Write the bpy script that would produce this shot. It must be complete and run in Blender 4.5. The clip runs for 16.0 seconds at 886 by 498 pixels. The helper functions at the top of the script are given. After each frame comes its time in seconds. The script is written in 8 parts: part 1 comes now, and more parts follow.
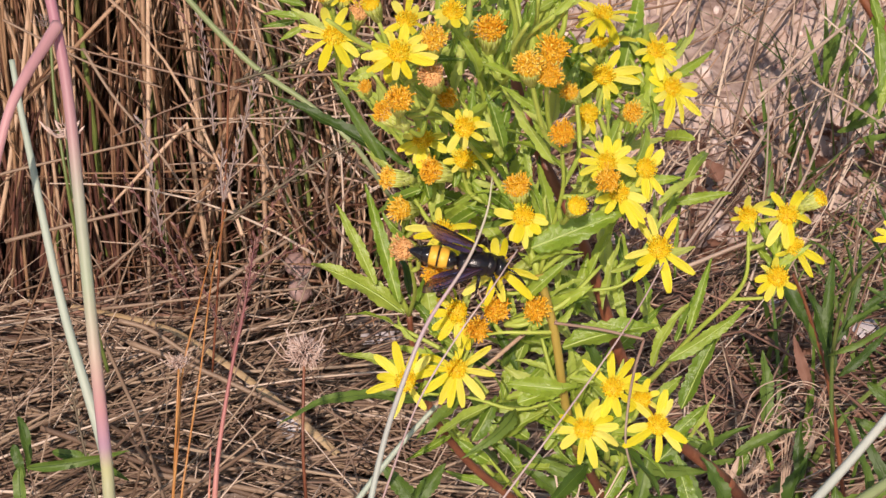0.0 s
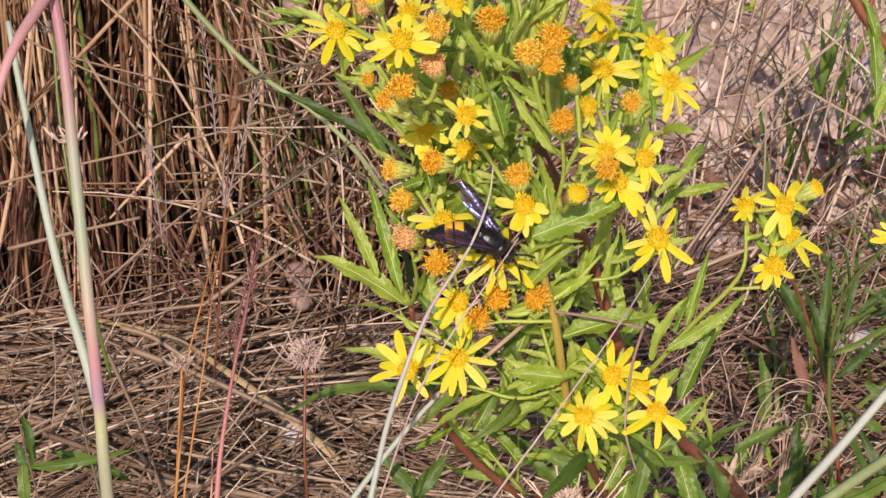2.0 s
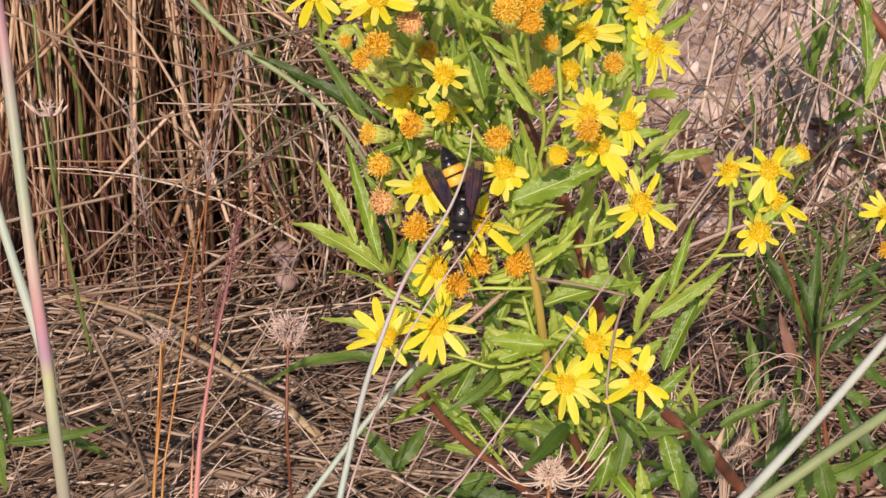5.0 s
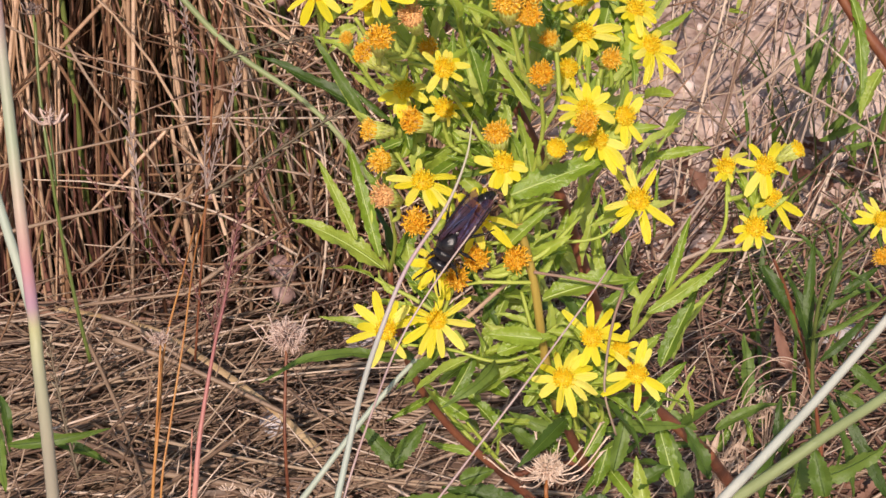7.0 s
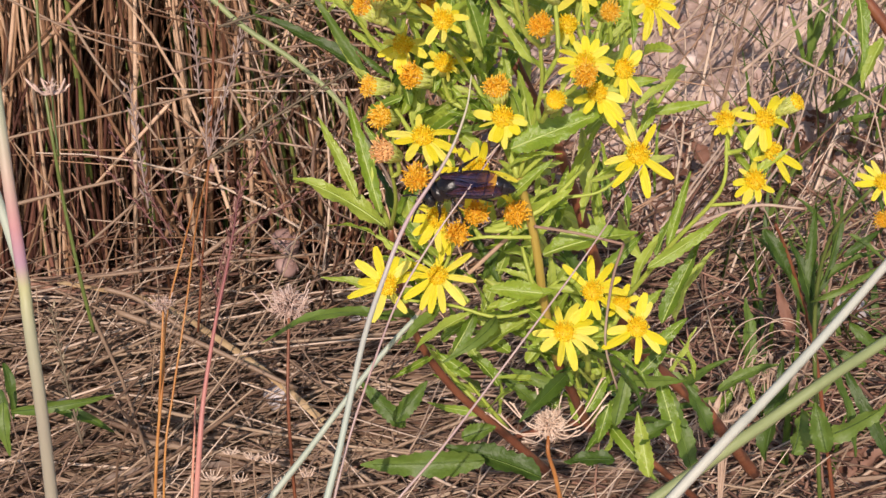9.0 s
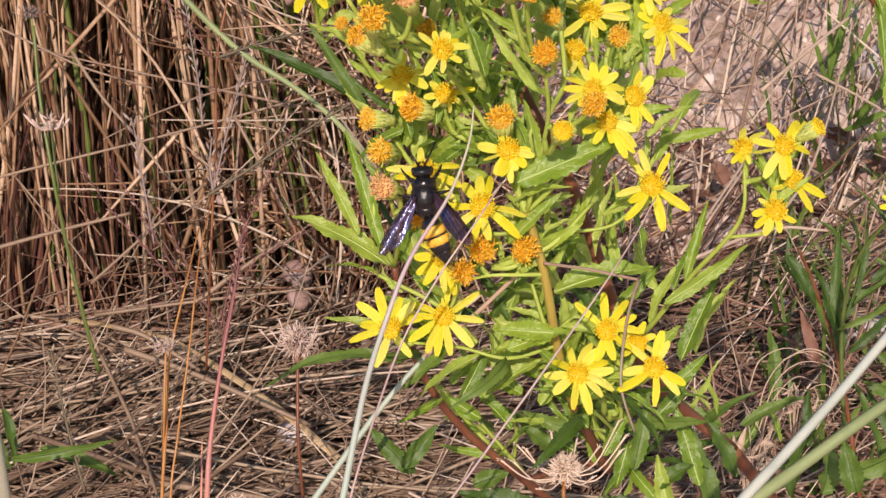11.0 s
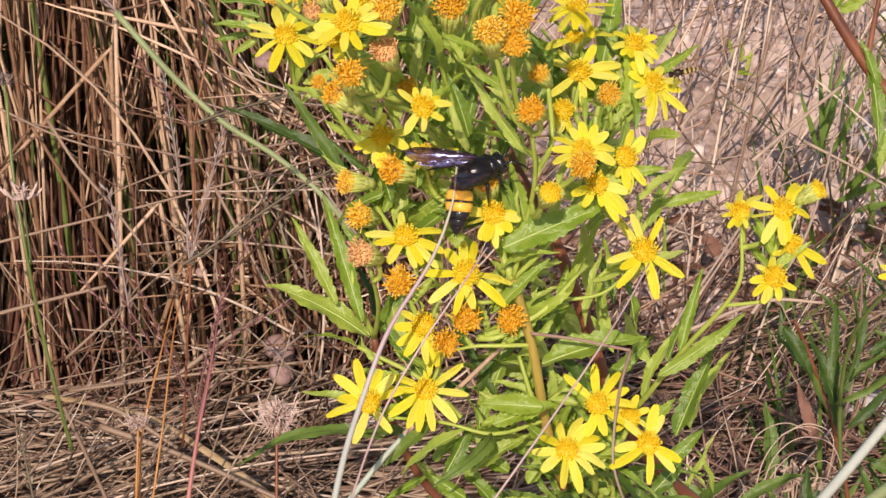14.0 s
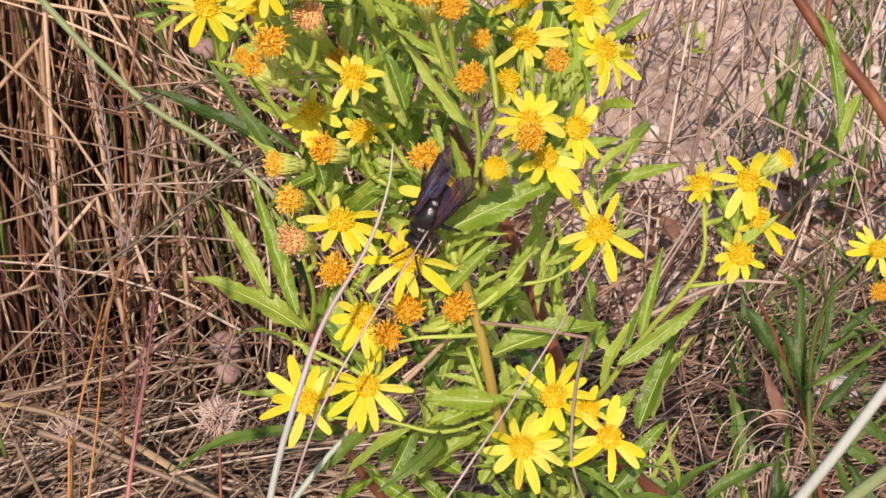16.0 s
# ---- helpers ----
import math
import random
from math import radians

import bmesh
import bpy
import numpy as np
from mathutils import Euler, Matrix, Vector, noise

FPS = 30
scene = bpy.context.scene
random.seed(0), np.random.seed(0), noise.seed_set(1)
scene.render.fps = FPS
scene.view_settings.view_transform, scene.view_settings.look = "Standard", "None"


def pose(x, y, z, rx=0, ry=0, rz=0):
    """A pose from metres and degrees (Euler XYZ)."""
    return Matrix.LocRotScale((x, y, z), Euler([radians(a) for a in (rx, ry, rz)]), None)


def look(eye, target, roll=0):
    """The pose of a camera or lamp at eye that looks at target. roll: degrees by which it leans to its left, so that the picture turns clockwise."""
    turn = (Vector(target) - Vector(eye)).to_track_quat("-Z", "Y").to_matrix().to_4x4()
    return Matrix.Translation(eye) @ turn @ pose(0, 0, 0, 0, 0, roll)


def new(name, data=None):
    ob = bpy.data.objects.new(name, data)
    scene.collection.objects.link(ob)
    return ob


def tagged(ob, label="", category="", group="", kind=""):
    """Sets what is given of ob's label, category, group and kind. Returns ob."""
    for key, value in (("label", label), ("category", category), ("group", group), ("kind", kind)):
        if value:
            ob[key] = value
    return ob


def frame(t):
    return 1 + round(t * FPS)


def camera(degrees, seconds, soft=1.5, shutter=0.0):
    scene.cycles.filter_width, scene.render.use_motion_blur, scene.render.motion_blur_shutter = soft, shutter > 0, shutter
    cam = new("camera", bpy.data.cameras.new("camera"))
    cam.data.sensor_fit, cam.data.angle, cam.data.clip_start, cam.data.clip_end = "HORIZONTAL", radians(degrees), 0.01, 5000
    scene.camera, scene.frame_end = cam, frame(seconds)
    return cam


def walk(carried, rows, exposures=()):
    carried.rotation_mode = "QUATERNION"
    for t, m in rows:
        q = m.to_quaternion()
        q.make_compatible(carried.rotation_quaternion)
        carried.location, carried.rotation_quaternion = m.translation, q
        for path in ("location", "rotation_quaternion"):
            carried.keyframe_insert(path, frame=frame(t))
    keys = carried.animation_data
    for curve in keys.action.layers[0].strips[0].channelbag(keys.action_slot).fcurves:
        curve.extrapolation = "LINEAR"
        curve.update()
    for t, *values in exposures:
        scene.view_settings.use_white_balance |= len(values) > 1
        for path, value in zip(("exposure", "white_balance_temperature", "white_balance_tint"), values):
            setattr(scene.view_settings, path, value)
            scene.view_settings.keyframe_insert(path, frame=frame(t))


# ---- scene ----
# The camera: a hand-held phone, half a metre from a flowering bush.
cam = camera(26.0, 16.0, soft=1.5)
walk(cam, (
    (0, pose(-0.00026, -0.42142, 0.51422, 62.460, 0.346, 0.407)),
    (0.5, pose(0.00001, -0.42049, 0.51114, 62.933, 0.295, 0.307)),
    (1, pose(0.00424, -0.42252, 0.50987, 63.124, 0.334, 0.001)),
    (1.5, pose(0.00324, -0.42766, 0.50868, 63.208, 0.350, 0.146)),
    (2, pose(-0.00109, -0.43105, 0.50899, 63.248, 0.354, 0.341)),
    (2.5, pose(0.00042, -0.43004, 0.50575, 63.316, 0.298, 0.268)),
    (3, pose(0.00149, -0.42694, 0.50437, 63.170, 0.058, 0.044)),
    (3.5, pose(0.00255, -0.42153, 0.50201, 62.774, -0.009, 0.028)),
    (4, pose(0.00389, -0.42122, 0.49996, 62.687, 0.133, 0.016)),
    (4.5, pose(0.00268, -0.42531, 0.49963, 62.673, 0.207, 0.101)),
    (4.7, pose(0.00268, -0.42560, 0.49950, 62.783, 0.207, 0.231)),
    (6.8, pose(0.00067, -0.43350, 0.49556, 63.800, 0.006, 0.122)),
    (7, pose(0.00127, -0.43451, 0.49346, 63.915, 0.006, 0.122)),
    (7.5, pose(-0.00039, -0.43597, 0.49309, 63.836, 0.040, 0.045)),
    (8, pose(-0.00096, -0.43753, 0.49079, 63.738, 0.080, 0.016)),
    (8.5, pose(0.00164, -0.43958, 0.48857, 63.657, 0.305, 0.108)),
    (8.7, pose(0.00190, -0.43990, 0.48780, 63.570, 0.330, 0.125)),
    (10.8, pose(0.00661, -0.41780, 0.48090, 63.500, 1.640, -0.137)),
    (11, pose(0.00661, -0.41637, 0.48051, 64.150, 1.663, 0.248)),
    (11.5, pose(0.00568, -0.40555, 0.47812, 65.133, 1.521, 0.666)),
    (12, pose(0.00957, -0.39437, 0.47203, 65.159, 1.864, 0.694)),
    (12.5, pose(0.01107, -0.39468, 0.46910, 65.131, 1.904, 0.832)),
    (13, pose(0.00779, -0.39443, 0.46983, 65.383, 1.596, 0.744)),
    (13.5, pose(0.01085, -0.39533, 0.47040, 66.083, 1.655, 0.100)),
    (14, pose(0.00763, -0.39660, 0.46897, 66.443, 1.605, -0.113)),
    (14.5, pose(0.00520, -0.38740, 0.46700, 66.819, 1.858, -0.368)),
    (15, pose(0.00545, -0.37949, 0.46347, 67.006, 1.675, -1.121)),
    (15.5, pose(0.00788, -0.37085, 0.45577, 66.311, 1.859, -1.674)),
    (16, pose(0.01115, -0.36678, 0.45397, 66.135, 2.482, -1.877)),
), exposures=((0, 0.04), (8.5, 0.05), (12.0, 0.1), (16, 0.1)))

# World: clear late-summer sky and one sun, high behind the camera, a little to its left.
SUN_EL, SUN_AZ = radians(33), radians(186)
world = bpy.data.worlds.new("sky")
scene.world = world
world.use_nodes = True
wn = world.node_tree.nodes
sky = wn.new("ShaderNodeTexSky")
sky.sky_type, sky.sun_disc, sky.sun_elevation, sky.sun_rotation = "NISHITA", False, SUN_EL, SUN_AZ
world.node_tree.links.new(sky.outputs[0], wn["Background"].inputs[0])
wn["Background"].inputs[1].default_value = 0.118
sun = new("sun", bpy.data.lights.new("sun", "SUN"))
sun.data.energy, sun.data.angle, sun.data.color = 4.75, radians(0.5), (1.0, 0.83, 0.725)
sun_way = Vector((math.sin(SUN_AZ) * math.cos(SUN_EL), math.cos(SUN_AZ) * math.cos(SUN_EL), math.sin(SUN_EL)))
sun.matrix_world = look(sun_way * 5, (0, 0, 0))


# ---- materials ----
def material(name, stops, rough=0.6, scale=60.0, island=0.0, obj=0.0, through_light=0.0, bump=0.0, bump_scale=400.0,
             spec=0.35, stretch=(1, 1, 1), metal=0.0, patch=12.0, detail=6.0, sheen=0.0):
    """A surface whose colour runs over the stops, by fine and coarse noise and by a chance of each piece or object."""
    m = bpy.data.materials.new(name)
    m.use_nodes = True
    nt = m.node_tree
    n, link = nt.nodes, nt.links.new
    bsdf = n["Principled BSDF"]
    place = n.new("ShaderNodeTexCoord")
    stretcher = n.new("ShaderNodeMapping")
    stretcher.inputs["Scale"].default_value = stretch
    link(place.outputs["Object"], stretcher.inputs[0])
    fine = n.new("ShaderNodeTexNoise")
    fine.inputs["Scale"].default_value, fine.inputs["Detail"].default_value = scale, detail
    link(stretcher.outputs[0], fine.inputs[0])
    coarse = n.new("ShaderNodeTexNoise")
    coarse.inputs["Scale"].default_value, coarse.inputs["Detail"].default_value = patch, 3.0
    link(place.outputs["Object"], coarse.inputs[0])

    def maths(op, a, b):
        node = n.new("ShaderNodeMath")
        node.operation = op
        for k, x in enumerate((a, b)):
            if isinstance(x, (int, float)):
                node.inputs[k].default_value = x
            else:
                link(x, node.inputs[k])
        return node.outputs[0]

    f = maths("ADD", maths("MULTIPLY", fine.outputs[0], 0.75), maths("MULTIPLY", coarse.outputs[0], 0.55))
    f = maths("SUBTRACT", f, 0.15)
    if island:
        geo = n.new("ShaderNodeNewGeometry")
        f = maths("ADD", maths("MULTIPLY", f, 1 - island), maths("MULTIPLY", geo.outputs["Random Per Island"], island))
    if obj:
        info = n.new("ShaderNodeObjectInfo")
        f = maths("ADD", maths("MULTIPLY", f, 1 - obj), maths("MULTIPLY", info.outputs["Random"], obj))
    ramp = n.new("ShaderNodeValToRGB")
    while len(ramp.color_ramp.elements) < len(stops):
        ramp.color_ramp.elements.new(0.5)
    for e, (at, colour) in zip(ramp.color_ramp.elements, stops):
        e.position, e.color = at, (*colour, 1)
    link(f, ramp.inputs[0])
    link(ramp.outputs[0], bsdf.inputs["Base Color"])
    bsdf.inputs["Roughness"].default_value = rough
    bsdf.inputs["Specular IOR Level"].default_value = spec
    bsdf.inputs["Metallic"].default_value = metal
    bsdf.inputs["Sheen Weight"].default_value = sheen
    if bump:
        relief = n.new("ShaderNodeTexNoise")
        relief.inputs["Scale"].default_value, relief.inputs["Detail"].default_value = bump_scale, 4.0
        link(stretcher.outputs[0], relief.inputs[0])
        b = n.new("ShaderNodeBump")
        b.inputs["Strength"].default_value, b.inputs["Distance"].default_value = bump, 0.0008
        link(relief.outputs[0], b.inputs["Height"])
        link(b.outputs[0], bsdf.inputs["Normal"])
    if through_light:
        glow = n.new("ShaderNodeBsdfTranslucent")
        link(ramp.outputs[0], glow.inputs[0])
        mix = n.new("ShaderNodeMixShader")
        mix.inputs[0].default_value = through_light
        link(bsdf.outputs[0], mix.inputs[1])
        link(glow.outputs[0], mix.inputs[2])
        link(mix.outputs[0], n["Material Output"].inputs[0])
    return m


M_DIRT = material("pale_dry_earth", ((0.25, (0.236, 0.153, 0.121)), (0.5, (0.532, 0.402, 0.338)), (0.75, (0.71, 0.555, 0.482))),
                  rough=0.95, scale=90, patch=9, bump=1.0, bump_scale=120)
M_PEBBLE = material("pebble_stone", ((0.2, (0.28, 0.19, 0.17)), (0.5, (0.5, 0.39, 0.35)), (0.85, (0.72, 0.6, 0.55))),
                    rough=0.9, scale=150, island=0.6, bump=0.6)
M_STONE = material("grey_violet_stone", ((0.2, (0.36, 0.32, 0.33)), (0.6, (0.5, 0.45, 0.46)), (0.9, (0.62, 0.58, 0.58))),
                   rough=0.9, scale=120, patch=30, obj=0.3, bump=0.5)
M_STRAW = material("dry_straw", ((0.0, (0.0808, 0.0456, 0.0304)), (0.3, (0.162, 0.102, 0.0684)), (0.6, (0.275, 0.187, 0.125)), (0.95, (0.494, 0.37, 0.257))),
                   rough=0.5, scale=120, island=0.6, patch=25, bump=0.3, bump_scale=900, spec=0.4, through_light=0.1)
M_BLEACH = material("bleached_grass", ((0.0, (0.108, 0.058, 0.04)), (0.4, (0.334, 0.224, 0.16)), (0.85, (0.719, 0.572, 0.45))),
                    rough=0.5, scale=300, island=0.75, patch=25, bump=0.3, bump_scale=900, spec=0.4, through_light=0.15)
M_LONESTRAW = material("bleached_straw", ((0.0, (0.108, 0.058, 0.04)), (0.4, (0.334, 0.224, 0.16)), (0.85, (0.719, 0.572, 0.45))),
                       rough=0.5, scale=300, obj=0.75, patch=25, bump=0.3, bump_scale=900, spec=0.4, through_light=0.15)
# Thatch toned dark, so the shade in the straw's gaps is in its colour.
M_SHADETHATCH = material("thatch_gap_shade", ((0.1, (0.0634, 0.0317, 0.0248)), (0.5, (0.166, 0.0885, 0.0628)), (0.9, (0.343, 0.199, 0.14))), rough=0.8, scale=200, island=0.6)
M_BLADE = material("dry_blade_tan", ((0.2, (0.36, 0.23, 0.11)), (0.5, (0.5, 0.35, 0.19)), (0.85, (0.62, 0.47, 0.28))), rough=0.5, scale=60, patch=25, stretch=(1, 6, 1), bump=0.3)
# Red-brown sheath colour, kept dark to carry the shade at the rush foot.
M_SHADESHEATH = material("rush_sheath_shade_brown", ((0.1, (0.0341, 0.0133, 0.01)), (0.5, (0.0964, 0.039, 0.0278)), (0.9, (0.25, 0.113, 0.0779))), rough=0.6, scale=200, island=0.6, patch=30, stretch=(1, 1, 0.3))
M_REED = material("dry_reed", ((0.0, (0.055, 0.0204, 0.0125)), (0.3, (0.12, 0.056, 0.032)), (0.6, (0.303, 0.178, 0.102)), (0.92, (0.714, 0.509, 0.356))),
                  rough=0.42, scale=200, island=0.68, patch=15, bump=0.3, bump_scale=700, spec=0.42)
# Darker copy of the dry reed: the clump's inner shade put into colour.
M_SHADEDREED = material("shaded_brown_reed", ((0.0, (0.0504, 0.0197, 0.0138)), (0.35, (0.126, 0.0529, 0.0337)), (0.65, (0.252, 0.121, 0.0688)), (0.95, (0.504, 0.287, 0.168))),
                     rough=0.6, scale=200, island=0.7, patch=15, bump=0.3, bump_scale=700)
M_LONEREED = material("dry_reed_stem", ((0.0, (0.055, 0.0204, 0.0125)), (0.3, (0.128, 0.0611, 0.0356)), (0.6, (0.321, 0.191, 0.107)), (0.92, (0.734, 0.526, 0.374))),
                  rough=0.42, scale=200, obj=0.62, patch=15, bump=0.3, bump_scale=700, spec=0.42)
M_GREENREED = material("green_reed", ((0.1, (0.0315, 0.054, 0.0108)), (0.45, (0.09, 0.126, 0.027)), (0.9, (0.234, 0.261, 0.072))),
                       rough=0.42, scale=120, obj=0.6, spec=0.45, through_light=0.1)
M_GRASS = material("green_grass_blade", ((0.1, (0.0528, 0.0968, 0.0176)), (0.5, (0.132, 0.211, 0.0352)), (0.9, (0.264, 0.326, 0.088))),
                   rough=0.5, scale=120, island=0.6, spec=0.4, through_light=0.3)
M_LEAF = material("leaf_green", ((0.12, (0.0814, 0.155, 0.0164)), (0.5, (0.202, 0.309, 0.0328)), (0.88, (0.383, 0.464, 0.0774))),
                  rough=0.29, scale=260, obj=0.55, patch=60, bump=0.8, bump_scale=700, spec=0.48, through_light=0.36)
# Green of naturally dark leaves, also shade put into the lower bush leaves' colour.
M_DARKSHADELEAF = material("leaf_dark_and_shaded_green", ((0.12, (0.0303, 0.0628, 0.00954)), (0.5, (0.0681, 0.122, 0.0175)), (0.88, (0.151, 0.222, 0.0396))),
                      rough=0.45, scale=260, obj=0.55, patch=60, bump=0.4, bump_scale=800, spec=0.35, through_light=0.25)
M_PALELEAF = material("young_leaf_green", ((0.12, (0.27, 0.386, 0.0405)), (0.5, (0.433, 0.552, 0.081)), (0.88, (0.636, 0.699, 0.202))),
                      rough=0.29, scale=260, obj=0.55, patch=60, bump=0.8, bump_scale=700, spec=0.48, through_light=0.48)
M_RIB = material("leaf_midrib", ((0.2, (0.34, 0.46, 0.1)), (0.8, (0.55, 0.62, 0.24))), rough=0.5, scale=200, through_light=0.2)
M_STEM = material("stem_ochre_green", ((0.2, (0.258, 0.194, 0.036)), (0.5, (0.361, 0.264, 0.054)), (0.85, (0.344, 0.352, 0.09))),
                  rough=0.55, scale=200, patch=40, stretch=(1, 1, 0.2), bump=0.5)
M_GREENSTEM = material("stem_green", ((0.2, (0.26, 0.34, 0.04)), (0.8, (0.46, 0.53, 0.11))), rough=0.45, scale=250, bump=0.3, obj=0.3, through_light=0.15)
M_REDSTEM = material("stem_red_brown", ((0.2, (0.0765, 0.0248, 0.0147)), (0.5, (0.17, 0.058, 0.0276)), (0.85, (0.306, 0.14, 0.0644))),
                     rough=0.45, scale=160, patch=40, stretch=(1, 1, 0.25), bump=0.4)
M_BRACT = material("bract_green", ((0.2, (0.56, 0.64, 0.1)), (0.5, (0.7, 0.75, 0.22)), (0.85, (0.84, 0.86, 0.48))), rough=0.42, scale=3.0, patch=1.5, through_light=0.45)
M_PETAL = material("petal_yellow", ((0.12, (0.86, 0.72, 0.014)), (0.45, (0.9, 0.81, 0.04)), (0.85, (0.94, 0.89, 0.22))),
                   rough=0.36, scale=3.2, obj=0.45, patch=2.0, stretch=(9, 0.8, 1), bump=0.55, bump_scale=5.0, spec=0.5, through_light=0.42)
M_DISC = material("disc_floret_gold", ((0.1, (0.92, 0.583, 0.012)), (0.45, (0.97, 0.76, 0.025)), (0.85, (0.98, 0.95, 0.14))),
                  rough=0.5, scale=3.0, patch=1.5, island=0.6, through_light=0.45)
M_SPENT = material("spent_floret_orange", ((0.1, (0.84, 0.406, 0.02)), (0.45, (0.95, 0.608, 0.035)), (0.85, (0.98, 0.854, 0.24))),
                   rough=0.6, scale=3.0, patch=1.5, island=0.6, obj=0.2, through_light=0.45)
M_FADED = material("faded_floret_tan", ((0.1, (0.5, 0.22, 0.07)), (0.5, (0.72, 0.38, 0.14)), (0.9, (0.85, 0.6, 0.32))),
                   rough=0.75, scale=500, island=0.6, through_light=0.15)
M_PAPPUS = material("pappus_cream", ((0.2, (0.72, 0.65, 0.42)), (0.8, (0.88, 0.84, 0.66))), rough=0.8, scale=400, through_light=0.3)
M_KINK = material("straw_tan", ((0.2, (0.3, 0.2, 0.14)), (0.5, (0.42, 0.29, 0.21)), (0.85, (0.54, 0.41, 0.3))), rough=0.5, scale=80, patch=22, bump=0.3)
M_PALEGREEN = material("stalk_pale_green", ((0.2, (0.24, 0.287, 0.221)), (0.5, (0.32, 0.369, 0.295)), (0.85, (0.416, 0.435, 0.361))), rough=0.5, scale=60, patch=30, stretch=(1, 1, 0.3), bump=0.2)
M_DUSKPINK = material("stalk_dusky_pink", ((0.2, (0.36, 0.16, 0.18)), (0.5, (0.46, 0.25, 0.25)), (0.85, (0.5, 0.38, 0.32))), rough=0.5, scale=60, patch=30, stretch=(1, 1, 0.3), bump=0.2)
M_PALEOLIVE = material("stalk_olive", ((0.2, (0.14, 0.17, 0.07)), (0.5, (0.23, 0.27, 0.12)), (0.85, (0.35, 0.36, 0.2))), rough=0.5, scale=40, patch=14, bump=0.3)
M_PALESTALK = material("stalk_pale_grey_green", ((0.2, (0.28, 0.29, 0.24)), (0.5, (0.4, 0.42, 0.36)), (0.85, (0.5, 0.46, 0.4))),
                       rough=0.5, scale=40, patch=14, stretch=(1, 1, 0.3), bump=0.3)
M_MAUVE = material("stalk_mauve", ((0.2, (0.28, 0.17, 0.17)), (0.5, (0.42, 0.31, 0.29)), (0.85, (0.52, 0.44, 0.37))),
                   rough=0.5, scale=60, patch=18, bump=0.3)
M_PINKSTRAW = material("straw_pinkish", ((0.2, (0.186, 0.0969, 0.0727)), (0.5, (0.26, 0.162, 0.122)), (0.85, (0.31, 0.267, 0.186))),
                       rough=0.5, scale=60, patch=22, bump=0.3)
M_PURPLE = material("spike_purple", ((0.2, (0.06, 0.022, 0.022)), (0.6, (0.16, 0.07, 0.06)), (0.9, (0.36, 0.22, 0.18))), rough=0.6, scale=400, island=0.6)
M_GREYSPIKE = material("spike_grey", ((0.2, (0.132, 0.0884, 0.078)), (0.6, (0.242, 0.182, 0.161)), (0.9, (0.374, 0.307, 0.276))), rough=0.7, scale=400, island=0.6)
M_DARKSPIKE = material("spike_dark", ((0.2, (0.045, 0.035, 0.025)), (0.6, (0.13, 0.1, 0.065)), (0.9, (0.38, 0.32, 0.22))), rough=0.7, scale=400, island=0.6)
M_ORANGE = material("stalk_orange_brown", ((0.2, (0.2, 0.07, 0.02)), (0.5, (0.36, 0.155, 0.045)), (0.85, (0.54, 0.31, 0.11))), rough=0.4, scale=90, patch=20)
M_ROSE = material("stalk_rose", ((0.2, (0.4, 0.14, 0.1)), (0.5, (0.58, 0.28, 0.2)), (0.85, (0.7, 0.48, 0.34))), rough=0.45, scale=50, patch=16)
M_WHITEHEAD = material("dry_umbel_cream", ((0.2, (0.425, 0.289, 0.216)), (0.5, (0.595, 0.456, 0.36)), (0.9, (0.722, 0.593, 0.49))), rough=0.8, scale=300, island=0.4)
M_GREYHEAD = material("dry_umbel_grey", ((0.2, (0.32, 0.2, 0.16)), (0.5, (0.54, 0.4, 0.34)), (0.9, (0.72, 0.58, 0.5))), rough=0.85, scale=300, island=0.5)
M_SHELL = material("snail_shell_pale", ((0.2, (0.214, 0.134, 0.117)), (0.5, (0.31, 0.2, 0.175)), (0.9, (0.426, 0.293, 0.259))), rough=0.5, scale=120, patch=60, obj=0.2)
M_DEADLEAF = material("dead_leaf_brown", ((0.2, (0.0952, 0.0408, 0.0289)), (0.5, (0.231, 0.116, 0.0795)), (0.9, (0.394, 0.258, 0.196))), rough=0.7, scale=200, island=0.5, obj=0.2, through_light=0.2)
M_BLACK = material("wasp_black", ((0.3, (0.005, 0.004, 0.005)), (0.8, (0.015, 0.013, 0.015))), rough=0.17, scale=900, bump=0.15, bump_scale=2500, spec=0.5)
M_FUR = material("wasp_black_fuzz", ((0.3, (0.004, 0.003, 0.0035)), (0.8, (0.014, 0.01, 0.012))), rough=0.22, scale=900, bump=0.15, bump_scale=2500, spec=0.45)
M_BAND = material("wasp_band_yellow", ((0.2, (0.66, 0.3, 0.02)), (0.8, (0.8, 0.5, 0.07))), rough=0.35, scale=700, patch=300, bump=0.2, bump_scale=2500)
M_EYE = material("eye_glossy_black", ((0.3, (0.01, 0.006, 0.006)), (0.8, (0.025, 0.015, 0.012))), rough=0.12, spec=0.6)
M_HOVERBAND = material("hoverfly_tan", ((0.2, (0.3, 0.2, 0.05)), (0.8, (0.48, 0.34, 0.1))), rough=0.4, scale=900)
M_HOVER = material("hoverfly_brown", ((0.2, (0.015, 0.01, 0.008)), (0.8, (0.05, 0.03, 0.014))), rough=0.4, scale=900)


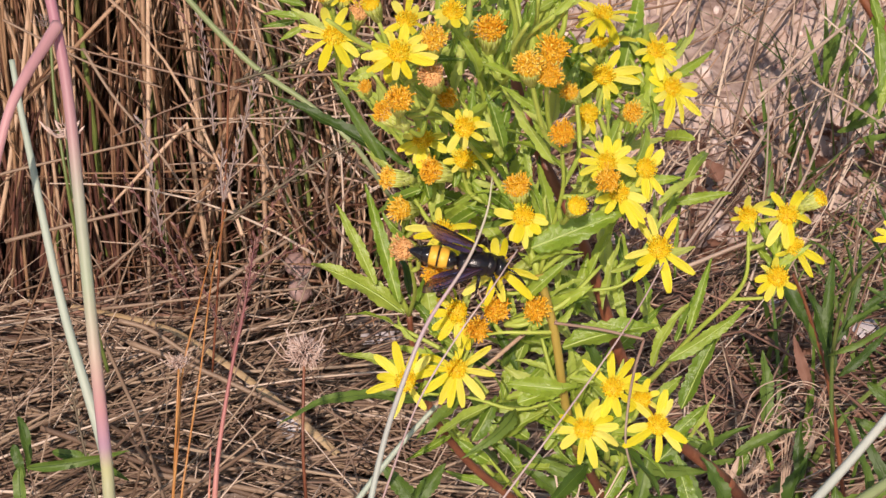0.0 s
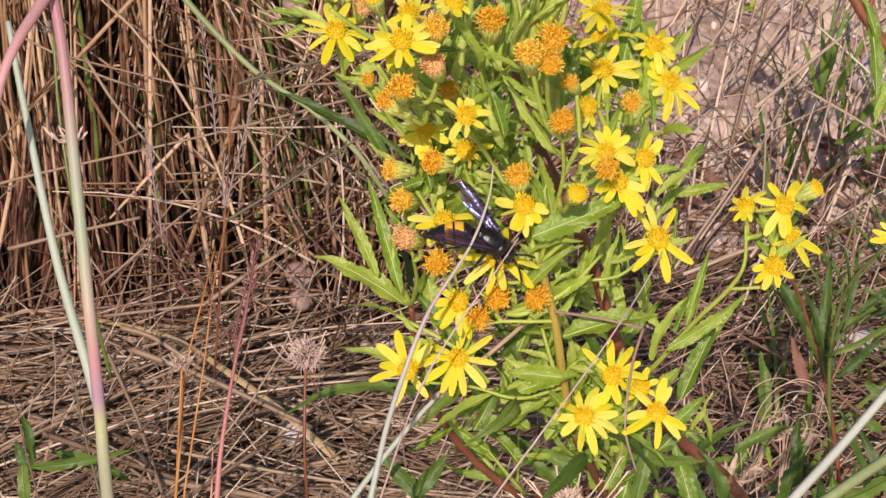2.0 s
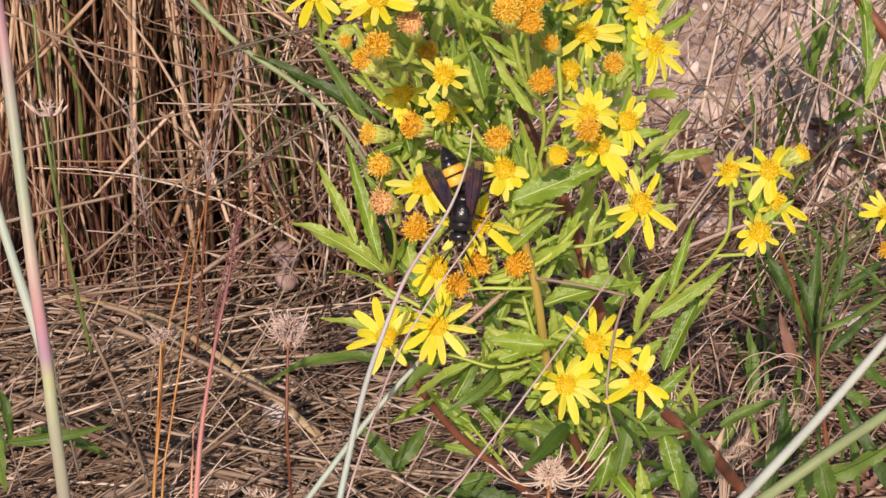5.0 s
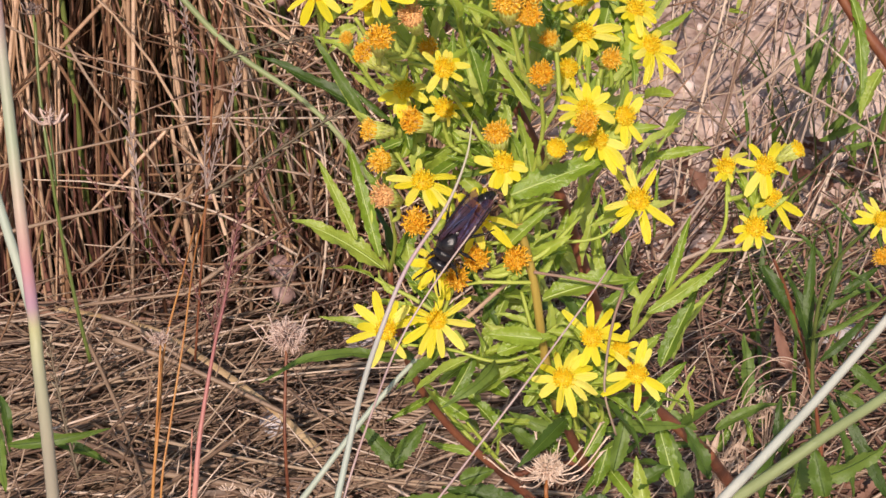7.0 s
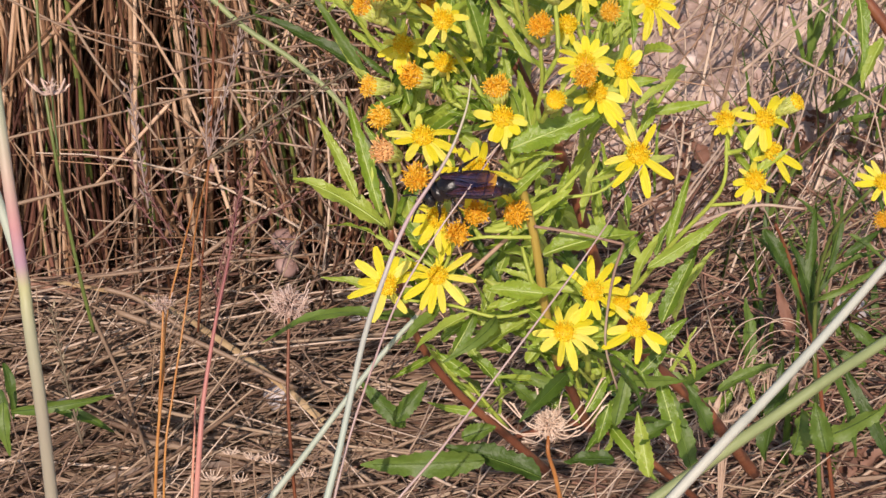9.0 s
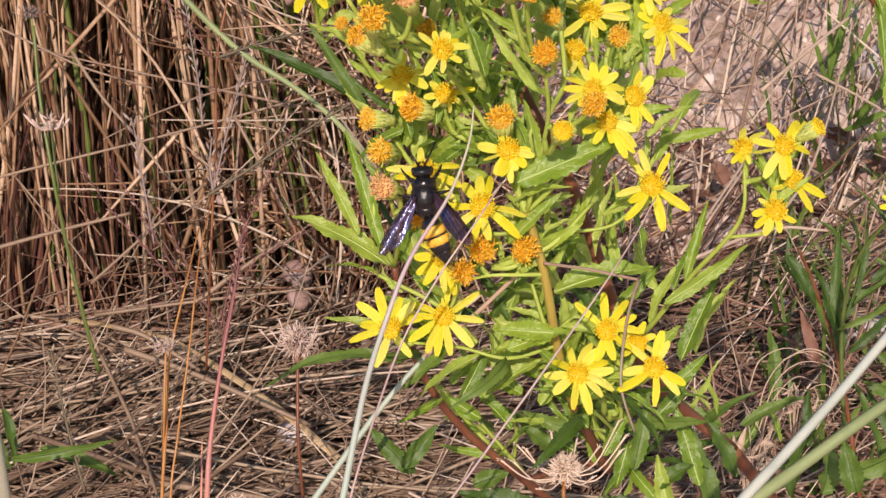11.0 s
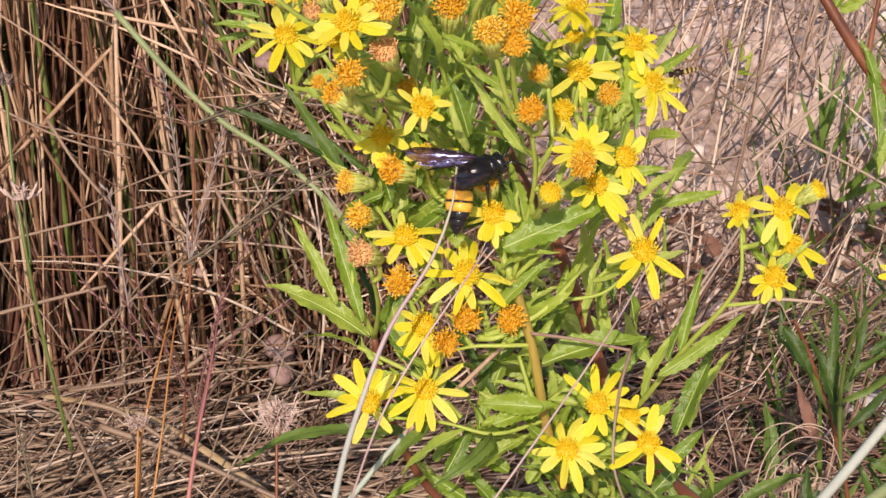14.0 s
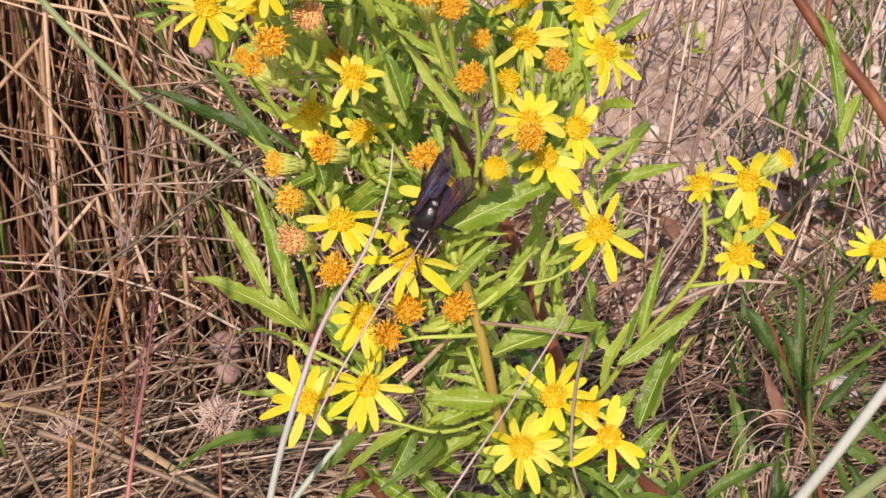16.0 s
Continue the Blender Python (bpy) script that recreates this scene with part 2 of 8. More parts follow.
def banded(name, stops):
    """A stalk whose colour changes along its height, with fine streaks."""
    m = material(name, ((0.2, (0.85, 0.85, 0.85)), (0.8, (1.0, 1.0, 1.0))), rough=0.5, scale=70, patch=30, stretch=(1, 1, 0.2), bump=0.2)
    n, link = m.node_tree.nodes, m.node_tree.links.new
    place, split, ramp, mul = n.new("ShaderNodeTexCoord"), n.new("ShaderNodeSeparateXYZ"), n.new("ShaderNodeValToRGB"), n.new("ShaderNodeMixRGB")
    link(place.outputs["Generated"], split.inputs[0])
    link(split.outputs["Z"], ramp.inputs[0])
    while len(ramp.color_ramp.elements) < len(stops):
        ramp.color_ramp.elements.new(0.5)
    for e, (at, colour) in zip(ramp.color_ramp.elements, stops):
        e.position, e.color = at, (*colour, 1)
    b = n["Principled BSDF"]
    grain = b.inputs["Base Color"].links[0].from_socket
    mul.blend_type, mul.inputs[0].default_value = "MULTIPLY", 1.0
    link(ramp.outputs[0], mul.inputs[1])
    link(grain, mul.inputs[2])
    link(mul.outputs[0], b.inputs["Base Color"])
    return m


M_BANDED = banded("stalk_banded", ((0.6, (0.302, 0.277, 0.21)), (0.665, (0.319, 0.319, 0.21)), (0.695, (0.386, 0.386, 0.202)), (0.712, (0.353, 0.218, 0.286)), (0.74, (0.437, 0.227, 0.235)),
                                   (0.775, (0.42, 0.319, 0.252)), (0.82, (0.319, 0.361, 0.244)), (0.87, (0.336, 0.336, 0.252)), (0.91, (0.386, 0.227, 0.227)), (0.97, (0.37, 0.168, 0.202))))
M_ROSEBAND = banded("stalk_rose_banded", ((0.35, (0.5, 0.24, 0.2)), (0.6, (0.42, 0.17, 0.15)), (0.8, (0.26, 0.09, 0.09)), (0.97, (0.12, 0.035, 0.045))))
M_STRAWBAND = banded("stalk_pale_to_mauve", ((0.2, (0.36, 0.42, 0.35)), (0.5, (0.42, 0.41, 0.37)), (0.68, (0.4, 0.28, 0.31)), (0.85, (0.42, 0.37, 0.3)), (1.0, (0.45, 0.45, 0.27))))


def wing_film(name, root, edge, gloss, sheen, alpha, tip_alpha, long_):
    """Smoky membrane: a dark film with a violet sheen, thinner towards its tip, wrinkled between the veins."""
    m = bpy.data.materials.new(name)
    m.use_nodes = True
    n, link = m.node_tree.nodes, m.node_tree.links.new
    b = n["Principled BSDF"]
    place, wave, ramp = n.new("ShaderNodeTexCoord"), n.new("ShaderNodeTexNoise"), n.new("ShaderNodeValToRGB")
    wave.inputs["Scale"].default_value = 220.0
    link(place.outputs["Object"], wave.inputs[0])
    ramp.color_ramp.elements[0].position, ramp.color_ramp.elements[0].color = 0.35, (*root, 1)
    ramp.color_ramp.elements[1].position, ramp.color_ramp.elements[1].color = 0.7, (*edge, 1)
    link(wave.outputs[0], ramp.inputs[0])
    link(ramp.outputs[0], b.inputs["Base Color"])
    b.inputs["Roughness"].default_value = 0.4
    b.inputs["Specular IOR Level"].default_value = 0.3
    b.inputs["Specular Tint"].default_value = (*gloss, 1)
    shine = n.new("ShaderNodeBsdfGlossy")
    shine.inputs["Color"].default_value = (*gloss, 1)
    shine.inputs["Roughness"].default_value = 0.17
    mix = n.new("ShaderNodeMixShader")
    mix.inputs[0].default_value = sheen
    link(b.outputs[0], mix.inputs[1])
    link(shine.outputs[0], mix.inputs[2])
    relief = n.new("ShaderNodeTexNoise")
    relief.inputs["Scale"].default_value, relief.inputs["Detail"].default_value = 900.0, 3.0
    bump = n.new("ShaderNodeBump")
    bump.inputs["Strength"].default_value, bump.inputs["Distance"].default_value = 0.4, 0.0003
    link(place.outputs["Object"], relief.inputs[0])
    link(relief.outputs[0], bump.inputs["Height"])
    link(bump.outputs[0], b.inputs["Normal"])
    link(bump.outputs[0], shine.inputs["Normal"])
    split, far, clear, veil = n.new("ShaderNodeSeparateXYZ"), n.new("ShaderNodeMapRange"), n.new("ShaderNodeBsdfTransparent"), n.new("ShaderNodeMixShader")
    link(place.outputs["Object"], split.inputs[0])
    link(split.outputs["Y"], far.inputs[0])
    for k, v in enumerate((-long_ * 0.45, -long_, alpha, tip_alpha)):
        far.inputs[k + 1].default_value = v
    clear.inputs[0].default_value = (0.75, 0.55, 0.42, 1)
    link(far.outputs[0], veil.inputs[0])
    link(clear.outputs[0], veil.inputs[1])
    link(mix.outputs[0], veil.inputs[2])
    link(veil.outputs[0], n["Material Output"].inputs[0])
    return m


M_WING = wing_film("wasp_wing_violet", (0.010, 0.005, 0.006), (0.06, 0.017, 0.011), (0.45, 0.5, 1.0), 0.125, 0.96, 0.55, 0.0158)
M_CLEARWING = wing_film("hoverfly_wing", (0.3, 0.28, 0.25), (0.4, 0.36, 0.3), (0.9, 0.9, 1.0), 0.05, 0.35, 0.3, 0.004)


# ---- building blocks ----
class Soup:
    """Vertices and faces gathered for one mesh."""

    def __init__(self):
        self.v, self.f = [], []

    def sweep(self, pts, radii, sides=5, flat=1.0, cap=True):
        """A tube of the given radii along the points."""
        pts = [Vector(p) for p in pts]
        side = None
        for k, p in enumerate(pts):
            way = (pts[min(k + 1, len(pts) - 1)] - pts[max(k - 1, 0)]).normalized()
            if side is None:
                side = way.orthogonal().normalized()
            side = (side - side.dot(way) * way).normalized()
            other = way.cross(side)
            r = radii[k]
            for s in range(sides):
                a = 2 * math.pi * s / sides
                self.v.append(p + side * (r * math.cos(a)) + other * (r * flat * math.sin(a)))
        base = len(self.v) - len(pts) * sides
        for k in range(len(pts) - 1):
            for s in range(sides):
                a, b = base + k * sides + s, base + k * sides + (s + 1) % sides
                self.f.append((a, b, b + sides, a + sides))
        if cap:
            self.f.append(tuple(range(base + sides - 1, base - 1, -1)))
            self.f.append(tuple(range(len(self.v) - sides, len(self.v))))

    def ball(self, centre, rx, ry, rz, turn=None, rings=6, sides=8, rough=0.0, rng=None):
        """An egg of three half-axes, with an uneven skin if rough."""
        c, turn = Vector(centre), turn or Matrix.Identity(3)
        base = len(self.v)
        for k in range(1, rings):
            th = math.pi * k / rings
            for s in range(sides):
                a = 2 * math.pi * s / sides
                g = 1 + (rng.uniform(-rough, rough) if rng else 0)
                self.v.append(c + turn @ Vector((rx * g * math.sin(th) * math.cos(a), ry * g * math.sin(th) * math.sin(a), rz * g * math.cos(th))))
        self.v += [c + turn @ Vector((0, 0, rz)), c - turn @ Vector((0, 0, rz))]
        top, low = len(self.v) - 2, len(self.v) - 1
        for k in range(rings - 2):
            for s in range(sides):
                a, b = base + k * sides + s, base + k * sides + (s + 1) % sides
                self.f.append((a, a + sides, b + sides, b))
        for s in range(sides):
            t = (s + 1) % sides
            self.f.append((top, base + s, base + t))
            self.f.append((low, base + (rings - 2) * sides + t, base + (rings - 2) * sides + s))

    def sheet(self, rows):
        """A sheet through rows of equally many points."""
        base, w = len(self.v), len(rows[0])
        for row in rows:
            self.v += row
        for k in range(len(rows) - 1):
            for s in range(w - 1):
                a = base + k * w + s
                self.f.append((a, a + 1, a + w + 1, a + w))

    def mesh(self, name, mat, smooth=True):
        me = bpy.data.meshes.new(name)
        me.from_pydata([tuple(p) for p in self.v], [], self.f)
        me.materials.append(mat)
        if smooth:
            me.polygons.foreach_set("use_smooth", [True] * len(me.polygons))
        me.update()
        return me


def part(name, soup, mat, parent=None, label="", smooth=True):
    """One mesh object under a thing or a part."""
    ob = new(name, soup.mesh(name, mat, smooth) if isinstance(soup, Soup) else soup)
    ob.parent = parent
    return tagged(ob, label)


def thing(name, label, category, group="", at=(0, 0, 0)):
    ob = new(name)
    ob.empty_display_size = 0.01
    ob.location = at
    return tagged(ob, label, category, group)


def curve(pts, steps=4):
    """A smooth line (Catmull-Rom) through a few points."""
    pts = [Vector(p) for p in pts]
    if len(pts) < 3:
        return [pts[0].lerp(pts[-1], k / (2 * steps)) for k in range(2 * steps + 1)]
    ends = [2 * pts[0] - pts[1], *pts, 2 * pts[-1] - pts[-2]]
    out = []
    for k in range(1, len(ends) - 2):
        a, b, c, d = ends[k - 1:k + 3]
        for s in range(steps):
            t = s / steps
            out.append(0.5 * (2 * b + (c - a) * t + (2 * a - 5 * b + 4 * c - d) * t * t + (3 * b - a - 3 * c + d) * t ** 3))
    return out + [pts[-1]]


def stalk_soup(pts, r0, r1, sides=6, steps=5, knots=0):
    """A tapering stalk, with swollen knots if asked."""
    line = curve(pts, steps)
    s = Soup()
    n = len(line) - 1
    radii = [r0 + (r1 - r0) * k / n for k in range(n + 1)]
    if knots:
        for k in range(1, n):
            if k % knots == 0:
                radii[k] *= 1.35
    s.sweep(line, radii, sides)
    return s


FACE = Vector((0.1, -0.72, 0.68))


def leaf_soup(base, tip, width, sag=0.12, twist=0.0, face=None, teeth=0.1, fold=0.25, rng=None, wave=0.05, blunt=0.72):
    """A lance-shaped leaf from base to tip, folded along its midrib, with toothed and wavy edges."""
    base, tip = Vector(base), Vector(tip)
    way = tip - base
    long_ = way.length
    way.normalize()
    up = Vector(face or FACE)
    up = (up - up.dot(way) * way).normalized()
    up = Matrix.Rotation(radians(twist), 3, way) @ up
    across = way.cross(up).normalized()
    s, rows, n = Soup(), [], 20
    ph = rng.uniform(0, 6) if rng else 0
    for k in range(n + 1):
        t = k / n
        c = base + way * (long_ * t) + up * (sag * long_ * (4 * t * (1 - t)) * 0.5 - sag * long_ * t * t * 0.7)
        w = width * 0.46 * (math.sin(math.pi * min(1, t ** blunt * 0.96 + 0.03)) ** 0.8) * (1.0 + (teeth if k % 2 else -teeth))
        w = max(w, width * 0.03)
        lift = [wave * width * math.sin(16 * t + ph), wave * width * math.sin(14 * t + ph + 2)]
        rows.append([c - across * w + up * (fold * w + lift[0]), c - across * (w * 0.5) + up * (fold * w * 0.4), c - up * (0.04 * width),
                     c + across * (w * 0.5) + up * (fold * w * 0.4), c + across * w + up * (fold * w + lift[1])])
    s.sheet(rows)
    rib = Soup()
    mids = [row[2] + up * (0.015 * width) for row in rows[:-1:2]]
    rib.sweep(mids, [width * 0.045 * (1 - 0.8 * k / len(mids)) for k in range(len(mids))], 4)
    return s, rib


def leaf(plant, base, tip, width, sag=0.12, twist=0.0, pale=False, face=None, seed=0, teeth=0.095, mat=None, name="leaf", label="", wave=0.12, fold=0.42):
    s, rib = leaf_soup(base, tip, width * 0.86, sag, twist + 25 * math.sin(seed * 2.3), face, teeth, fold + 0.2 * math.sin(seed * 5.1), random.Random(seed), wave)
    ob = part(name, s, mat or (M_PALELEAF if pale else M_LEAF), plant, label)
    part("midrib", rib, M_RIB if not mat else mat, ob)
    return ob


def stem(plant, pts, r0, r1, mat, name="stem", label="", sides=7):
    return part(name, stalk_soup(pts, r0, r1, sides), mat, plant, label)


# ---- ground ----
def height(x, y):
    """The lie of the land: near level, with a low rise behind and lumps."""
    far = min(1.0, max(0.0, 3.0 / max(3.0, math.hypot(x, y))))
    near = min(1.0, max(0.0, (2.6 - abs(x)) / 1.6))
    base = -0.028 + 0.075 * near * max(0.0, min(1.0, (y - 0.55) / 0.45)) ** 1.3
    fine = min(1.0, max(0.0, (1.25 - math.hypot(x, y - 0.5)) / 0.55))
    return base + far * (0.012 * fine * noise.noise((x * 6, y * 6, 0)) + fine * 0.008 * noise.noise((x * 22, y * 22, 3)) + fine * 0.005 * noise.noise((x * 60, y * 60, 5)) + 0.05 * noise.noise((x * 0.8, y * 0.8, 7)) * min(1, math.hypot(x, y - 0.5) / 3))


def ground():
    axis_x = sorted({round(s * v, 4) for s in (-1, 1) for v in [k * 0.0075 for k in range(100)] + [0.9 * 1.5 ** k for k in range(1, 15)]})
    axis_y = sorted({round(v + 0.4, 4) for v in [k * 0.01 - 0.8 for k in range(180)] + [0.98 * 1.5 ** k for k in range(1, 15)] + [-0.8 * 1.5 ** k for k in range(1, 15)]})
    s = Soup()
    s.sheet([[Vector((x, y, height(x, y))) for x in axis_x] for y in axis_y])
    tagged(part("ground", s, M_DIRT), "pale pinkish dry earth with grit and lumps", "ground", kind="structure")


ground()


def pebbles():
    rng = random.Random(5)
    s = Soup()
    for k in range(3400):
        x, y = rng.uniform(-0.02, 0.5), 0.45 + rng.random() ** 0.8 * 1.0
        r = 0.0014 + 0.0055 * rng.random() ** 3.5
        turn = Euler([rng.uniform(0, 6) for _ in range(3)]).to_matrix()
        s.ball((x, y, height(x, y) + r * 0.25), r * rng.uniform(0.8, 1.5), r, r * rng.uniform(0.5, 0.8), turn, 4, 6, 0.22, rng)
    tagged(part("gravel", s, M_PEBBLE), "loose pale grit and small pebbles on dry earth", "gravel", kind="stuff")


pebbles()


def straw(s, rng, x, y, z, yaw, tilt, long_, r, bend, sides=4, n=5):
    """One dry stalk starting at a place, bent a little on its way."""
    pts, p = [], Vector((x, y, z))
    h = Vector((math.cos(yaw) * math.cos(tilt), math.sin(yaw) * math.cos(tilt), math.sin(tilt)))
    off = Vector((rng.gauss(0, 1), rng.gauss(0, 1), rng.gauss(0, 0.5)))
    off = (off - off.dot(h) * h).normalized() * bend
    for k in range(n + 1):
        t = k / n
        q = p + h * (long_ * t) + off * (long_ * (t - 0.5) ** 2)
        q.z = max(q.z, height(q.x, q.y) + r)
        pts.append(q)
    s.sweep(pts, [r * (1 - 0.55 * k / n) for k in range(n + 1)], sides, cap=False)


def litter():
    rng = random.Random(11)
    old = Soup()
    for k in range(2300):
        x, y = rng.uniform(-0.45, 0.45), 0.1 + rng.random() * 0.5
        if x > 0.04 and rng.random() < 0.88:
            continue
        straw(old, rng, x, y, height(x, y) + rng.random() * 0.006, rng.gauss(0, 0.7), rng.gauss(0.0, 0.05), rng.uniform(0.06, 0.2), rng.uniform(0.0007, 0.002), rng.uniform(0, 0.5))
    # More dark stalks on the right, added to deepen the shade there.
    for k in range(620):
        x, y = rng.uniform(0.05, 0.4), rng.uniform(0.24, 0.64)
        straw(old, rng, x, y, height(x, y) + rng.random() ** 2 * 0.035, rng.uniform(0, 6.28), rng.gauss(0.2, 0.4), rng.uniform(0.03, 0.13), rng.uniform(0.0005, 0.0013), rng.uniform(0, 0.8), 4, 6)
    tagged(part("old_thatch", old, M_SHADETHATCH), "thatch under the straw, coloured dark as shaded gaps", "thatch", kind="stuff")
    s = Soup()
    for k in range(3300):
        x, y = rng.uniform(-0.5, 0.14), 0.1 + rng.random() * 0.44
        if x > 0.06 and y < 0.5 and rng.random() < 0.8:
            continue
        hollow = -0.3 < x < -0.06 and y > 0.455
        if hollow and rng.random() < 0.85:
            continue
        swell = noise.noise((x * 11, y * 19, 4))
        if swell < -0.12 and rng.random() < 0.6:
            continue
        z = height(x, y) + 0.003 + rng.random() ** 1.4 * (0.012 if y > 0.48 else 0.014 + 0.016 * max(0.0, swell))
        yaw = rng.gauss(0.06 + 0.9 * noise.noise((x * 5, y * 9, 9)), 0.17) + (math.pi if rng.random() < 0.5 else 0)
        if rng.random() < 0.1:
            yaw = rng.uniform(0, 6.28)
        chance = rng.random()
        r = rng.uniform(0.0003, 0.0006) if chance < 0.35 else rng.uniform(0.0006, 0.0011) if chance < 0.9 else rng.uniform(0.0011, 0.0017)
        straw(s, rng, x, y, z, yaw, rng.gauss(0.01, 0.06), rng.uniform(0.1, 0.4), r, rng.uniform(0, 0.35) if rng.random() < 0.7 else rng.uniform(0.4, 1.1), 5, 8)
    for k in range(300):
        x, y = rng.uniform(-0.42, 0.2), rng.uniform(0.15, 0.54)
        straw(s, rng, x, y, height(x, y) + 0.012, rng.gauss(0.7, 1.0), rng.gauss(0.45, 0.35), rng.uniform(0.04, 0.17), rng.uniform(0.0004, 0.0009), rng.uniform(0, 0.6), 4, 7)
    tagged(part("straw_litter", s, M_STRAW), "loose mat of flattened dry straw on the ground", "straw", kind="stuff")
    flat = Soup()
    for k in range(420):
        x, y = rng.uniform(-0.4, 0.1), 0.14 + rng.random() * 0.36
        yaw = rng.gauss(0.06 + 0.9 * noise.noise((x * 5, y * 9, 9)), 0.3)
        way, across = Vector((math.cos(yaw), math.sin(yaw), 0)), Vector((-math.sin(yaw), math.cos(yaw), 0))
        long_, wide, bend = rng.uniform(0.06, 0.22), rng.uniform(0.0008, 0.0017), rng.gauss(0, 0.25)
        z, roll = rng.uniform(0.008, 0.024), rng.gauss(0, 0.7)
        rows = []
        for j in range(10):
            t = j / 9
            p = Vector((x, y, 0)) + way * (long_ * t) + across * (bend * long_ * (t - 0.5) ** 2)
            p.z = height(p.x, p.y) + z
            side = (across * math.cos(roll + 0.6 * t) + Vector((0, 0, math.sin(roll + 0.6 * t)))) * (wide * (1 - 0.7 * t * t))
            rows.append([p - side, p + Vector((0, 0, wide * 0.25)), p + side])
        flat.sheet(rows)
    tagged(part("dry_blades", flat, M_STRAW), "flat withered grass blades lying in the straw", "dry grass", kind="stuff")
    lean = thing("leaning_straws", "thin pale straws leaning up out of the litter", "straw")
    for k in range(130):
        x, y = rng.uniform(-0.24, 0.1), rng.uniform(0.16, 0.44)
        yaw = rng.gauss(0.25, 0.4) if rng.random() < 0.8 else rng.gauss(2.9, 0.4)
        one = Soup()
        straw(one, rng, x, y, height(x, y) + 0.004, yaw, rng.gauss(0.75, 0.25), rng.uniform(0.04, 0.14), rng.uniform(0.0003, 0.00062), rng.uniform(0, 0.4), 5, 7)
        part("straw", one, M_LONESTRAW, lean)
    for k in range(110):
        x, y = rng.uniform(-0.34, 0.06), rng.uniform(0.16, 0.48)
        one = Soup()
        straw(one, rng, x, y, height(x, y) + rng.uniform(0.016, 0.032), rng.gauss(0.1, 0.5), rng.gauss(0.02, 0.08), rng.uniform(0.08, 0.3), rng.uniform(0.0005, 0.001), rng.uniform(0.1, 0.8), 5, 9)
        part("straw", one, M_LONESTRAW, lean)
    s = Soup()
    for k in range(900):
        x, y = rng.uniform(0.05, 0.5), 0.3 + rng.random() * 0.75
        if x > 0.17 and y < 0.68 and rng.random() < 0.6:
            continue
        if (y > 0.7 and rng.random() < 0.76) or (y < 0.62 and rng.random() < 0.62):
            continue
        yaw = rng.gauss(0.9, 0.5) if rng.random() < 0.65 else rng.uniform(0, 6.28)
        straw(s, rng, x, y, height(x, y) + rng.random() * 0.02, yaw, abs(rng.gauss(0.4, 0.4)), rng.uniform(0.06, 0.28), rng.uniform(0.0004, 0.0011), rng.uniform(0, 0.4), 5, 7)
    for k in range(110):
        x, y = rng.uniform(0.08, 0.5), rng.uniform(0.62, 1.05)
        straw(s, rng, x, y, height(x, y), rng.gauss(0.7, 0.7), rng.uniform(0.8, 1.5), rng.uniform(0.1, 0.34), rng.uniform(0.0005, 0.0014), rng.uniform(0, 0.2), 4, 7)
    tagged(part("dry_grass", s, M_BLEACH), "sparse bleached dry grass stalks leaning over earth", "dry grass", kind="stuff")
    blade = Soup()
    rows = []
    for p in curve(((-0.205, 0.462, 0.02), (-0.157, 0.432, 0.026), (-0.131, 0.408, 0.027), (-0.088, 0.363, 0.022), (-0.058, 0.333, 0.012)), 5):
        rows.append([p + Vector((-0.0014, -0.0017, 0.0)), p + Vector((0, 0, 0.0009)), p + Vector((0.0014, 0.0017, 0.0))])
    blade.sheet(rows)
    tagged(part("dry_grass_leaf", blade, M_BLADE), "broad flat tan leaf of grass lying on the straw", "grass")


litter()


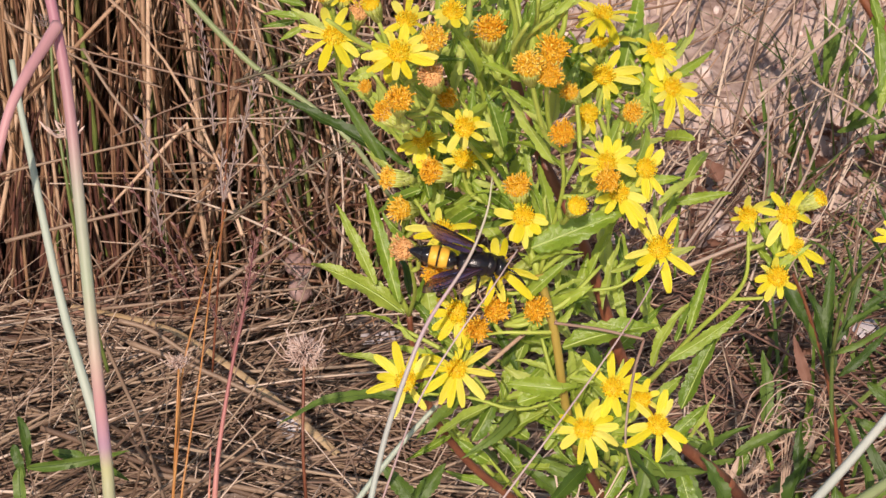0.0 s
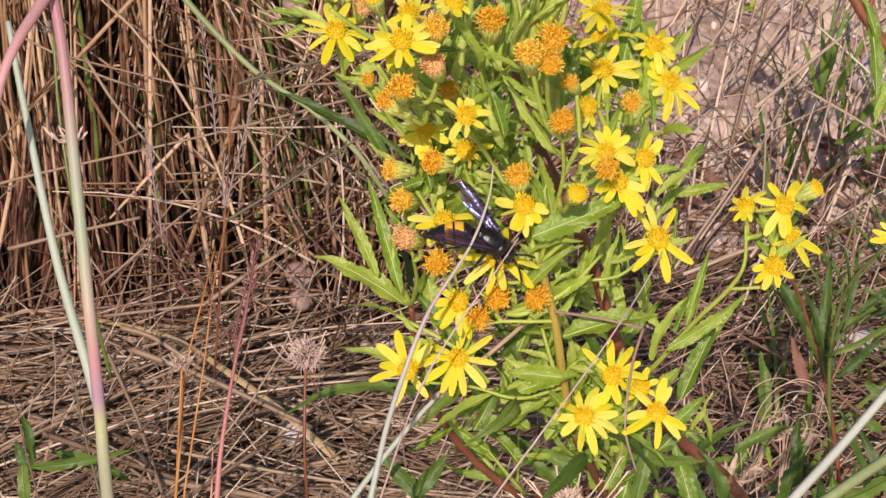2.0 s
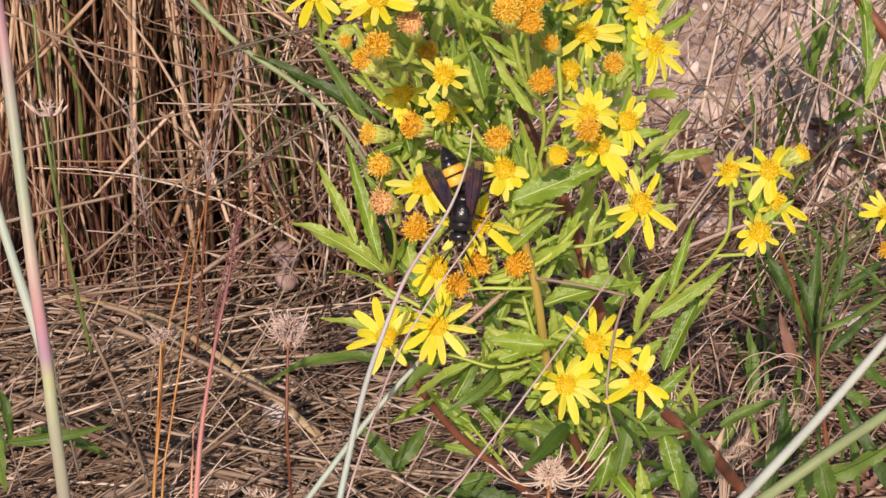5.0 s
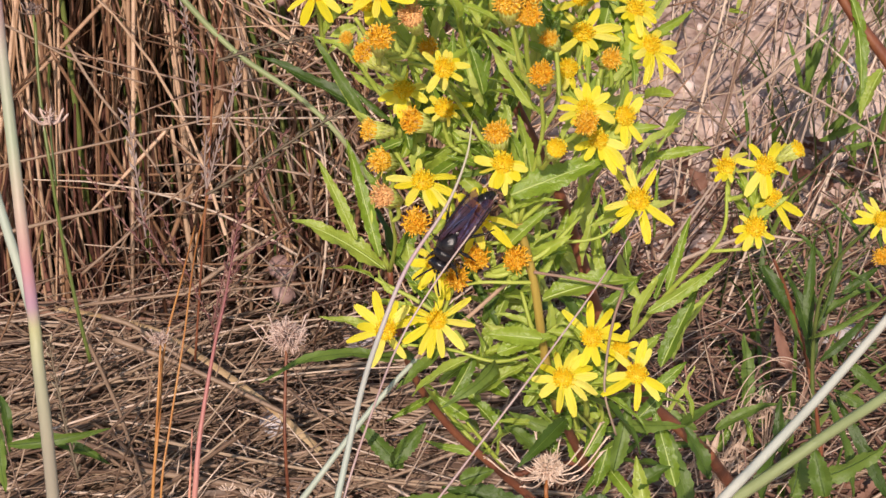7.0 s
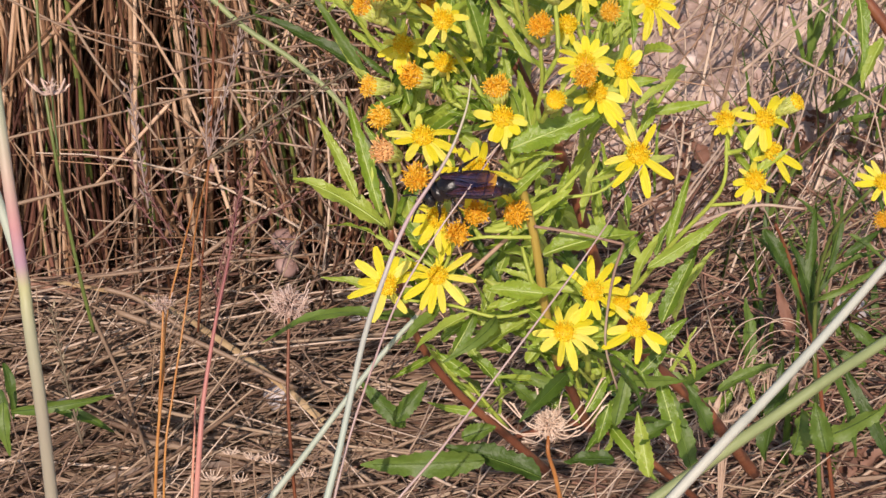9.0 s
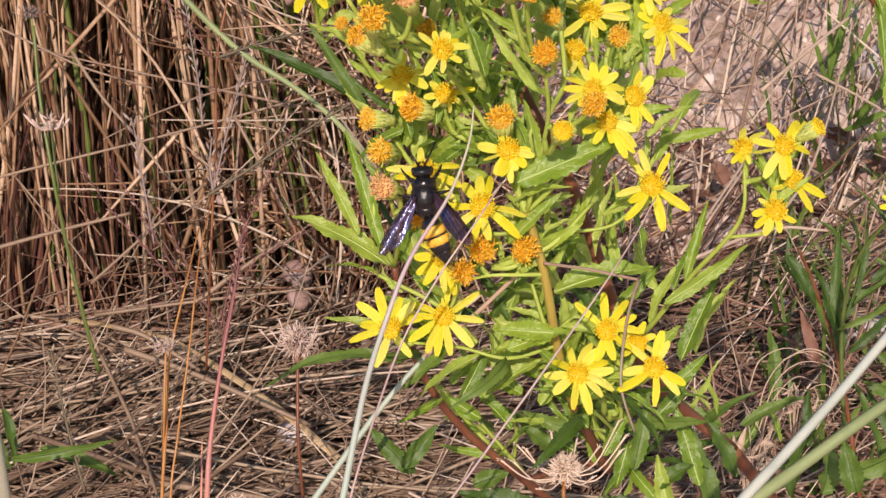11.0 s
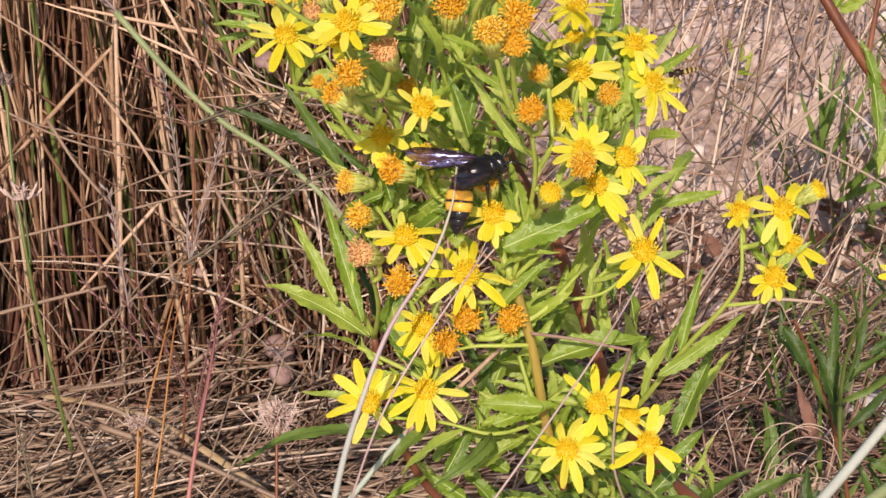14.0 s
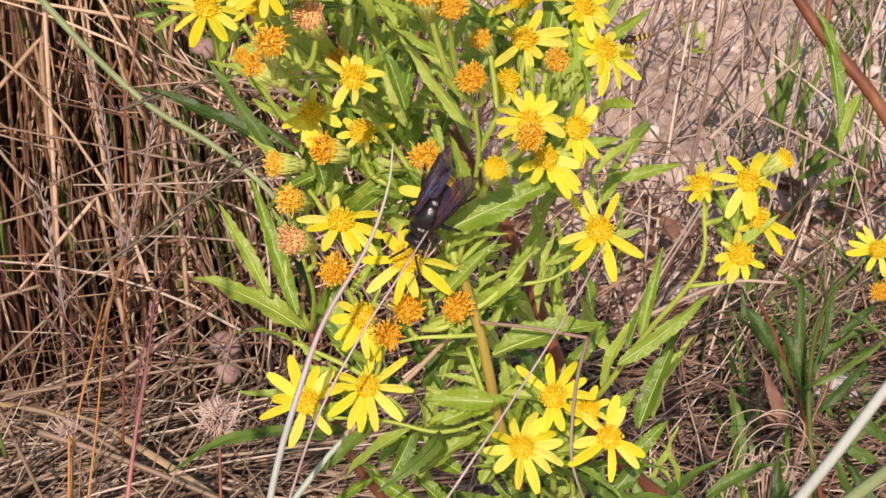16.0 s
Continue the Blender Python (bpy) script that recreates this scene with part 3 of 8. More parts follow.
def reeds():
    """A clump of rushes: tufts of tan and green stems in front, stems coloured dark for shade behind, sheath stubs
    added to darken the foot.
    """
    rng = random.Random(3)
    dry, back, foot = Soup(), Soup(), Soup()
    front = thing("dry_rushes", "upright dry tan rush stems at the front of the clump", "rushes")
    rush = thing("green_rush", "living green rush stems among the dry clump", "rush")
    lone = 0
    for tuft in range(105):
        cx = rng.uniform(-0.48, 0.02)
        cy = 0.525 + 0.02 * math.sin(cx * 40) + rng.random() ** 1.4 * 0.3
        way, lean = rng.uniform(0, 6.28), abs(rng.gauss(0, 0.11))
        tilt_x, tilt_y = math.cos(way) * lean, math.sin(way) * lean * 0.7
        green = 0.5 if rng.random() < (0.5 if cx > -0.2 else 0.22) else 0.08
        spread = rng.uniform(0.006, 0.017)
        for k in range(rng.randrange(7, 17)):
            x, y = cx + rng.gauss(0, spread), max(0.5, cy + rng.gauss(0, spread))
            if x > -0.07 and rng.random() < (x + 0.07) / 0.1:
                continue
            dx, dy = tilt_x + rng.gauss(0, 0.07), tilt_y + rng.gauss(0, 0.06)
            yaw, off = math.atan2(dy, dx), math.hypot(dx, dy)
            live = rng.random() < green
            near = not live and y < 0.585 and x > -0.3 and lone < 290
            lone += near
            s = Soup() if live or near else dry
            long_ = rng.uniform(0.3, 0.62) if rng.random() < 0.86 else rng.uniform(0.1, 0.28)
            r = rng.uniform(0.0008, 0.0016) if rng.random() < 0.7 else rng.uniform(0.0005, 0.0009)
            straw(s, rng, x, y, height(x, y), yaw, math.pi / 2 - off, long_, r * (1.4 if live else 1), rng.uniform(0, 0.2), 6, 6)
            if live:
                part("stem", s, M_GREENREED, rush)
            elif near:
                part("stem", s, M_LONEREED, front)
            # Dark sheath stubs, added so that the foot reads as a shaded hollow.
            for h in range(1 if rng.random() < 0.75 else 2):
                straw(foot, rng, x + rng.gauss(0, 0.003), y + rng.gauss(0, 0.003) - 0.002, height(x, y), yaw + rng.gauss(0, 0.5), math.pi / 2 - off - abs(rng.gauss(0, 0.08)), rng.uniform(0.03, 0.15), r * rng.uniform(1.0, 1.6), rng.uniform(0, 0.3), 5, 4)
    # Back stems, their colour darkened to stand for shade from the front ones.
    for k in range(850):
        x, y = rng.uniform(-0.5, 0.0), 0.6 + rng.random() * 0.32
        straw(back, rng, x, y, height(x, y), rng.uniform(0, 6.28), math.pi / 2 - abs(rng.gauss(0, 0.1)), rng.uniform(0.2, 0.6), rng.uniform(0.001, 0.0024), rng.uniform(0, 0.25), 5, 5)
    for k in range(120):
        x, y = rng.uniform(-0.45, 0.07), rng.uniform(0.5, 0.62)
        up = rng.random() ** 1.3 * 0.32
        if x < -0.06 and up < 0.07 and rng.random() < 0.7:
            continue
        straw(dry, rng, x, y, height(x, y) + up, rng.uniform(0, 6.28), rng.gauss(0.3, 0.6), rng.uniform(0.06, 0.22), rng.uniform(0.0004, 0.001), rng.uniform(0, 0.5), 4)
    for k in range(46):
        x, y = rng.uniform(-0.42, -0.02), rng.uniform(0.5, 0.56)
        p = Vector((x, y, height(x, y)))
        q = p + Vector((rng.gauss(0, 0.03), rng.gauss(0, 0.02), rng.uniform(0.12, 0.3)))
        e = q + Vector((rng.choice((-1, 1)) * rng.uniform(0.02, 0.09), rng.gauss(0, 0.02), rng.gauss(-0.01, 0.05)))
        r = rng.uniform(0.0008, 0.0015)
        dry.sweep([p, p.lerp(q, 0.5), p.lerp(q, 0.97), q, q.lerp(e, 0.06), q.lerp(e, 0.5), e], [r, r, r * 0.9, r * 0.7, r * 0.85, r * 0.8, r * 0.5], 5)
    tagged(part("rush_sheaths", foot, M_SHADESHEATH), "dark red-brown sheath stubs added to deepen shade at the foot of the rushes", "rushes", kind="stuff")
    tangle = Soup()
    for k in range(400):
        x, y = rng.gauss(-0.025, 0.04), rng.uniform(0.48, 0.58)
        tilt = rng.gauss(1.0, 0.35) if rng.random() < 0.5 else rng.gauss(0.2, 0.6)
        straw(tangle, rng, x, y, height(x, y) + rng.random() ** 1.2 * 0.22, rng.uniform(0, 6.28), tilt, rng.uniform(0.05, 0.2), rng.uniform(0.0005, 0.0011), rng.uniform(0.1, 0.7), 5, 6)
    tagged(part("straw_tangle", tangle, M_REED), "tangle of thin bleached straws beside the rushes", "straw", kind="stuff")
    pale = thing("bleached_straws", "bleached straws caught in the tangle by the bush", "straw")
    for k in range(190):
        x, y = rng.gauss(-0.03, 0.035), rng.uniform(0.46, 0.53)
        one = Soup()
        straw(one, rng, x, y, height(x, y) + rng.random() * 0.2, rng.uniform(0, 6.28), rng.gauss(0.6, 0.5), rng.uniform(0.05, 0.16), rng.uniform(0.0005, 0.001), rng.uniform(0.1, 0.7), 5, 6)
        part("straw", one, M_LONESTRAW, pale)
    tagged(part("old_rush_clump", back, M_SHADEDREED), "rush stems deep in the clump, coloured dark brown for shade", "rushes", kind="stuff")
    tagged(part("dry_reed_clump", dry, M_REED), "dense clump of upright dry tan rush stems", "rushes", kind="stuff")


reeds()


def dead_leaves():
    """Curled reddish-brown leaves and scraps on the earth."""
    rng = random.Random(21)
    s = Soup()
    for k in range(1300):
        x, y = rng.uniform(0.03, 0.43), rng.uniform(0.24, 0.74)
        p = Vector((x, y, height(x, y) + rng.uniform(0.001, 0.012)))
        d = Vector((rng.gauss(0, 1), rng.gauss(0, 1), rng.gauss(0.3, 0.4))).normalized() * rng.uniform(0.006, 0.024)
        one, rib = leaf_soup(p, p + d, d.length * rng.uniform(0.25, 0.5), rng.uniform(-0.3, 0.4), rng.uniform(-90, 90), None, 0.15, 0.6, rng, 0.15)
        n = len(s.v)
        s.v += one.v
        s.f += [tuple(i + n for i in f) for f in one.f]
    tagged(part("dead_leaves", s, M_DEADLEAF), "curled reddish-brown dead leaves strewn on earth", "dead leaves", kind="stuff")


dead_leaves()


def grass_tufts():
    rng = random.Random(9)
    s = Soup()
    for k in range(400):
        x, y = rng.uniform(0.15, 0.5), 0.32 + rng.random() * 0.6
        if y > 0.6 and x < 0.15 + (y - 0.6) * 0.5:
            continue
        n, long_, w = 6, rng.uniform(0.04, 0.13), rng.uniform(0.0012, 0.0032)
        yaw, lean = rng.uniform(0, 6.28), rng.uniform(0.1, 0.9)
        h = Vector((math.cos(yaw), math.sin(yaw), 0))
        a = Vector((-h.y, h.x, 0))
        base = Vector((x, y, height(x, y)))
        rows = []
        for j in range(n + 1):
            t = j / n
            c = base + h * (long_ * lean * t * t) + Vector((0, 0, long_ * t * (1 - 0.35 * lean * t)))
            ww = w * (1 - t ** 1.5) + 0.0001
            rows.append([c - a * ww, c - h * (ww * 0.3), c + a * ww])
        s.sheet(rows)
    tagged(part("grass_tufts", s, M_GRASS), "short green grass and weed blades", "grass", kind="stuff")


grass_tufts()


# ---- the flowering bush ----
def petal_mesh(seed):
    """A strap-shaped ray, one unit long, grooved, with three small teeth."""
    rng = random.Random(seed)
    s, rows, n = Soup(), [], 8
    droop, curl = rng.uniform(-0.06, 0.3), rng.uniform(-0.1, 0.1)
    for k in range(n + 1):
        t = k / n
        w = 0.13 * (0.45 + 0.75 * math.sin(math.pi * (0.12 + 0.66 * t)) ** 1.2) * (1 if t < 0.85 else 0.9 if t < 0.95 else 0.55)
        row = []
        for j, u in enumerate((-1, -0.5, 0, 0.5, 1)):
            tooth = 0.022 * (1 if j in (0, 2, 4) else -0.5) if k == n else 0
            row.append(Vector((u * w + curl * t * t, t + tooth - 0.02 * abs(u) * t, 0.10 * t - droop * t * t * 1.6 + 0.03 * (1 if j % 2 == 0 else -0.7) - 0.045 * u * u)))
        rows.append(row)
    s.sheet(rows)
    return s.mesh("petal", M_PETAL)


def disc_mesh(seed, mat, tall=0.5, n=100, spread=0.16, ragged=0.22):
    """A dome of tight florets, one unit in radius."""
    rng = random.Random(seed)
    s = Soup()
    s.ball((0, 0, -0.02), 0.93, 0.93, tall * 0.85, None, 6, 12)
    for k in range(n):
        r = math.sqrt((k + 0.5) / n)
        a = k * 2.39996
        base = Vector((r * math.cos(a) * 0.9, r * math.sin(a) * 0.9, tall * 0.8 * math.sqrt(max(0, 1 - r * r))))
        out = Vector((base.x * 0.75, base.y * 0.75, 0.75 + rng.uniform(-ragged, ragged))).normalized()
        out = (out + Vector((rng.gauss(0, ragged), rng.gauss(0, ragged), 0))).normalized()
        long_ = spread * rng.uniform(1.0, 2.2) * (1.5 if ragged > 0.3 and rng.random() < 0.2 else 1.0)
        fat = 0.95 if ragged > 0.3 else 1.15
        s.sweep([base, base + out * long_ * 0.65, base + out * long_], [0.04 * fat, 0.042 * fat, 0.062 * fat * rng.uniform(0.7, 1.5)], 5)
    return s.mesh("disc", mat)


PETALS = [petal_mesh(k) for k in range(9)]
DISCS = [disc_mesh(k, M_DISC, 0.5, 84, 0.19, 0.3) for k in range(5)]
SPENTS = [disc_mesh(10 + k, M_SPENT, 0.62 + 0.07 * k, 150, 0.2 + 0.03 * k, 0.6) for k in range(5)]
FADEDS = [disc_mesh(20 + k, M_FADED, 0.8, 75, 0.26, 0.4) for k in range(2)]
BUDS = [disc_mesh(30, M_DISC, 0.6, 80, 0.12, 0.12)]


def bract_mesh(long_, seed):
    """The green cup under a head, of overlapping narrow bracts; unit radius at the mouth."""
    rng = random.Random(seed)
    s = Soup()
    s.sweep([(0, 0, -long_), (0, 0, -long_ * 0.85), (0, 0, -long_ * 0.45), (0, 0, -0.1), (0, 0, 0.02)], [0.2, 0.5, 0.76, 0.88, 0.82], 12)
    for ring in range(3):
        for k in range(13):
            a = (k + 0.5 * ring) * 2 * math.pi / 13 + rng.uniform(-0.1, 0.1)
            z0 = -long_ * (0.9 - 0.22 * ring)
            h = Vector((math.cos(a), math.sin(a), 0))
            r0 = 0.42 + 0.18 * ring
            s.sweep([h * r0 + Vector((0, 0, z0)), h * (r0 + 0.08) + Vector((0, 0, z0 + long_ * 0.3)), h * (r0 + 0.08 + 0.05 * ring) + Vector((0, 0, z0 + long_ * 0.55))], [0.09, 0.11, 0.03], 5)
    return s.mesh("flower_head", M_BRACT)


CUPS = [bract_mesh(1.8, 1), bract_mesh(2.5, 2), bract_mesh(2.6, 3)]
HEADS = []


def head_frame(at, face, spin=0.0):
    f = Vector(face).normalized()
    up = Vector((0, 0.44, 0.9))
    up = (up - up.dot(f) * f).normalized()
    right = up.cross(f)
    m = Matrix((right, up, f)).transposed().to_4x4()
    return Matrix.Translation(at) @ m @ Matrix.Rotation(spin, 4, "Z")


def head(plant, at, face, radius, discs, cup=0, label="", raise_=0.0):
    """The cup with its disc of florets; returns the cup."""
    k = len(HEADS)
    rng = random.Random(100 + k)
    m = head_frame(at, face, rng.uniform(0, 6))
    ob = part("flower_head", CUPS[cup], None, plant, label)
    ob.matrix_basis = m @ Matrix.Translation((0, 0, -radius * 0.15)) @ Matrix.Diagonal((radius * 0.92, radius * 0.92, radius * 0.92, 1))
    d = part("disc", discs[k % len(discs)], None, ob)
    d.matrix_basis = Matrix.Translation((0, 0, 0.1 + raise_)) @ Matrix.Diagonal((1.08, 1.08, 1.0 + 0.2 * rng.random(), 1))
    HEADS.append((Vector(at), Vector(face).normalized(), radius))
    return ob


def flower(plant, at, face, petals, radius=3.2):
    """An open head: petals are (degrees clockwise from the top, length from the centre in mm)."""
    radius *= 0.00086
    ob = head(plant, at, face, radius, DISCS, 0, "open yellow daisy head with narrow rays")
    rng = random.Random(200 + len(HEADS))
    petals = sorted(petals)
    if 3 < len(petals) < 9:
        usual = sum(l for _, l in petals) / len(petals)
        for (a, _), (c, _) in list(zip(petals, petals[1:] + [(petals[0][0] + 360, 0)])):
            if 48 < c - a < 110 and rng.random() < 0.75:
                petals.append(((a + c) / 2 + rng.uniform(-6, 6), usual * rng.uniform(0.78, 0.98)))
    inv = ob.matrix_basis.inverted()
    m = head_frame(at, face)
    for deg, long_ in petals:
        r0 = radius * 0.55
        l = max(long_ * 0.001 - r0, 0.003)
        turn = m @ Matrix.Rotation(-radians(deg), 4, "Z") @ Matrix.Translation((0, r0, -radius * 0.12 + rng.uniform(0, 0.0003)))
        turn = turn @ Matrix.Rotation(radians(rng.gauss(4, 6)), 4, "X") @ Matrix.Rotation(radians(rng.gauss(0, 14)), 4, "Y")
        wide = min(1.45, max(0.78, 0.0066 / l)) * rng.uniform(0.85, 1.2)
        p = part("petal", PETALS[rng.randrange(9)], None, ob)
        p.matrix_basis = inv @ turn @ Matrix.Diagonal((l * wide, l, l, 1))
    return ob


def pappus_mesh(seed):
    """A ring of fine cream bristles round the florets, unit radius."""
    rng = random.Random(seed)
    s = Soup()
    for k in range(90):
        a, r = rng.uniform(0, 6.28), rng.uniform(0.5, 1.0)
        p = Vector((r * math.cos(a), r * math.sin(a), 0.0))
        e = p * rng.uniform(1.0, 1.35) + Vector((0, 0, rng.uniform(0.35, 0.8)))
        s.sweep([p, p.lerp(e, 0.5), e], [0.02, 0.016, 0.01], 3, cap=False)
    return s.mesh("pappus", M_PAPPUS)


PAPPUS = pappus_mesh(40)


def spent(plant, at, face, radius=3.5, faded=False):
    """A head that has dropped its rays: an orange tuft on its cup."""
    ob = head(plant, at, face, radius * 0.00092, FADEDS if faded else SPENTS, 1,
              "faded tan seeding head" if faded else "spent orange head without rays", 0.05)
    part("pappus", PAPPUS, None, ob)
    return ob


def bud(plant, at, face, radius=2.6):
    return head(plant, at, face, radius * 0.001, BUDS, 2, "half-open round yellow bud")


plant = thing("flowering_bush", "yellow-flowered fleabane bush with sticky green leaves, in bloom", "flowering plant")
flower(plant, (-0.0012, -0.0091, 0.2654), (0.00, -0.68, 0.73), ((-63, 9.7), (-93, 10.0), (-126, 10.5), (-153, 10.3), (-167, 10.4), (171, 10.5), (138, 10.0), (99, 9.9), (61, 10.3), (6, 8.2)))
flower(plant, (-0.0138, -0.0174, 0.2668), (0.00, -0.68, 0.73), ((-47, 10.2), (-21, 10.3), (-101, 10.1), (-164, 10.2), (148, 9.0), (39, 8.6), (65, 8.0)))
flower(plant, (0.0372, -0.0181, 0.2654), (0.00, -0.68, 0.73), ((-47, 10.2), (-4, 9.2), (34, 9.2), (174, 7.8), (-164, 7.8), (85, 8.4)))
flower(plant, (0.0300, -0.0244, 0.2574), (0.00, -0.68, 0.73), ((-54, 7.1), (-126, 7.7), (-170, 9.8), (162, 9.8), (89, 8.5), (106, 8.8), (16, 8.4), (37, 8.3)))
flower(plant, (0.0447, -0.0152, 0.2601), (0.00, -0.68, 0.73), ((-32, 5.6), (16, 5.7), (64, 4.8), (153, 5.0), (-135, 5.0), (-93, 5.1)), 2.9)
flower(plant, (0.0479, -0.0248, 0.2588), (0.00, -0.68, 0.73), ((-96, 7.7), (-128, 10.7), (175, 8.7), (121, 8.4), (138, 8.5), (10, 8.9), (30, 7.4)))
flower(plant, (0.0492, 0.0020, 0.2935), (0.00, -0.68, 0.73), ((-38, 10.6), (-12, 9.6), (32, 9.3), (-103, 9.0), (-133, 7.6), (-150, 10.0), (166, 11.3), (131, 11.1), (128, 9.0)), 3.5)
flower(plant, (0.0800, 0.0004, 0.3035), (0.00, -0.68, 0.73), ((-26, 7.1), (30, 8.1), (49, 8.3), (-83, 7.7), (-111, 8.0), (-143, 9.7), (-170, 9.2), (173, 8.2), (94, 6.4)), 3.1)
flower(plant, (0.0775, -0.0065, 0.2900), (0.00, -0.68, 0.73), ((-52, 4.9), (-127, 6.9), (-153, 7.2), (170, 5.5), (131, 5.5), (-7, 5.6)), 3.2)
flower(plant, (0.0824, 0.0005, 0.2948), (0.49, -0.82, 0.28), ((137, 10.3), (113, 10.0), (-127, 5.2)), 2.9)
flower(plant, (0.0703, 0.0003, 0.3033), (-0.23, -0.46, 0.86), ((-8, 6.6), (-63, 4.4), (-155, 4.8), (154, 4.5), (35, 6.8)), 2.9)
bud(plant, (0.0877, 0.0014, 0.3076), (0.79, -0.15, 0.59), 2.4)
flower(plant, (0.0370, 0.0430, 0.3230), (0.06, -0.65, 0.76), ((-65, 8.4), (37, 8.2), (76, 10.8), (90, 10.3), (107, 10.1), (-137, 10.8), (169, 9.3), (150, 7.0), (-32, 7.6)), 3.4)
flower(plant, (0.0550, 0.0416, 0.3201), (0.39, -0.67, 0.63), ((-44, 7.4), (-96, 5.0), (-156, 7.2), (-170, 10.6), (144, 10.5), (84, 8.9), (163, 9.5), (30, 5.7)), 3.1)
flower(plant, (0.0508, 0.0460, 0.3288), (0.22, -0.49, 0.84), ((-131, 5.5), (-180, 8.7), (95, 5.8), (151, 7.3), (-41, 6.4), (40, 7.6)), 3.2)
flower(plant, (0.0325, 0.0293, 0.3181), (0.00, -0.84, 0.54), ((-145, 5.4), (-175, 5.6), (161, 5.3), (-111, 5.3)), 3.2)
flower(plant, (0.0438, -0.0086, 0.3204), (0.27, -0.81, 0.52), ((9, 6.1), (52, 6.2), (63, 3.8), (-173, 7.4), (167, 7.9), (153, 7.5), (-153, 5.2)), 3.0)
flower(plant, (0.0342, -0.0120, 0.3237), (0.00, -0.65, 0.76), ((-54, 7.1), (-115, 7.4), (-17, 6.0), (35, 6.4), (78, 7.1), (106, 7.5), (58, 6.7), (-141, 5.2)), 2.8)
spent(plant, (0.0334, -0.0253, 0.3254), (0.00, -0.87, 0.49), 2.9)
flower(plant, (0.0372, -0.0130, 0.3162), (0.11, -0.89, 0.44), ((-115, 5.7), (-151, 5.7), (141, 9.6), (126, 8.9), (103, 6.9), (166, 5.2), (150, 9.4)), 2.9)
spent(plant, (0.0227, -0.0303, 0.3393), (-0.38, -0.78, 0.50), 3.0)
spent(plant, (0.0398, -0.0084, 0.3347), (0.33, -0.79, 0.51), 2.6)
spent(plant, (0.0256, -0.0062, 0.3389), (-0.44, -0.50, 0.74), 2.3)
spent(plant, (0.0147, -0.0349, 0.3573), (-0.09, -0.54, 0.84), 3.2)
spent(plant, (0.0201, -0.0308, 0.3588), (0.08, -0.44, 0.89), 3.3)
spent(plant, (0.0193, -0.0331, 0.3543), (0.12, -0.84, 0.53), 3.0)
flower(plant, (0.0374, 0.0551, 0.3356), (0.03, -0.30, 0.95), ((-94, 6.5), (-150, 11.0), (-174, 8.1), (162, 11.7), (135, 8.1), (85, 8.9), (-44, 6.1)), 3.2)
flower(plant, (0.0367, 0.0516, 0.3287), (0.03, -0.15, 0.99), ((-101, 7.6), (-129, 8.1), (68, 10.5)), 2.6)
bud(plant, (0.0263, -0.0308, 0.3215), (0.22, -0.68, 0.70), 2.5)
flower(plant, (0.0147, -0.0122, 0.3095), (0.00, -0.68, 0.73), ((-82, 7.1), (-155, 7.1), (-170, 7.9), (177, 7.5), (156, 5.2), (90, 5.4), (-26, 4.6), (107, 6.5)), 3.2)
spent(plant, (0.0134, -0.0090, 0.3158), (-0.11, -0.39, 0.91), 3.4)
flower(plant, (-0.0047, 0.0005, 0.2994), (0.00, -0.68, 0.73), ((-83, 9.2), (-111, 7.6), (-146, 8.1), (168, 8.1), (154, 8.7), (-17, 6.2), (73, 8.5), (113, 9.6), (137, 10.6)), 3.3)
spent(plant, (-0.0151, 0.0092, 0.3009), (-0.55, -0.70, 0.46), 3.2)
spent(plant, (-0.0139, -0.0122, 0.3008), (-0.55, -0.67, 0.51), 3.2, True)
spent(plant, (-0.0062, -0.0061, 0.2909), (-0.10, -0.84, 0.53), 3.3)
flower(plant, (0.0086, -0.0126, 0.2957), (0.01, -0.71, 0.71), ((-90, 9.8), (-128, 10.4), (-7, 8.1), (21, 8.4), (96, 10.2), (127, 10.9), (-37, 7.8), (-165, 9.1), (175, 8.8)), 3.6)
flower(plant, (-0.0012, -0.0086, 0.2815), (-0.10, -0.86, 0.49), ((-96, 6.8), (-131, 7.5), (-155, 8.0), (179, 8.8), (158, 9.9), (-56, 6.0)), 3.3)
spent(plant, (0.0083, -0.0137, 0.2849), (0.11, -0.84, 0.54), 3.3)
spent(plant, (0.0181, -0.0111, 0.2833), (0.11, -0.77, 0.63), 3.2)
spent(plant, (0.0038, -0.0123, 0.2788), (0.01, -0.89, 0.45), 2.9)
spent(plant, (-0.0032, 0.0034, 0.3333), (-0.29, -0.67, 0.68), 2.6)
spent(plant, (-0.0268, 0.0554, 0.3360), (0.22, -0.51, 0.84), 3.0, True)
flower(plant, (-0.0131, 0.0073, 0.3519), (0.12, -0.38, 0.92), ((-128, 5.9), (159, 6.3), (65, 6.0), (-22, 6.8), (12, 8.7)), 3.0)
flower(plant, (-0.0174, -0.0155, 0.3514), (-0.20, -0.73, 0.65), ((-82, 5.4), (-134, 5.1), (159, 6.5), (115, 6.0), (-41, 5.0)), 3.0)
flower(plant, (-0.0095, 0.0081, 0.3207), (-0.05, -0.78, 0.62), ((-114, 7.0), (-76, 4.9), (5, 5.3), (79, 5.8), (115, 6.8), (163, 7.0), (-179, 7.0), (-164, 6.3)), 3.1)
flower(plant, (0.0007, -0.0298, 0.3405), (0.11, -0.78, 0.62), ((27, 4.5), (76, 5.7), (-141, 6.9), (174, 5.0), (-29, 4.2), (-59, 6.3)), 2.9)
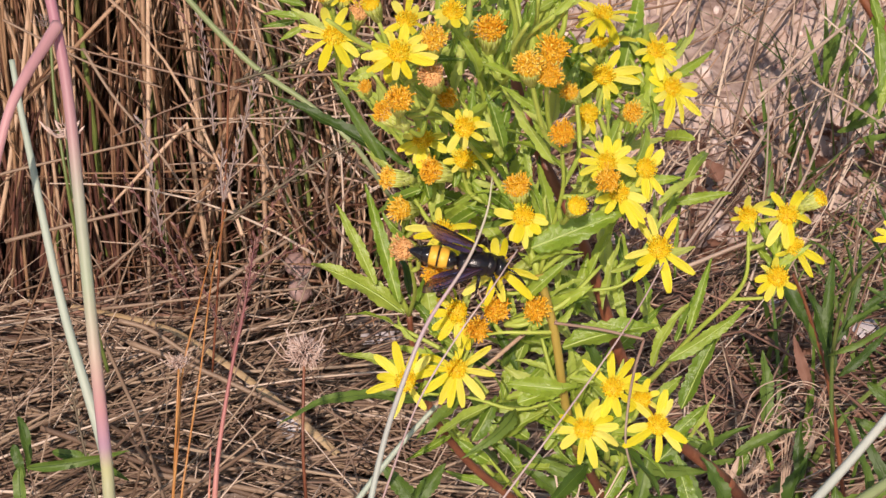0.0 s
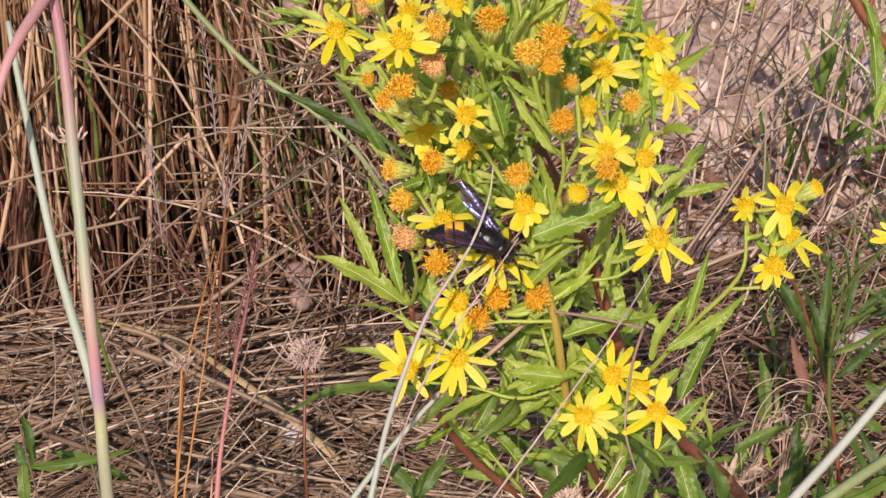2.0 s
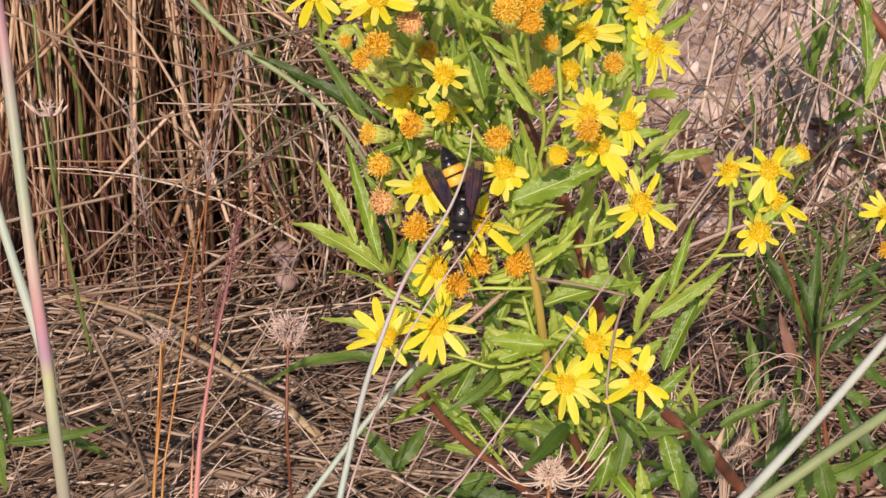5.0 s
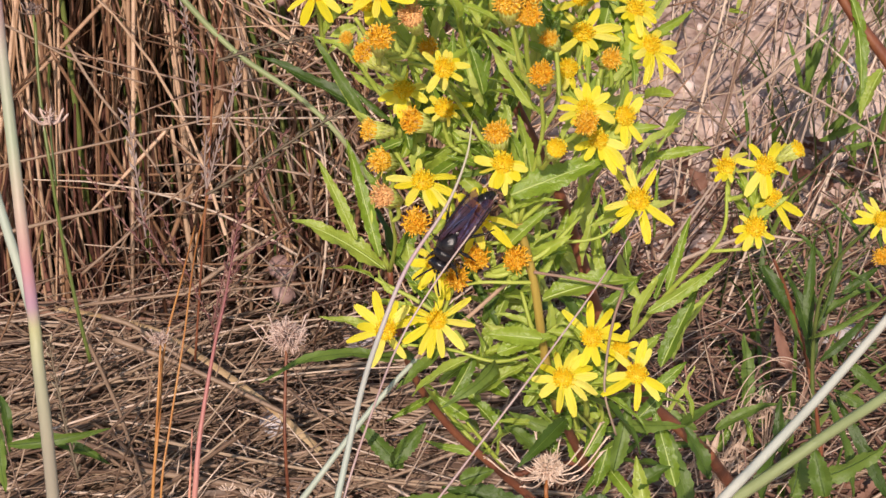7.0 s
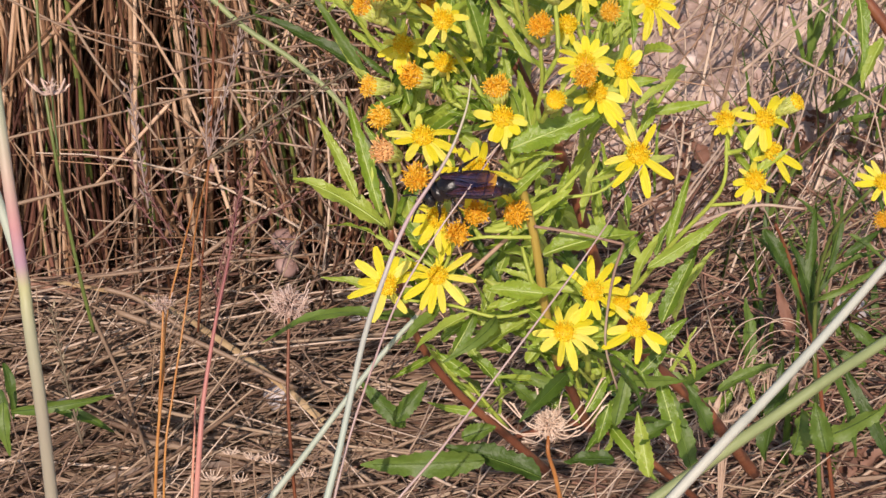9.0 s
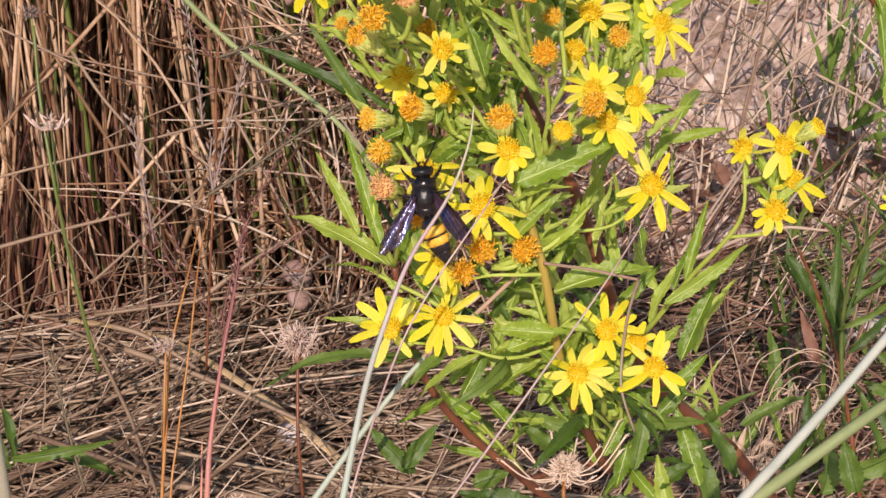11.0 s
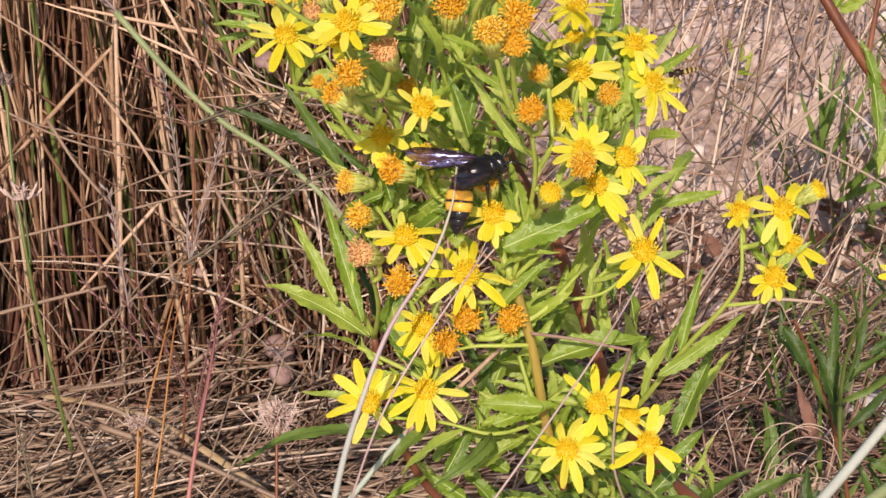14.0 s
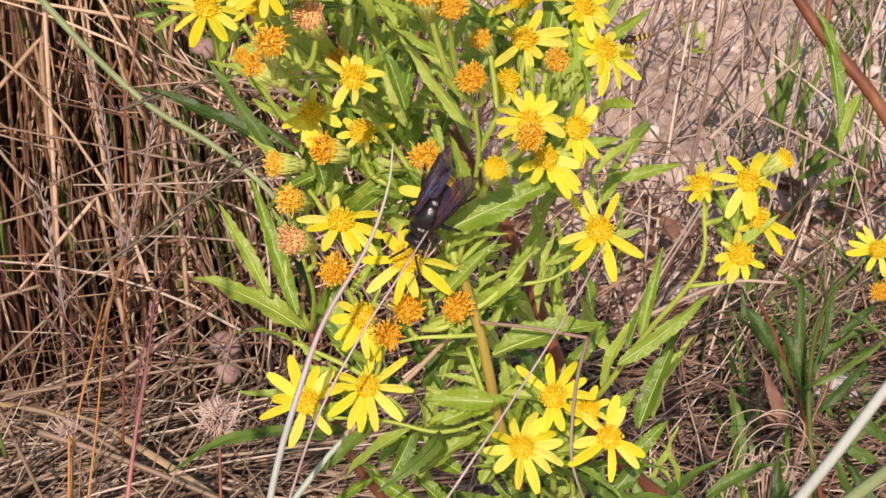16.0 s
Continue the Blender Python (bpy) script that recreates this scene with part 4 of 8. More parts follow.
flower(plant, (0.0007, 0.0013, 0.3183), (0.11, -0.60, 0.79), ((80, 7.0), (-46, 5.0), (162, 5.0), (118, 4.3), (-139, 4.9)), 3.2)
spent(plant, (-0.0178, 0.0128, 0.3079), (-0.95, -0.26, 0.19), 2.9)
spent(plant, (-0.0068, 0.0045, 0.3137), (-0.82, -0.42, 0.39), 3.3)
spent(plant, (-0.0135, -0.0349, 0.3493), (0.06, -0.61, 0.79), 2.9)
spent(plant, (-0.0170, -0.0247, 0.3421), (-0.75, -0.10, 0.65), 3.0)
spent(plant, (-0.0237, 0.0185, 0.3300), (-0.21, -0.52, 0.83), 1.8)
spent(plant, (-0.0066, -0.0266, 0.3515), (-0.22, -0.59, 0.78), 3.0, True)
flower(plant, (-0.0330, 0.0448, 0.3335), (0.01, -0.71, 0.71), ((-23, 10.3), (-69, 9.4), (-120, 8.6), (-159, 10.9), (159, 10.9), (94, 8.3), (48, 7.0)), 3.4)
flower(plant, (-0.0136, -0.0316, 0.3593), (0.02, -0.61, 0.79), ((-130, 7.9), (163, 7.2), (-171, 7.2), (116, 8.3), (-67, 6.2), (49, 6.5), (101, 8.7), (-25, 5.9)), 3.2)
spent(plant, (-0.0063, -0.0276, 0.3606), (0.23, -0.56, 0.80), 3.3)
spent(plant, (0.0068, -0.0032, 0.3533), (0.03, -0.44, 0.90), 3.6)
flower(plant, (-0.0311, 0.0574, 0.3400), (0.03, -0.30, 0.95), ((-48, 4.8), (29, 5.1), (121, 5.7), (-149, 4.8)), 3.2)
spent(plant, (-0.0370, 0.0671, 0.3369), (-0.42, -0.54, 0.73), 2.8)
bud(plant, (-0.0224, 0.0281, 0.3486), (-0.31, -0.35, 0.89), 2.6)
flower(plant, (-0.0018, -0.0200, 0.3644), (0.13, -0.44, 0.89), ((-136, 5.3), (179, 5.4), (133, 4.2), (-87, 4.5)))
stem(plant, ((0.0303, 0.0025, 0.2332), (0.0260, -0.0064, 0.2552), (0.0230, -0.0092, 0.2760), (0.0190, -0.0079, 0.2917)), 0.00122, 0.00108, M_STEM, "stem", "ochre-green stem")
stem(plant, ((0.0190, -0.0079, 0.2917), (0.0140, -0.0000, 0.3027), (0.0096, 0.0107, 0.3149), (0.0060, 0.0096, 0.3302), (0.0032, 0.0039, 0.3452), (0.0011, -0.0021, 0.3555)), 0.00108, 0.00075, M_GREENSTEM, "stem")
stem(plant, ((0.0429, 0.0457, 0.1861), (0.0303, 0.0025, 0.2332)), 0.00140, 0.00125, M_REDSTEM, "stem")
stem(plant, ((0.0833, 0.0821, 0.1693), (0.0579, 0.0564, 0.2069), (0.0455, 0.0480, 0.2341), (0.0376, 0.0493, 0.2586), (0.0307, 0.0481, 0.2782), (0.0206, 0.0574, 0.2962), (0.0151, 0.0652, 0.3114), (0.0100, 0.0690, 0.3300)), 0.00190, 0.00140, M_REDSTEM, "stem", "red-brown stem")
stem(plant, ((0.1071, 0.1237, 0.1190), (0.0833, 0.0821, 0.1693)), 0.00212, 0.00194, M_REDSTEM, "stem")
stem(plant, ((0.0316, 0.0739, 0.1534), (0.0165, 0.0542, 0.1807), (0.0028, 0.0425, 0.2017), (-0.0075, 0.0319, 0.2248), (-0.0125, 0.0222, 0.2497), (-0.0138, 0.0188, 0.2650)), 0.00146, 0.00081, M_REDSTEM, "stem", "red-brown stem")
stem(plant, ((0.0903, 0.1185, 0.1089), (0.0484, 0.0800, 0.1653), (0.0197, 0.0784, 0.1622)), 0.00124, 0.00088, M_REDSTEM, "branch")
stem(plant, ((0.0439, 0.0254, 0.2340), (0.0505, 0.0114, 0.2504), (0.0592, 0.0035, 0.2679), (0.0673, -0.0012, 0.2807), (0.0705, -0.0028, 0.2886), (0.0707, -0.0001, 0.2982)), 0.00078, 0.00042, M_GREENSTEM, "branch")
stem(plant, ((0.0673, -0.0012, 0.2807), (0.0757, -0.0053, 0.2836), (0.0778, -0.0044, 0.2854)), 0.00048, 0.00035, M_GREENSTEM, "branch")
stem(plant, ((0.0190, -0.0079, 0.2917), (0.0280, -0.0074, 0.3014), (0.0374, 0.0128, 0.3079), (0.0433, 0.0261, 0.3118), (0.0483, 0.0360, 0.3158)), 0.00062, 0.00042, M_GREENSTEM, "branch")
stem(plant, ((0.0374, 0.0128, 0.3079), (0.0378, 0.0334, 0.3152), (0.0375, 0.0409, 0.3187)), 0.00049, 0.00035, M_GREENSTEM, "branch")
stem(plant, ((0.0296, -0.0002, 0.2826), (0.0395, -0.0005, 0.2843), (0.0467, 0.0030, 0.2889)), 0.00048, 0.00035, M_GREENSTEM, "branch")
stem(plant, ((0.0140, -0.0000, 0.3027), (0.0054, 0.0056, 0.3048), (-0.0017, 0.0149, 0.3055), (-0.0068, 0.0240, 0.3079)), 0.00055, 0.00035, M_GREENSTEM, "branch")
stem(plant, ((0.0096, 0.0107, 0.3149), (-0.0029, -0.0036, 0.3307), (-0.0106, -0.0171, 0.3372), (-0.0144, -0.0206, 0.3413)), 0.00053, 0.00033, M_GREENSTEM, "branch")
stem(plant, ((0.0060, 0.0096, 0.3302), (0.0115, -0.0171, 0.3482), (0.0149, -0.0302, 0.3554), (0.0160, -0.0308, 0.3608)), 0.00051, 0.00032, M_GREENSTEM, "branch")
stem(plant, ((-0.0138, 0.0188, 0.2650), (-0.0179, 0.0153, 0.2799), (-0.0172, 0.0200, 0.2891), (-0.0157, 0.0220, 0.2930)), 0.00072, 0.00043, M_GREENSTEM, "branch")
stem(plant, ((-0.0138, 0.0188, 0.2650), (-0.0118, 0.0043, 0.2804), (-0.0127, -0.0081, 0.2956)), 0.00064, 0.00042, M_GREENSTEM, "branch")
stem(plant, ((0.0200, -0.0077, 0.2878), (0.0109, -0.0083, 0.2865), (0.0026, -0.0010, 0.2877), (-0.0031, 0.0022, 0.2940)), 0.00055, 0.00035, M_GREENSTEM, "branch")
stem(plant, ((0.0230, -0.0092, 0.2760), (0.0166, -0.0110, 0.2769), (0.0096, -0.0110, 0.2769), (0.0026, -0.0081, 0.2739)), 0.00055, 0.00035, M_GREENSTEM, "branch")
stem(plant, ((0.0260, -0.0064, 0.2552), (0.0141, -0.0095, 0.2536), (0.0026, -0.0082, 0.2562), (-0.0087, -0.0119, 0.2598)), 0.00057, 0.00035, M_GREENSTEM, "branch")
stem(plant, ((0.0303, 0.0025, 0.2332), (0.0371, -0.0134, 0.2460), (0.0417, -0.0151, 0.2536)), 0.00064, 0.00042, M_GREENSTEM, "branch")
stem(plant, ((0.0429, 0.0457, 0.1861), (0.0431, 0.0154, 0.2147), (0.0324, -0.0190, 0.2460)), 0.00059, 0.00037, M_GREENSTEM, "branch")
stem(plant, ((0.0009, 0.0154, 0.3457), (-0.0073, -0.0078, 0.3445), (-0.0128, -0.0178, 0.3467), (-0.0144, -0.0259, 0.3529)), 0.00045, 0.00032, M_GREENSTEM, "branch")
stem(plant, ((-0.0213, 0.0370, 0.3003), (-0.0294, 0.0522, 0.3080), (-0.0332, 0.0666, 0.3142), (-0.0351, 0.0757, 0.3209)), 0.00060, 0.00038, M_GREENSTEM, "branch")
stem(plant, ((-0.0068, 0.0240, 0.3079), (-0.0136, 0.0265, 0.2974), (-0.0213, 0.0370, 0.3003)), 0.00051, 0.00043, M_GREENSTEM, "branch")
FRONT = (((0.0190, -0.0079, 0.2917), (0.0222, -0.0120, 0.3080), (0.0238, -0.0170, 0.3200), (0.0230, -0.0215, 0.3310)),
         ((0.0280, -0.0074, 0.3014), (0.0335, -0.0085, 0.3090), (0.0370, -0.0080, 0.3180), (0.0372, -0.0085, 0.3300)),
         ((0.0140, 0.0000, 0.3027), (0.0075, 0.0020, 0.3140), (0.0035, -0.0070, 0.3240), (0.0012, -0.0190, 0.3320)))
for line in FRONT:
    stem(plant, line, 0.00062, 0.00045, M_GREENSTEM, "branch")
BRANCHES = (((0.0303, 0.0025, 0.2332), (0.0260, -0.0064, 0.2552), (0.0230, -0.0092, 0.2760), (0.0190, -0.0079, 0.2917), (0.0140, -0.0000, 0.3027), (0.0096, 0.0107, 0.3149), (0.0060, 0.0096, 0.3302), (0.0032, 0.0039, 0.3452), (0.0011, -0.0021, 0.3555)), ((0.0833, 0.0821, 0.1693), (0.0579, 0.0564, 0.2069), (0.0455, 0.0480, 0.2341), (0.0376, 0.0493, 0.2586), (0.0307, 0.0481, 0.2782), (0.0206, 0.0574, 0.2962), (0.0151, 0.0652, 0.3114)), ((0.0190, -0.0079, 0.2917), (0.0280, -0.0074, 0.3014), (0.0374, 0.0128, 0.3079), (0.0433, 0.0261, 0.3118), (0.0483, 0.0360, 0.3158)), ((0.0374, 0.0128, 0.3079), (0.0378, 0.0334, 0.3152), (0.0375, 0.0409, 0.3187)), ((0.0296, -0.0002, 0.2826), (0.0395, -0.0005, 0.2843), (0.0467, 0.0030, 0.2889)), ((0.0140, -0.0000, 0.3027), (0.0054, 0.0056, 0.3048), (-0.0017, 0.0149, 0.3055), (-0.0068, 0.0240, 0.3079)), ((0.0096, 0.0107, 0.3149), (-0.0029, -0.0036, 0.3307), (-0.0106, -0.0171, 0.3372), (-0.0144, -0.0206, 0.3413)), ((0.0060, 0.0096, 0.3302), (0.0115, -0.0171, 0.3482), (0.0149, -0.0302, 0.3554), (0.0160, -0.0308, 0.3608)), ((0.0200, -0.0077, 0.2878), (0.0109, -0.0083, 0.2865), (0.0026, -0.0010, 0.2877), (-0.0031, 0.0022, 0.2940)), ((0.0230, -0.0092, 0.2760), (0.0166, -0.0110, 0.2769), (0.0096, -0.0110, 0.2769), (0.0026, -0.0081, 0.2739)), ((0.0009, 0.0154, 0.3457), (-0.0073, -0.0078, 0.3445), (-0.0128, -0.0178, 0.3467), (-0.0144, -0.0259, 0.3529)), ((-0.0213, 0.0370, 0.3003), (-0.0294, 0.0522, 0.3080), (-0.0332, 0.0666, 0.3142), (-0.0351, 0.0757, 0.3209)))
LOWER = (((0.0429, 0.0457, 0.1861), (0.0303, 0.0025, 0.2332)), ((0.1071, 0.1237, 0.1190), (0.0833, 0.0821, 0.1693)), ((0.0316, 0.0739, 0.1534), (0.0165, 0.0542, 0.1807), (0.0028, 0.0425, 0.2017), (-0.0075, 0.0319, 0.2248), (-0.0125, 0.0222, 0.2497), (-0.0138, 0.0188, 0.2650)), ((0.0260, -0.0064, 0.2552), (0.0141, -0.0095, 0.2536), (0.0026, -0.0082, 0.2562), (-0.0087, -0.0119, 0.2598)), ((0.0303, 0.0025, 0.2332), (0.0371, -0.0134, 0.2460), (0.0417, -0.0151, 0.2536)), ((0.0429, 0.0457, 0.1861), (0.0431, 0.0154, 0.2147), (0.0324, -0.0190, 0.2460)))
SIDE = (((0.0439, 0.0254, 0.2340), (0.0505, 0.0114, 0.2504), (0.0592, 0.0035, 0.2679), (0.0673, -0.0012, 0.2807), (0.0705, -0.0028, 0.2886), (0.0707, -0.0001, 0.2982)), ((0.0673, -0.0012, 0.2807), (0.0757, -0.0053, 0.2836), (0.0778, -0.0044, 0.2854)), ((-0.0138, 0.0188, 0.2650), (-0.0179, 0.0153, 0.2799), (-0.0172, 0.0200, 0.2891), (-0.0157, 0.0220, 0.2930)), ((-0.0138, 0.0188, 0.2650), (-0.0118, 0.0043, 0.2804), (-0.0127, -0.0081, 0.2956)))
JOINTS = [p for line in FRONT + BRANCHES + SIDE + LOWER for p in curve(line, 3)]
leaf(plant, (-0.0150, 0.0190, 0.2653), (-0.0389, 0.0257, 0.2783), 0.0074, 0.12, 0, False, None, 1)
leaf(plant, (-0.0225, 0.0181, 0.2745), (-0.0325, 0.0279, 0.2936), 0.0042, 0.08, 30, False, None, 2)
leaf(plant, (-0.0161, 0.0116, 0.2728), (-0.0248, 0.0257, 0.3002), 0.0047, 0.06, -20, False, None, 3)
leaf(plant, (-0.0195, 0.0470, 0.2978), (-0.0505, 0.0549, 0.3132), 0.0050, 0.04, 15, False, None, 4, mat=M_DARKSHADELEAF)
leaf(plant, (-0.0191, 0.0363, 0.2990), (-0.0345, 0.0476, 0.3210), 0.0037, 0.04, 10, False, None, 5, mat=M_DARKSHADELEAF)
leaf(plant, (-0.0213, 0.0447, 0.3152), (-0.0339, 0.0475, 0.3207), 0.0035, 0.10, 0, True, None, 6)
leaf(plant, (0.0167, -0.0157, 0.3029), (0.0391, -0.0116, 0.3107), 0.0083, 0.05, 10, False, None, 7)
leaf(plant, (0.0324, 0.0199, 0.2737), (0.0425, 0.0295, 0.2922), 0.0038, 0.05, -30, True, None, 8)
leaf(plant, (0.0301, 0.0169, 0.2677), (0.0331, 0.0237, 0.2809), 0.0044, 0.05, -30, True, None, 9)
leaf(plant, (0.0255, -0.0041, 0.2686), (0.0495, -0.0011, 0.2743), 0.0082, 0.12, 0, False, None, 10)
leaf(plant, (0.0243, 0.0134, 0.2544), (0.0146, 0.0106, 0.2491), 0.0056, 0.10, 10, False, None, 11)
leaf(plant, (0.0521, -0.0039, 0.2645), (0.0732, 0.0023, 0.2766), 0.0046, 0.10, 10, False, None, 12)
leaf(plant, (0.0572, 0.0217, 0.2552), (0.0642, 0.0286, 0.2686), 0.0036, 0.05, -30, False, None, 13)
leaf(plant, (0.0595, 0.0165, 0.2604), (0.0658, 0.0257, 0.2784), 0.0035, 0.05, -30, False, None, 14)
leaf(plant, (0.0590, 0.0160, 0.2375), (0.0694, 0.0261, 0.2572), 0.0060, 0.05, -30, False, None, 15)
leaf(plant, (0.0573, 0.0320, 0.2687), (0.0588, 0.0418, 0.2877), 0.0020, 0.03, -40, False, None, 16)
leaf(plant, (-0.0128, 0.0253, 0.2339), (-0.0508, 0.0247, 0.2328), 0.0046, 0.30, 0, False, None, 17, mat=M_DARKSHADELEAF)
leaf(plant, (0.0138, -0.0173, 0.2604), (0.0286, -0.0151, 0.2645), 0.0055, 0.10, 0, True, None, 18)
leaf(plant, (0.0250, -0.0174, 0.2645), (0.0110, -0.0168, 0.2657), 0.0061, 0.08, 0, True, None, 19)
leaf(plant, (0.0158, 0.0072, 0.2643), (0.0224, 0.0133, 0.2760), 0.0058, 0.05, 0, False, None, 20)
leaf(plant, (0.0131, 0.0113, 0.2504), (0.0184, 0.0175, 0.2624), 0.0059, 0.05, -10, False, None, 21)
leaf(plant, (0.0340, 0.0107, 0.2491), (0.0288, 0.0148, 0.2571), 0.0044, 0.05, -20, True, None, 22)
leaf(plant, (0.0072, 0.0097, 0.2428), (0.0267, 0.0086, 0.2408), 0.0050, 0.12, 0, False, None, 23)
leaf(plant, (0.0085, -0.0048, 0.2409), (0.0224, -0.0008, 0.2487), 0.0052, 0.10, 0, False, None, 24)
leaf(plant, (0.0027, -0.0048, 0.2409), (0.0092, 0.0005, 0.2513), 0.0049, 0.10, 0, False, None, 25)
leaf(plant, (0.0301, 0.0162, 0.2664), (0.0264, 0.0216, 0.2770), 0.0064, 0.10, -20, False, None, 26)
leaf(plant, (0.0368, 0.0169, 0.2677), (0.0413, 0.0257, 0.2849), 0.0038, 0.05, -40, True, None, 27)
leaf(plant, (0.0492, 0.0207, 0.2641), (0.0470, 0.0282, 0.2788), 0.0044, 0.08, 20, False, None, 28)
leaf(plant, (0.0129, 0.0272, 0.2988), (0.0196, 0.0340, 0.3119), 0.0049, 0.06, -10, True, None, 29)
leaf(plant, (0.0114, 0.0253, 0.3059), (0.0070, 0.0319, 0.3189), 0.0049, 0.06, 10, True, None, 30)
leaf(plant, (0.0174, 0.0306, 0.3053), (0.0225, 0.0380, 0.3198), 0.0043, 0.06, -10, False, None, 31)
leaf(plant, (0.0084, 0.0226, 0.3117), (0.0026, 0.0305, 0.3271), 0.0043, 0.06, 10, True, None, 32)
leaf(plant, (0.0070, 0.0218, 0.2883), (0.0011, 0.0285, 0.3014), 0.0049, 0.06, 10, False, None, 33)
leaf(plant, (0.0026, 0.0318, 0.2903), (-0.0138, 0.0346, 0.2956), 0.0056, 0.10, 10, False, None, 34)
leaf(plant, (0.0114, 0.0186, 0.2865), (0.0026, 0.0220, 0.2930), 0.0049, 0.10, 0, True, None, 35)
leaf(plant, (0.0128, 0.0099, 0.2825), (0.0214, 0.0125, 0.2877), 0.0043, 0.10, 0, True, None, 36)
leaf(plant, (-0.0053, 0.0225, 0.3224), (-0.0132, 0.0264, 0.3301), 0.0048, 0.06, 10, False, None, 37)
leaf(plant, (-0.0092, 0.0196, 0.2730), (-0.0070, 0.0134, 0.2611), 0.0059, 0.05, 10, False, None, 38)
leaf(plant, (-0.0123, 0.0195, 0.2663), (-0.0056, 0.0257, 0.2783), 0.0053, 0.05, -10, False, None, 39)
# Low leaves of the bush: the darker green stands for the shade there.
leaf(plant, (0.0111, 0.0076, 0.1995), (-0.0232, 0.0069, 0.1982), 0.0092, 0.10, 0, False, None, 40, mat=M_DARKSHADELEAF)
leaf(plant, (0.0048, -0.0065, 0.2157), (0.0138, -0.0052, 0.2184), 0.0059, 0.10, 0, False, None, 41, mat=M_DARKSHADELEAF)
leaf(plant, (0.0276, 0.0222, 0.1842), (0.0002, 0.0267, 0.1929), 0.0095, 0.10, 0, False, None, 42, mat=M_DARKSHADELEAF)
leaf(plant, (0.0301, -0.0030, 0.2292), (0.0175, -0.0009, 0.2332), 0.0044, 0.20, 0, False, None, 43, mat=M_DARKSHADELEAF)
leaf(plant, (0.0259, -0.0014, 0.2213), (0.0169, 0.0020, 0.2280), 0.0053, 0.15, 0, False, None, 44, mat=M_DARKSHADELEAF)
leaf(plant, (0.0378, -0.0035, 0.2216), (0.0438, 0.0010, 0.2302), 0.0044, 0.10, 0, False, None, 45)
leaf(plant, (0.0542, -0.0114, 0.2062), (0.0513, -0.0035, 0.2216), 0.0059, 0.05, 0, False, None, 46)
leaf(plant, (0.0444, -0.0137, 0.2235), (0.0489, -0.0050, 0.2405), 0.0052, 0.05, -20, False, None, 47, mat=M_DARKSHADELEAF)
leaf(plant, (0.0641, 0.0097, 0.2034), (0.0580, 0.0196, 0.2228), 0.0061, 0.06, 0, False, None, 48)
leaf(plant, (0.0712, 0.0222, 0.1841), (0.0633, 0.0348, 0.2085), 0.0070, 0.05, 20, False, None, 49, mat=M_DARKSHADELEAF)
leaf(plant, (0.0452, -0.0093, 0.2103), (0.0317, -0.0093, 0.2103), 0.0059, 0.10, 0, False, None, 50, mat=M_DARKSHADELEAF)
leaf(plant, (0.0512, -0.0073, 0.2142), (0.0602, -0.0045, 0.2195), 0.0059, 0.10, 0, False, None, 51, mat=M_DARKSHADELEAF)
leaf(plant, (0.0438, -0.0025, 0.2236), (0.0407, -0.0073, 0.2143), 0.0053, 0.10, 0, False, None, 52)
leaf(plant, (-0.0138, 0.0126, 0.2092), (-0.0044, 0.0176, 0.2189), 0.0061, 0.10, 0, False, None, 53, mat=M_DARKSHADELEAF)
leaf(plant, (-0.0109, 0.0204, 0.2025), (-0.0236, 0.0262, 0.2139), 0.0062, 0.10, 0, False, None, 54, mat=M_DARKSHADELEAF)
leaf(plant, (0.0788, 0.0443, 0.1834), (0.0714, 0.0520, 0.1983), 0.0066, 0.10, 0, False, None, 55, mat=M_DARKSHADELEAF)
leaf(plant, (0.0178, 0.0081, 0.2333), (0.0080, 0.0109, 0.2386), 0.0051, 0.12, 0, False, None, 56)
leaf(plant, (0.0223, 0.0068, 0.2306), (0.0306, 0.0109, 0.2387), 0.0051, 0.12, 0, True, None, 57)
leaf(plant, (0.0148, 0.0040, 0.2253), (0.0072, 0.0081, 0.2333), 0.0051, 0.12, 0, False, None, 58)
leaf(plant, (0.0223, 0.0109, 0.2386), (0.0133, 0.0123, 0.2413), 0.0045, 0.12, 0, True, None, 59)
leaf(plant, (0.0344, 0.0040, 0.2253), (0.0268, 0.0081, 0.2333), 0.0054, 0.12, 0, False, None, 60)
leaf(plant, (0.0118, 0.0095, 0.2360), (0.0208, 0.0137, 0.2440), 0.0051, 0.12, 0, True, None, 61)
leaf(plant, (0.0072, 0.0054, 0.2279), (-0.0018, 0.0081, 0.2333), 0.0045, 0.12, 0, False, None, 62)
leaf(plant, (0.0313, 0.0013, 0.2199), (0.0223, 0.0033, 0.2239), 0.0051, 0.12, 0, False, None, 63)
leaf(plant, (0.0524, 0.0054, 0.2280), (0.0600, 0.0089, 0.2347), 0.0051, 0.12, 0, False, None, 64)
leaf(plant, (0.0419, 0.0054, 0.2280), (0.0359, 0.0088, 0.2346), 0.0045, 0.12, 0, True, None, 65)
leaf(plant, (0.0148, 0.0178, 0.2520), (0.0102, 0.0123, 0.2413), 0.0051, 0.12, 0, False, None, 66)
leaf(plant, (0.0178, 0.0150, 0.2467), (0.0095, 0.0178, 0.2520), 0.0045, 0.12, 0, False, None, 67)
leaf(plant, (0.0329, 0.0178, 0.2521), (0.0404, 0.0151, 0.2467), 0.0051, 0.12, 0, False, None, 68)
leaf(plant, (0.0344, 0.0123, 0.2413), (0.0268, 0.0157, 0.2480), 0.0051, 0.12, 0, True, None, 69)
leaf(plant, (0.0510, 0.0123, 0.2413), (0.0585, 0.0158, 0.2481), 0.0045, 0.12, 0, False, None, 70)
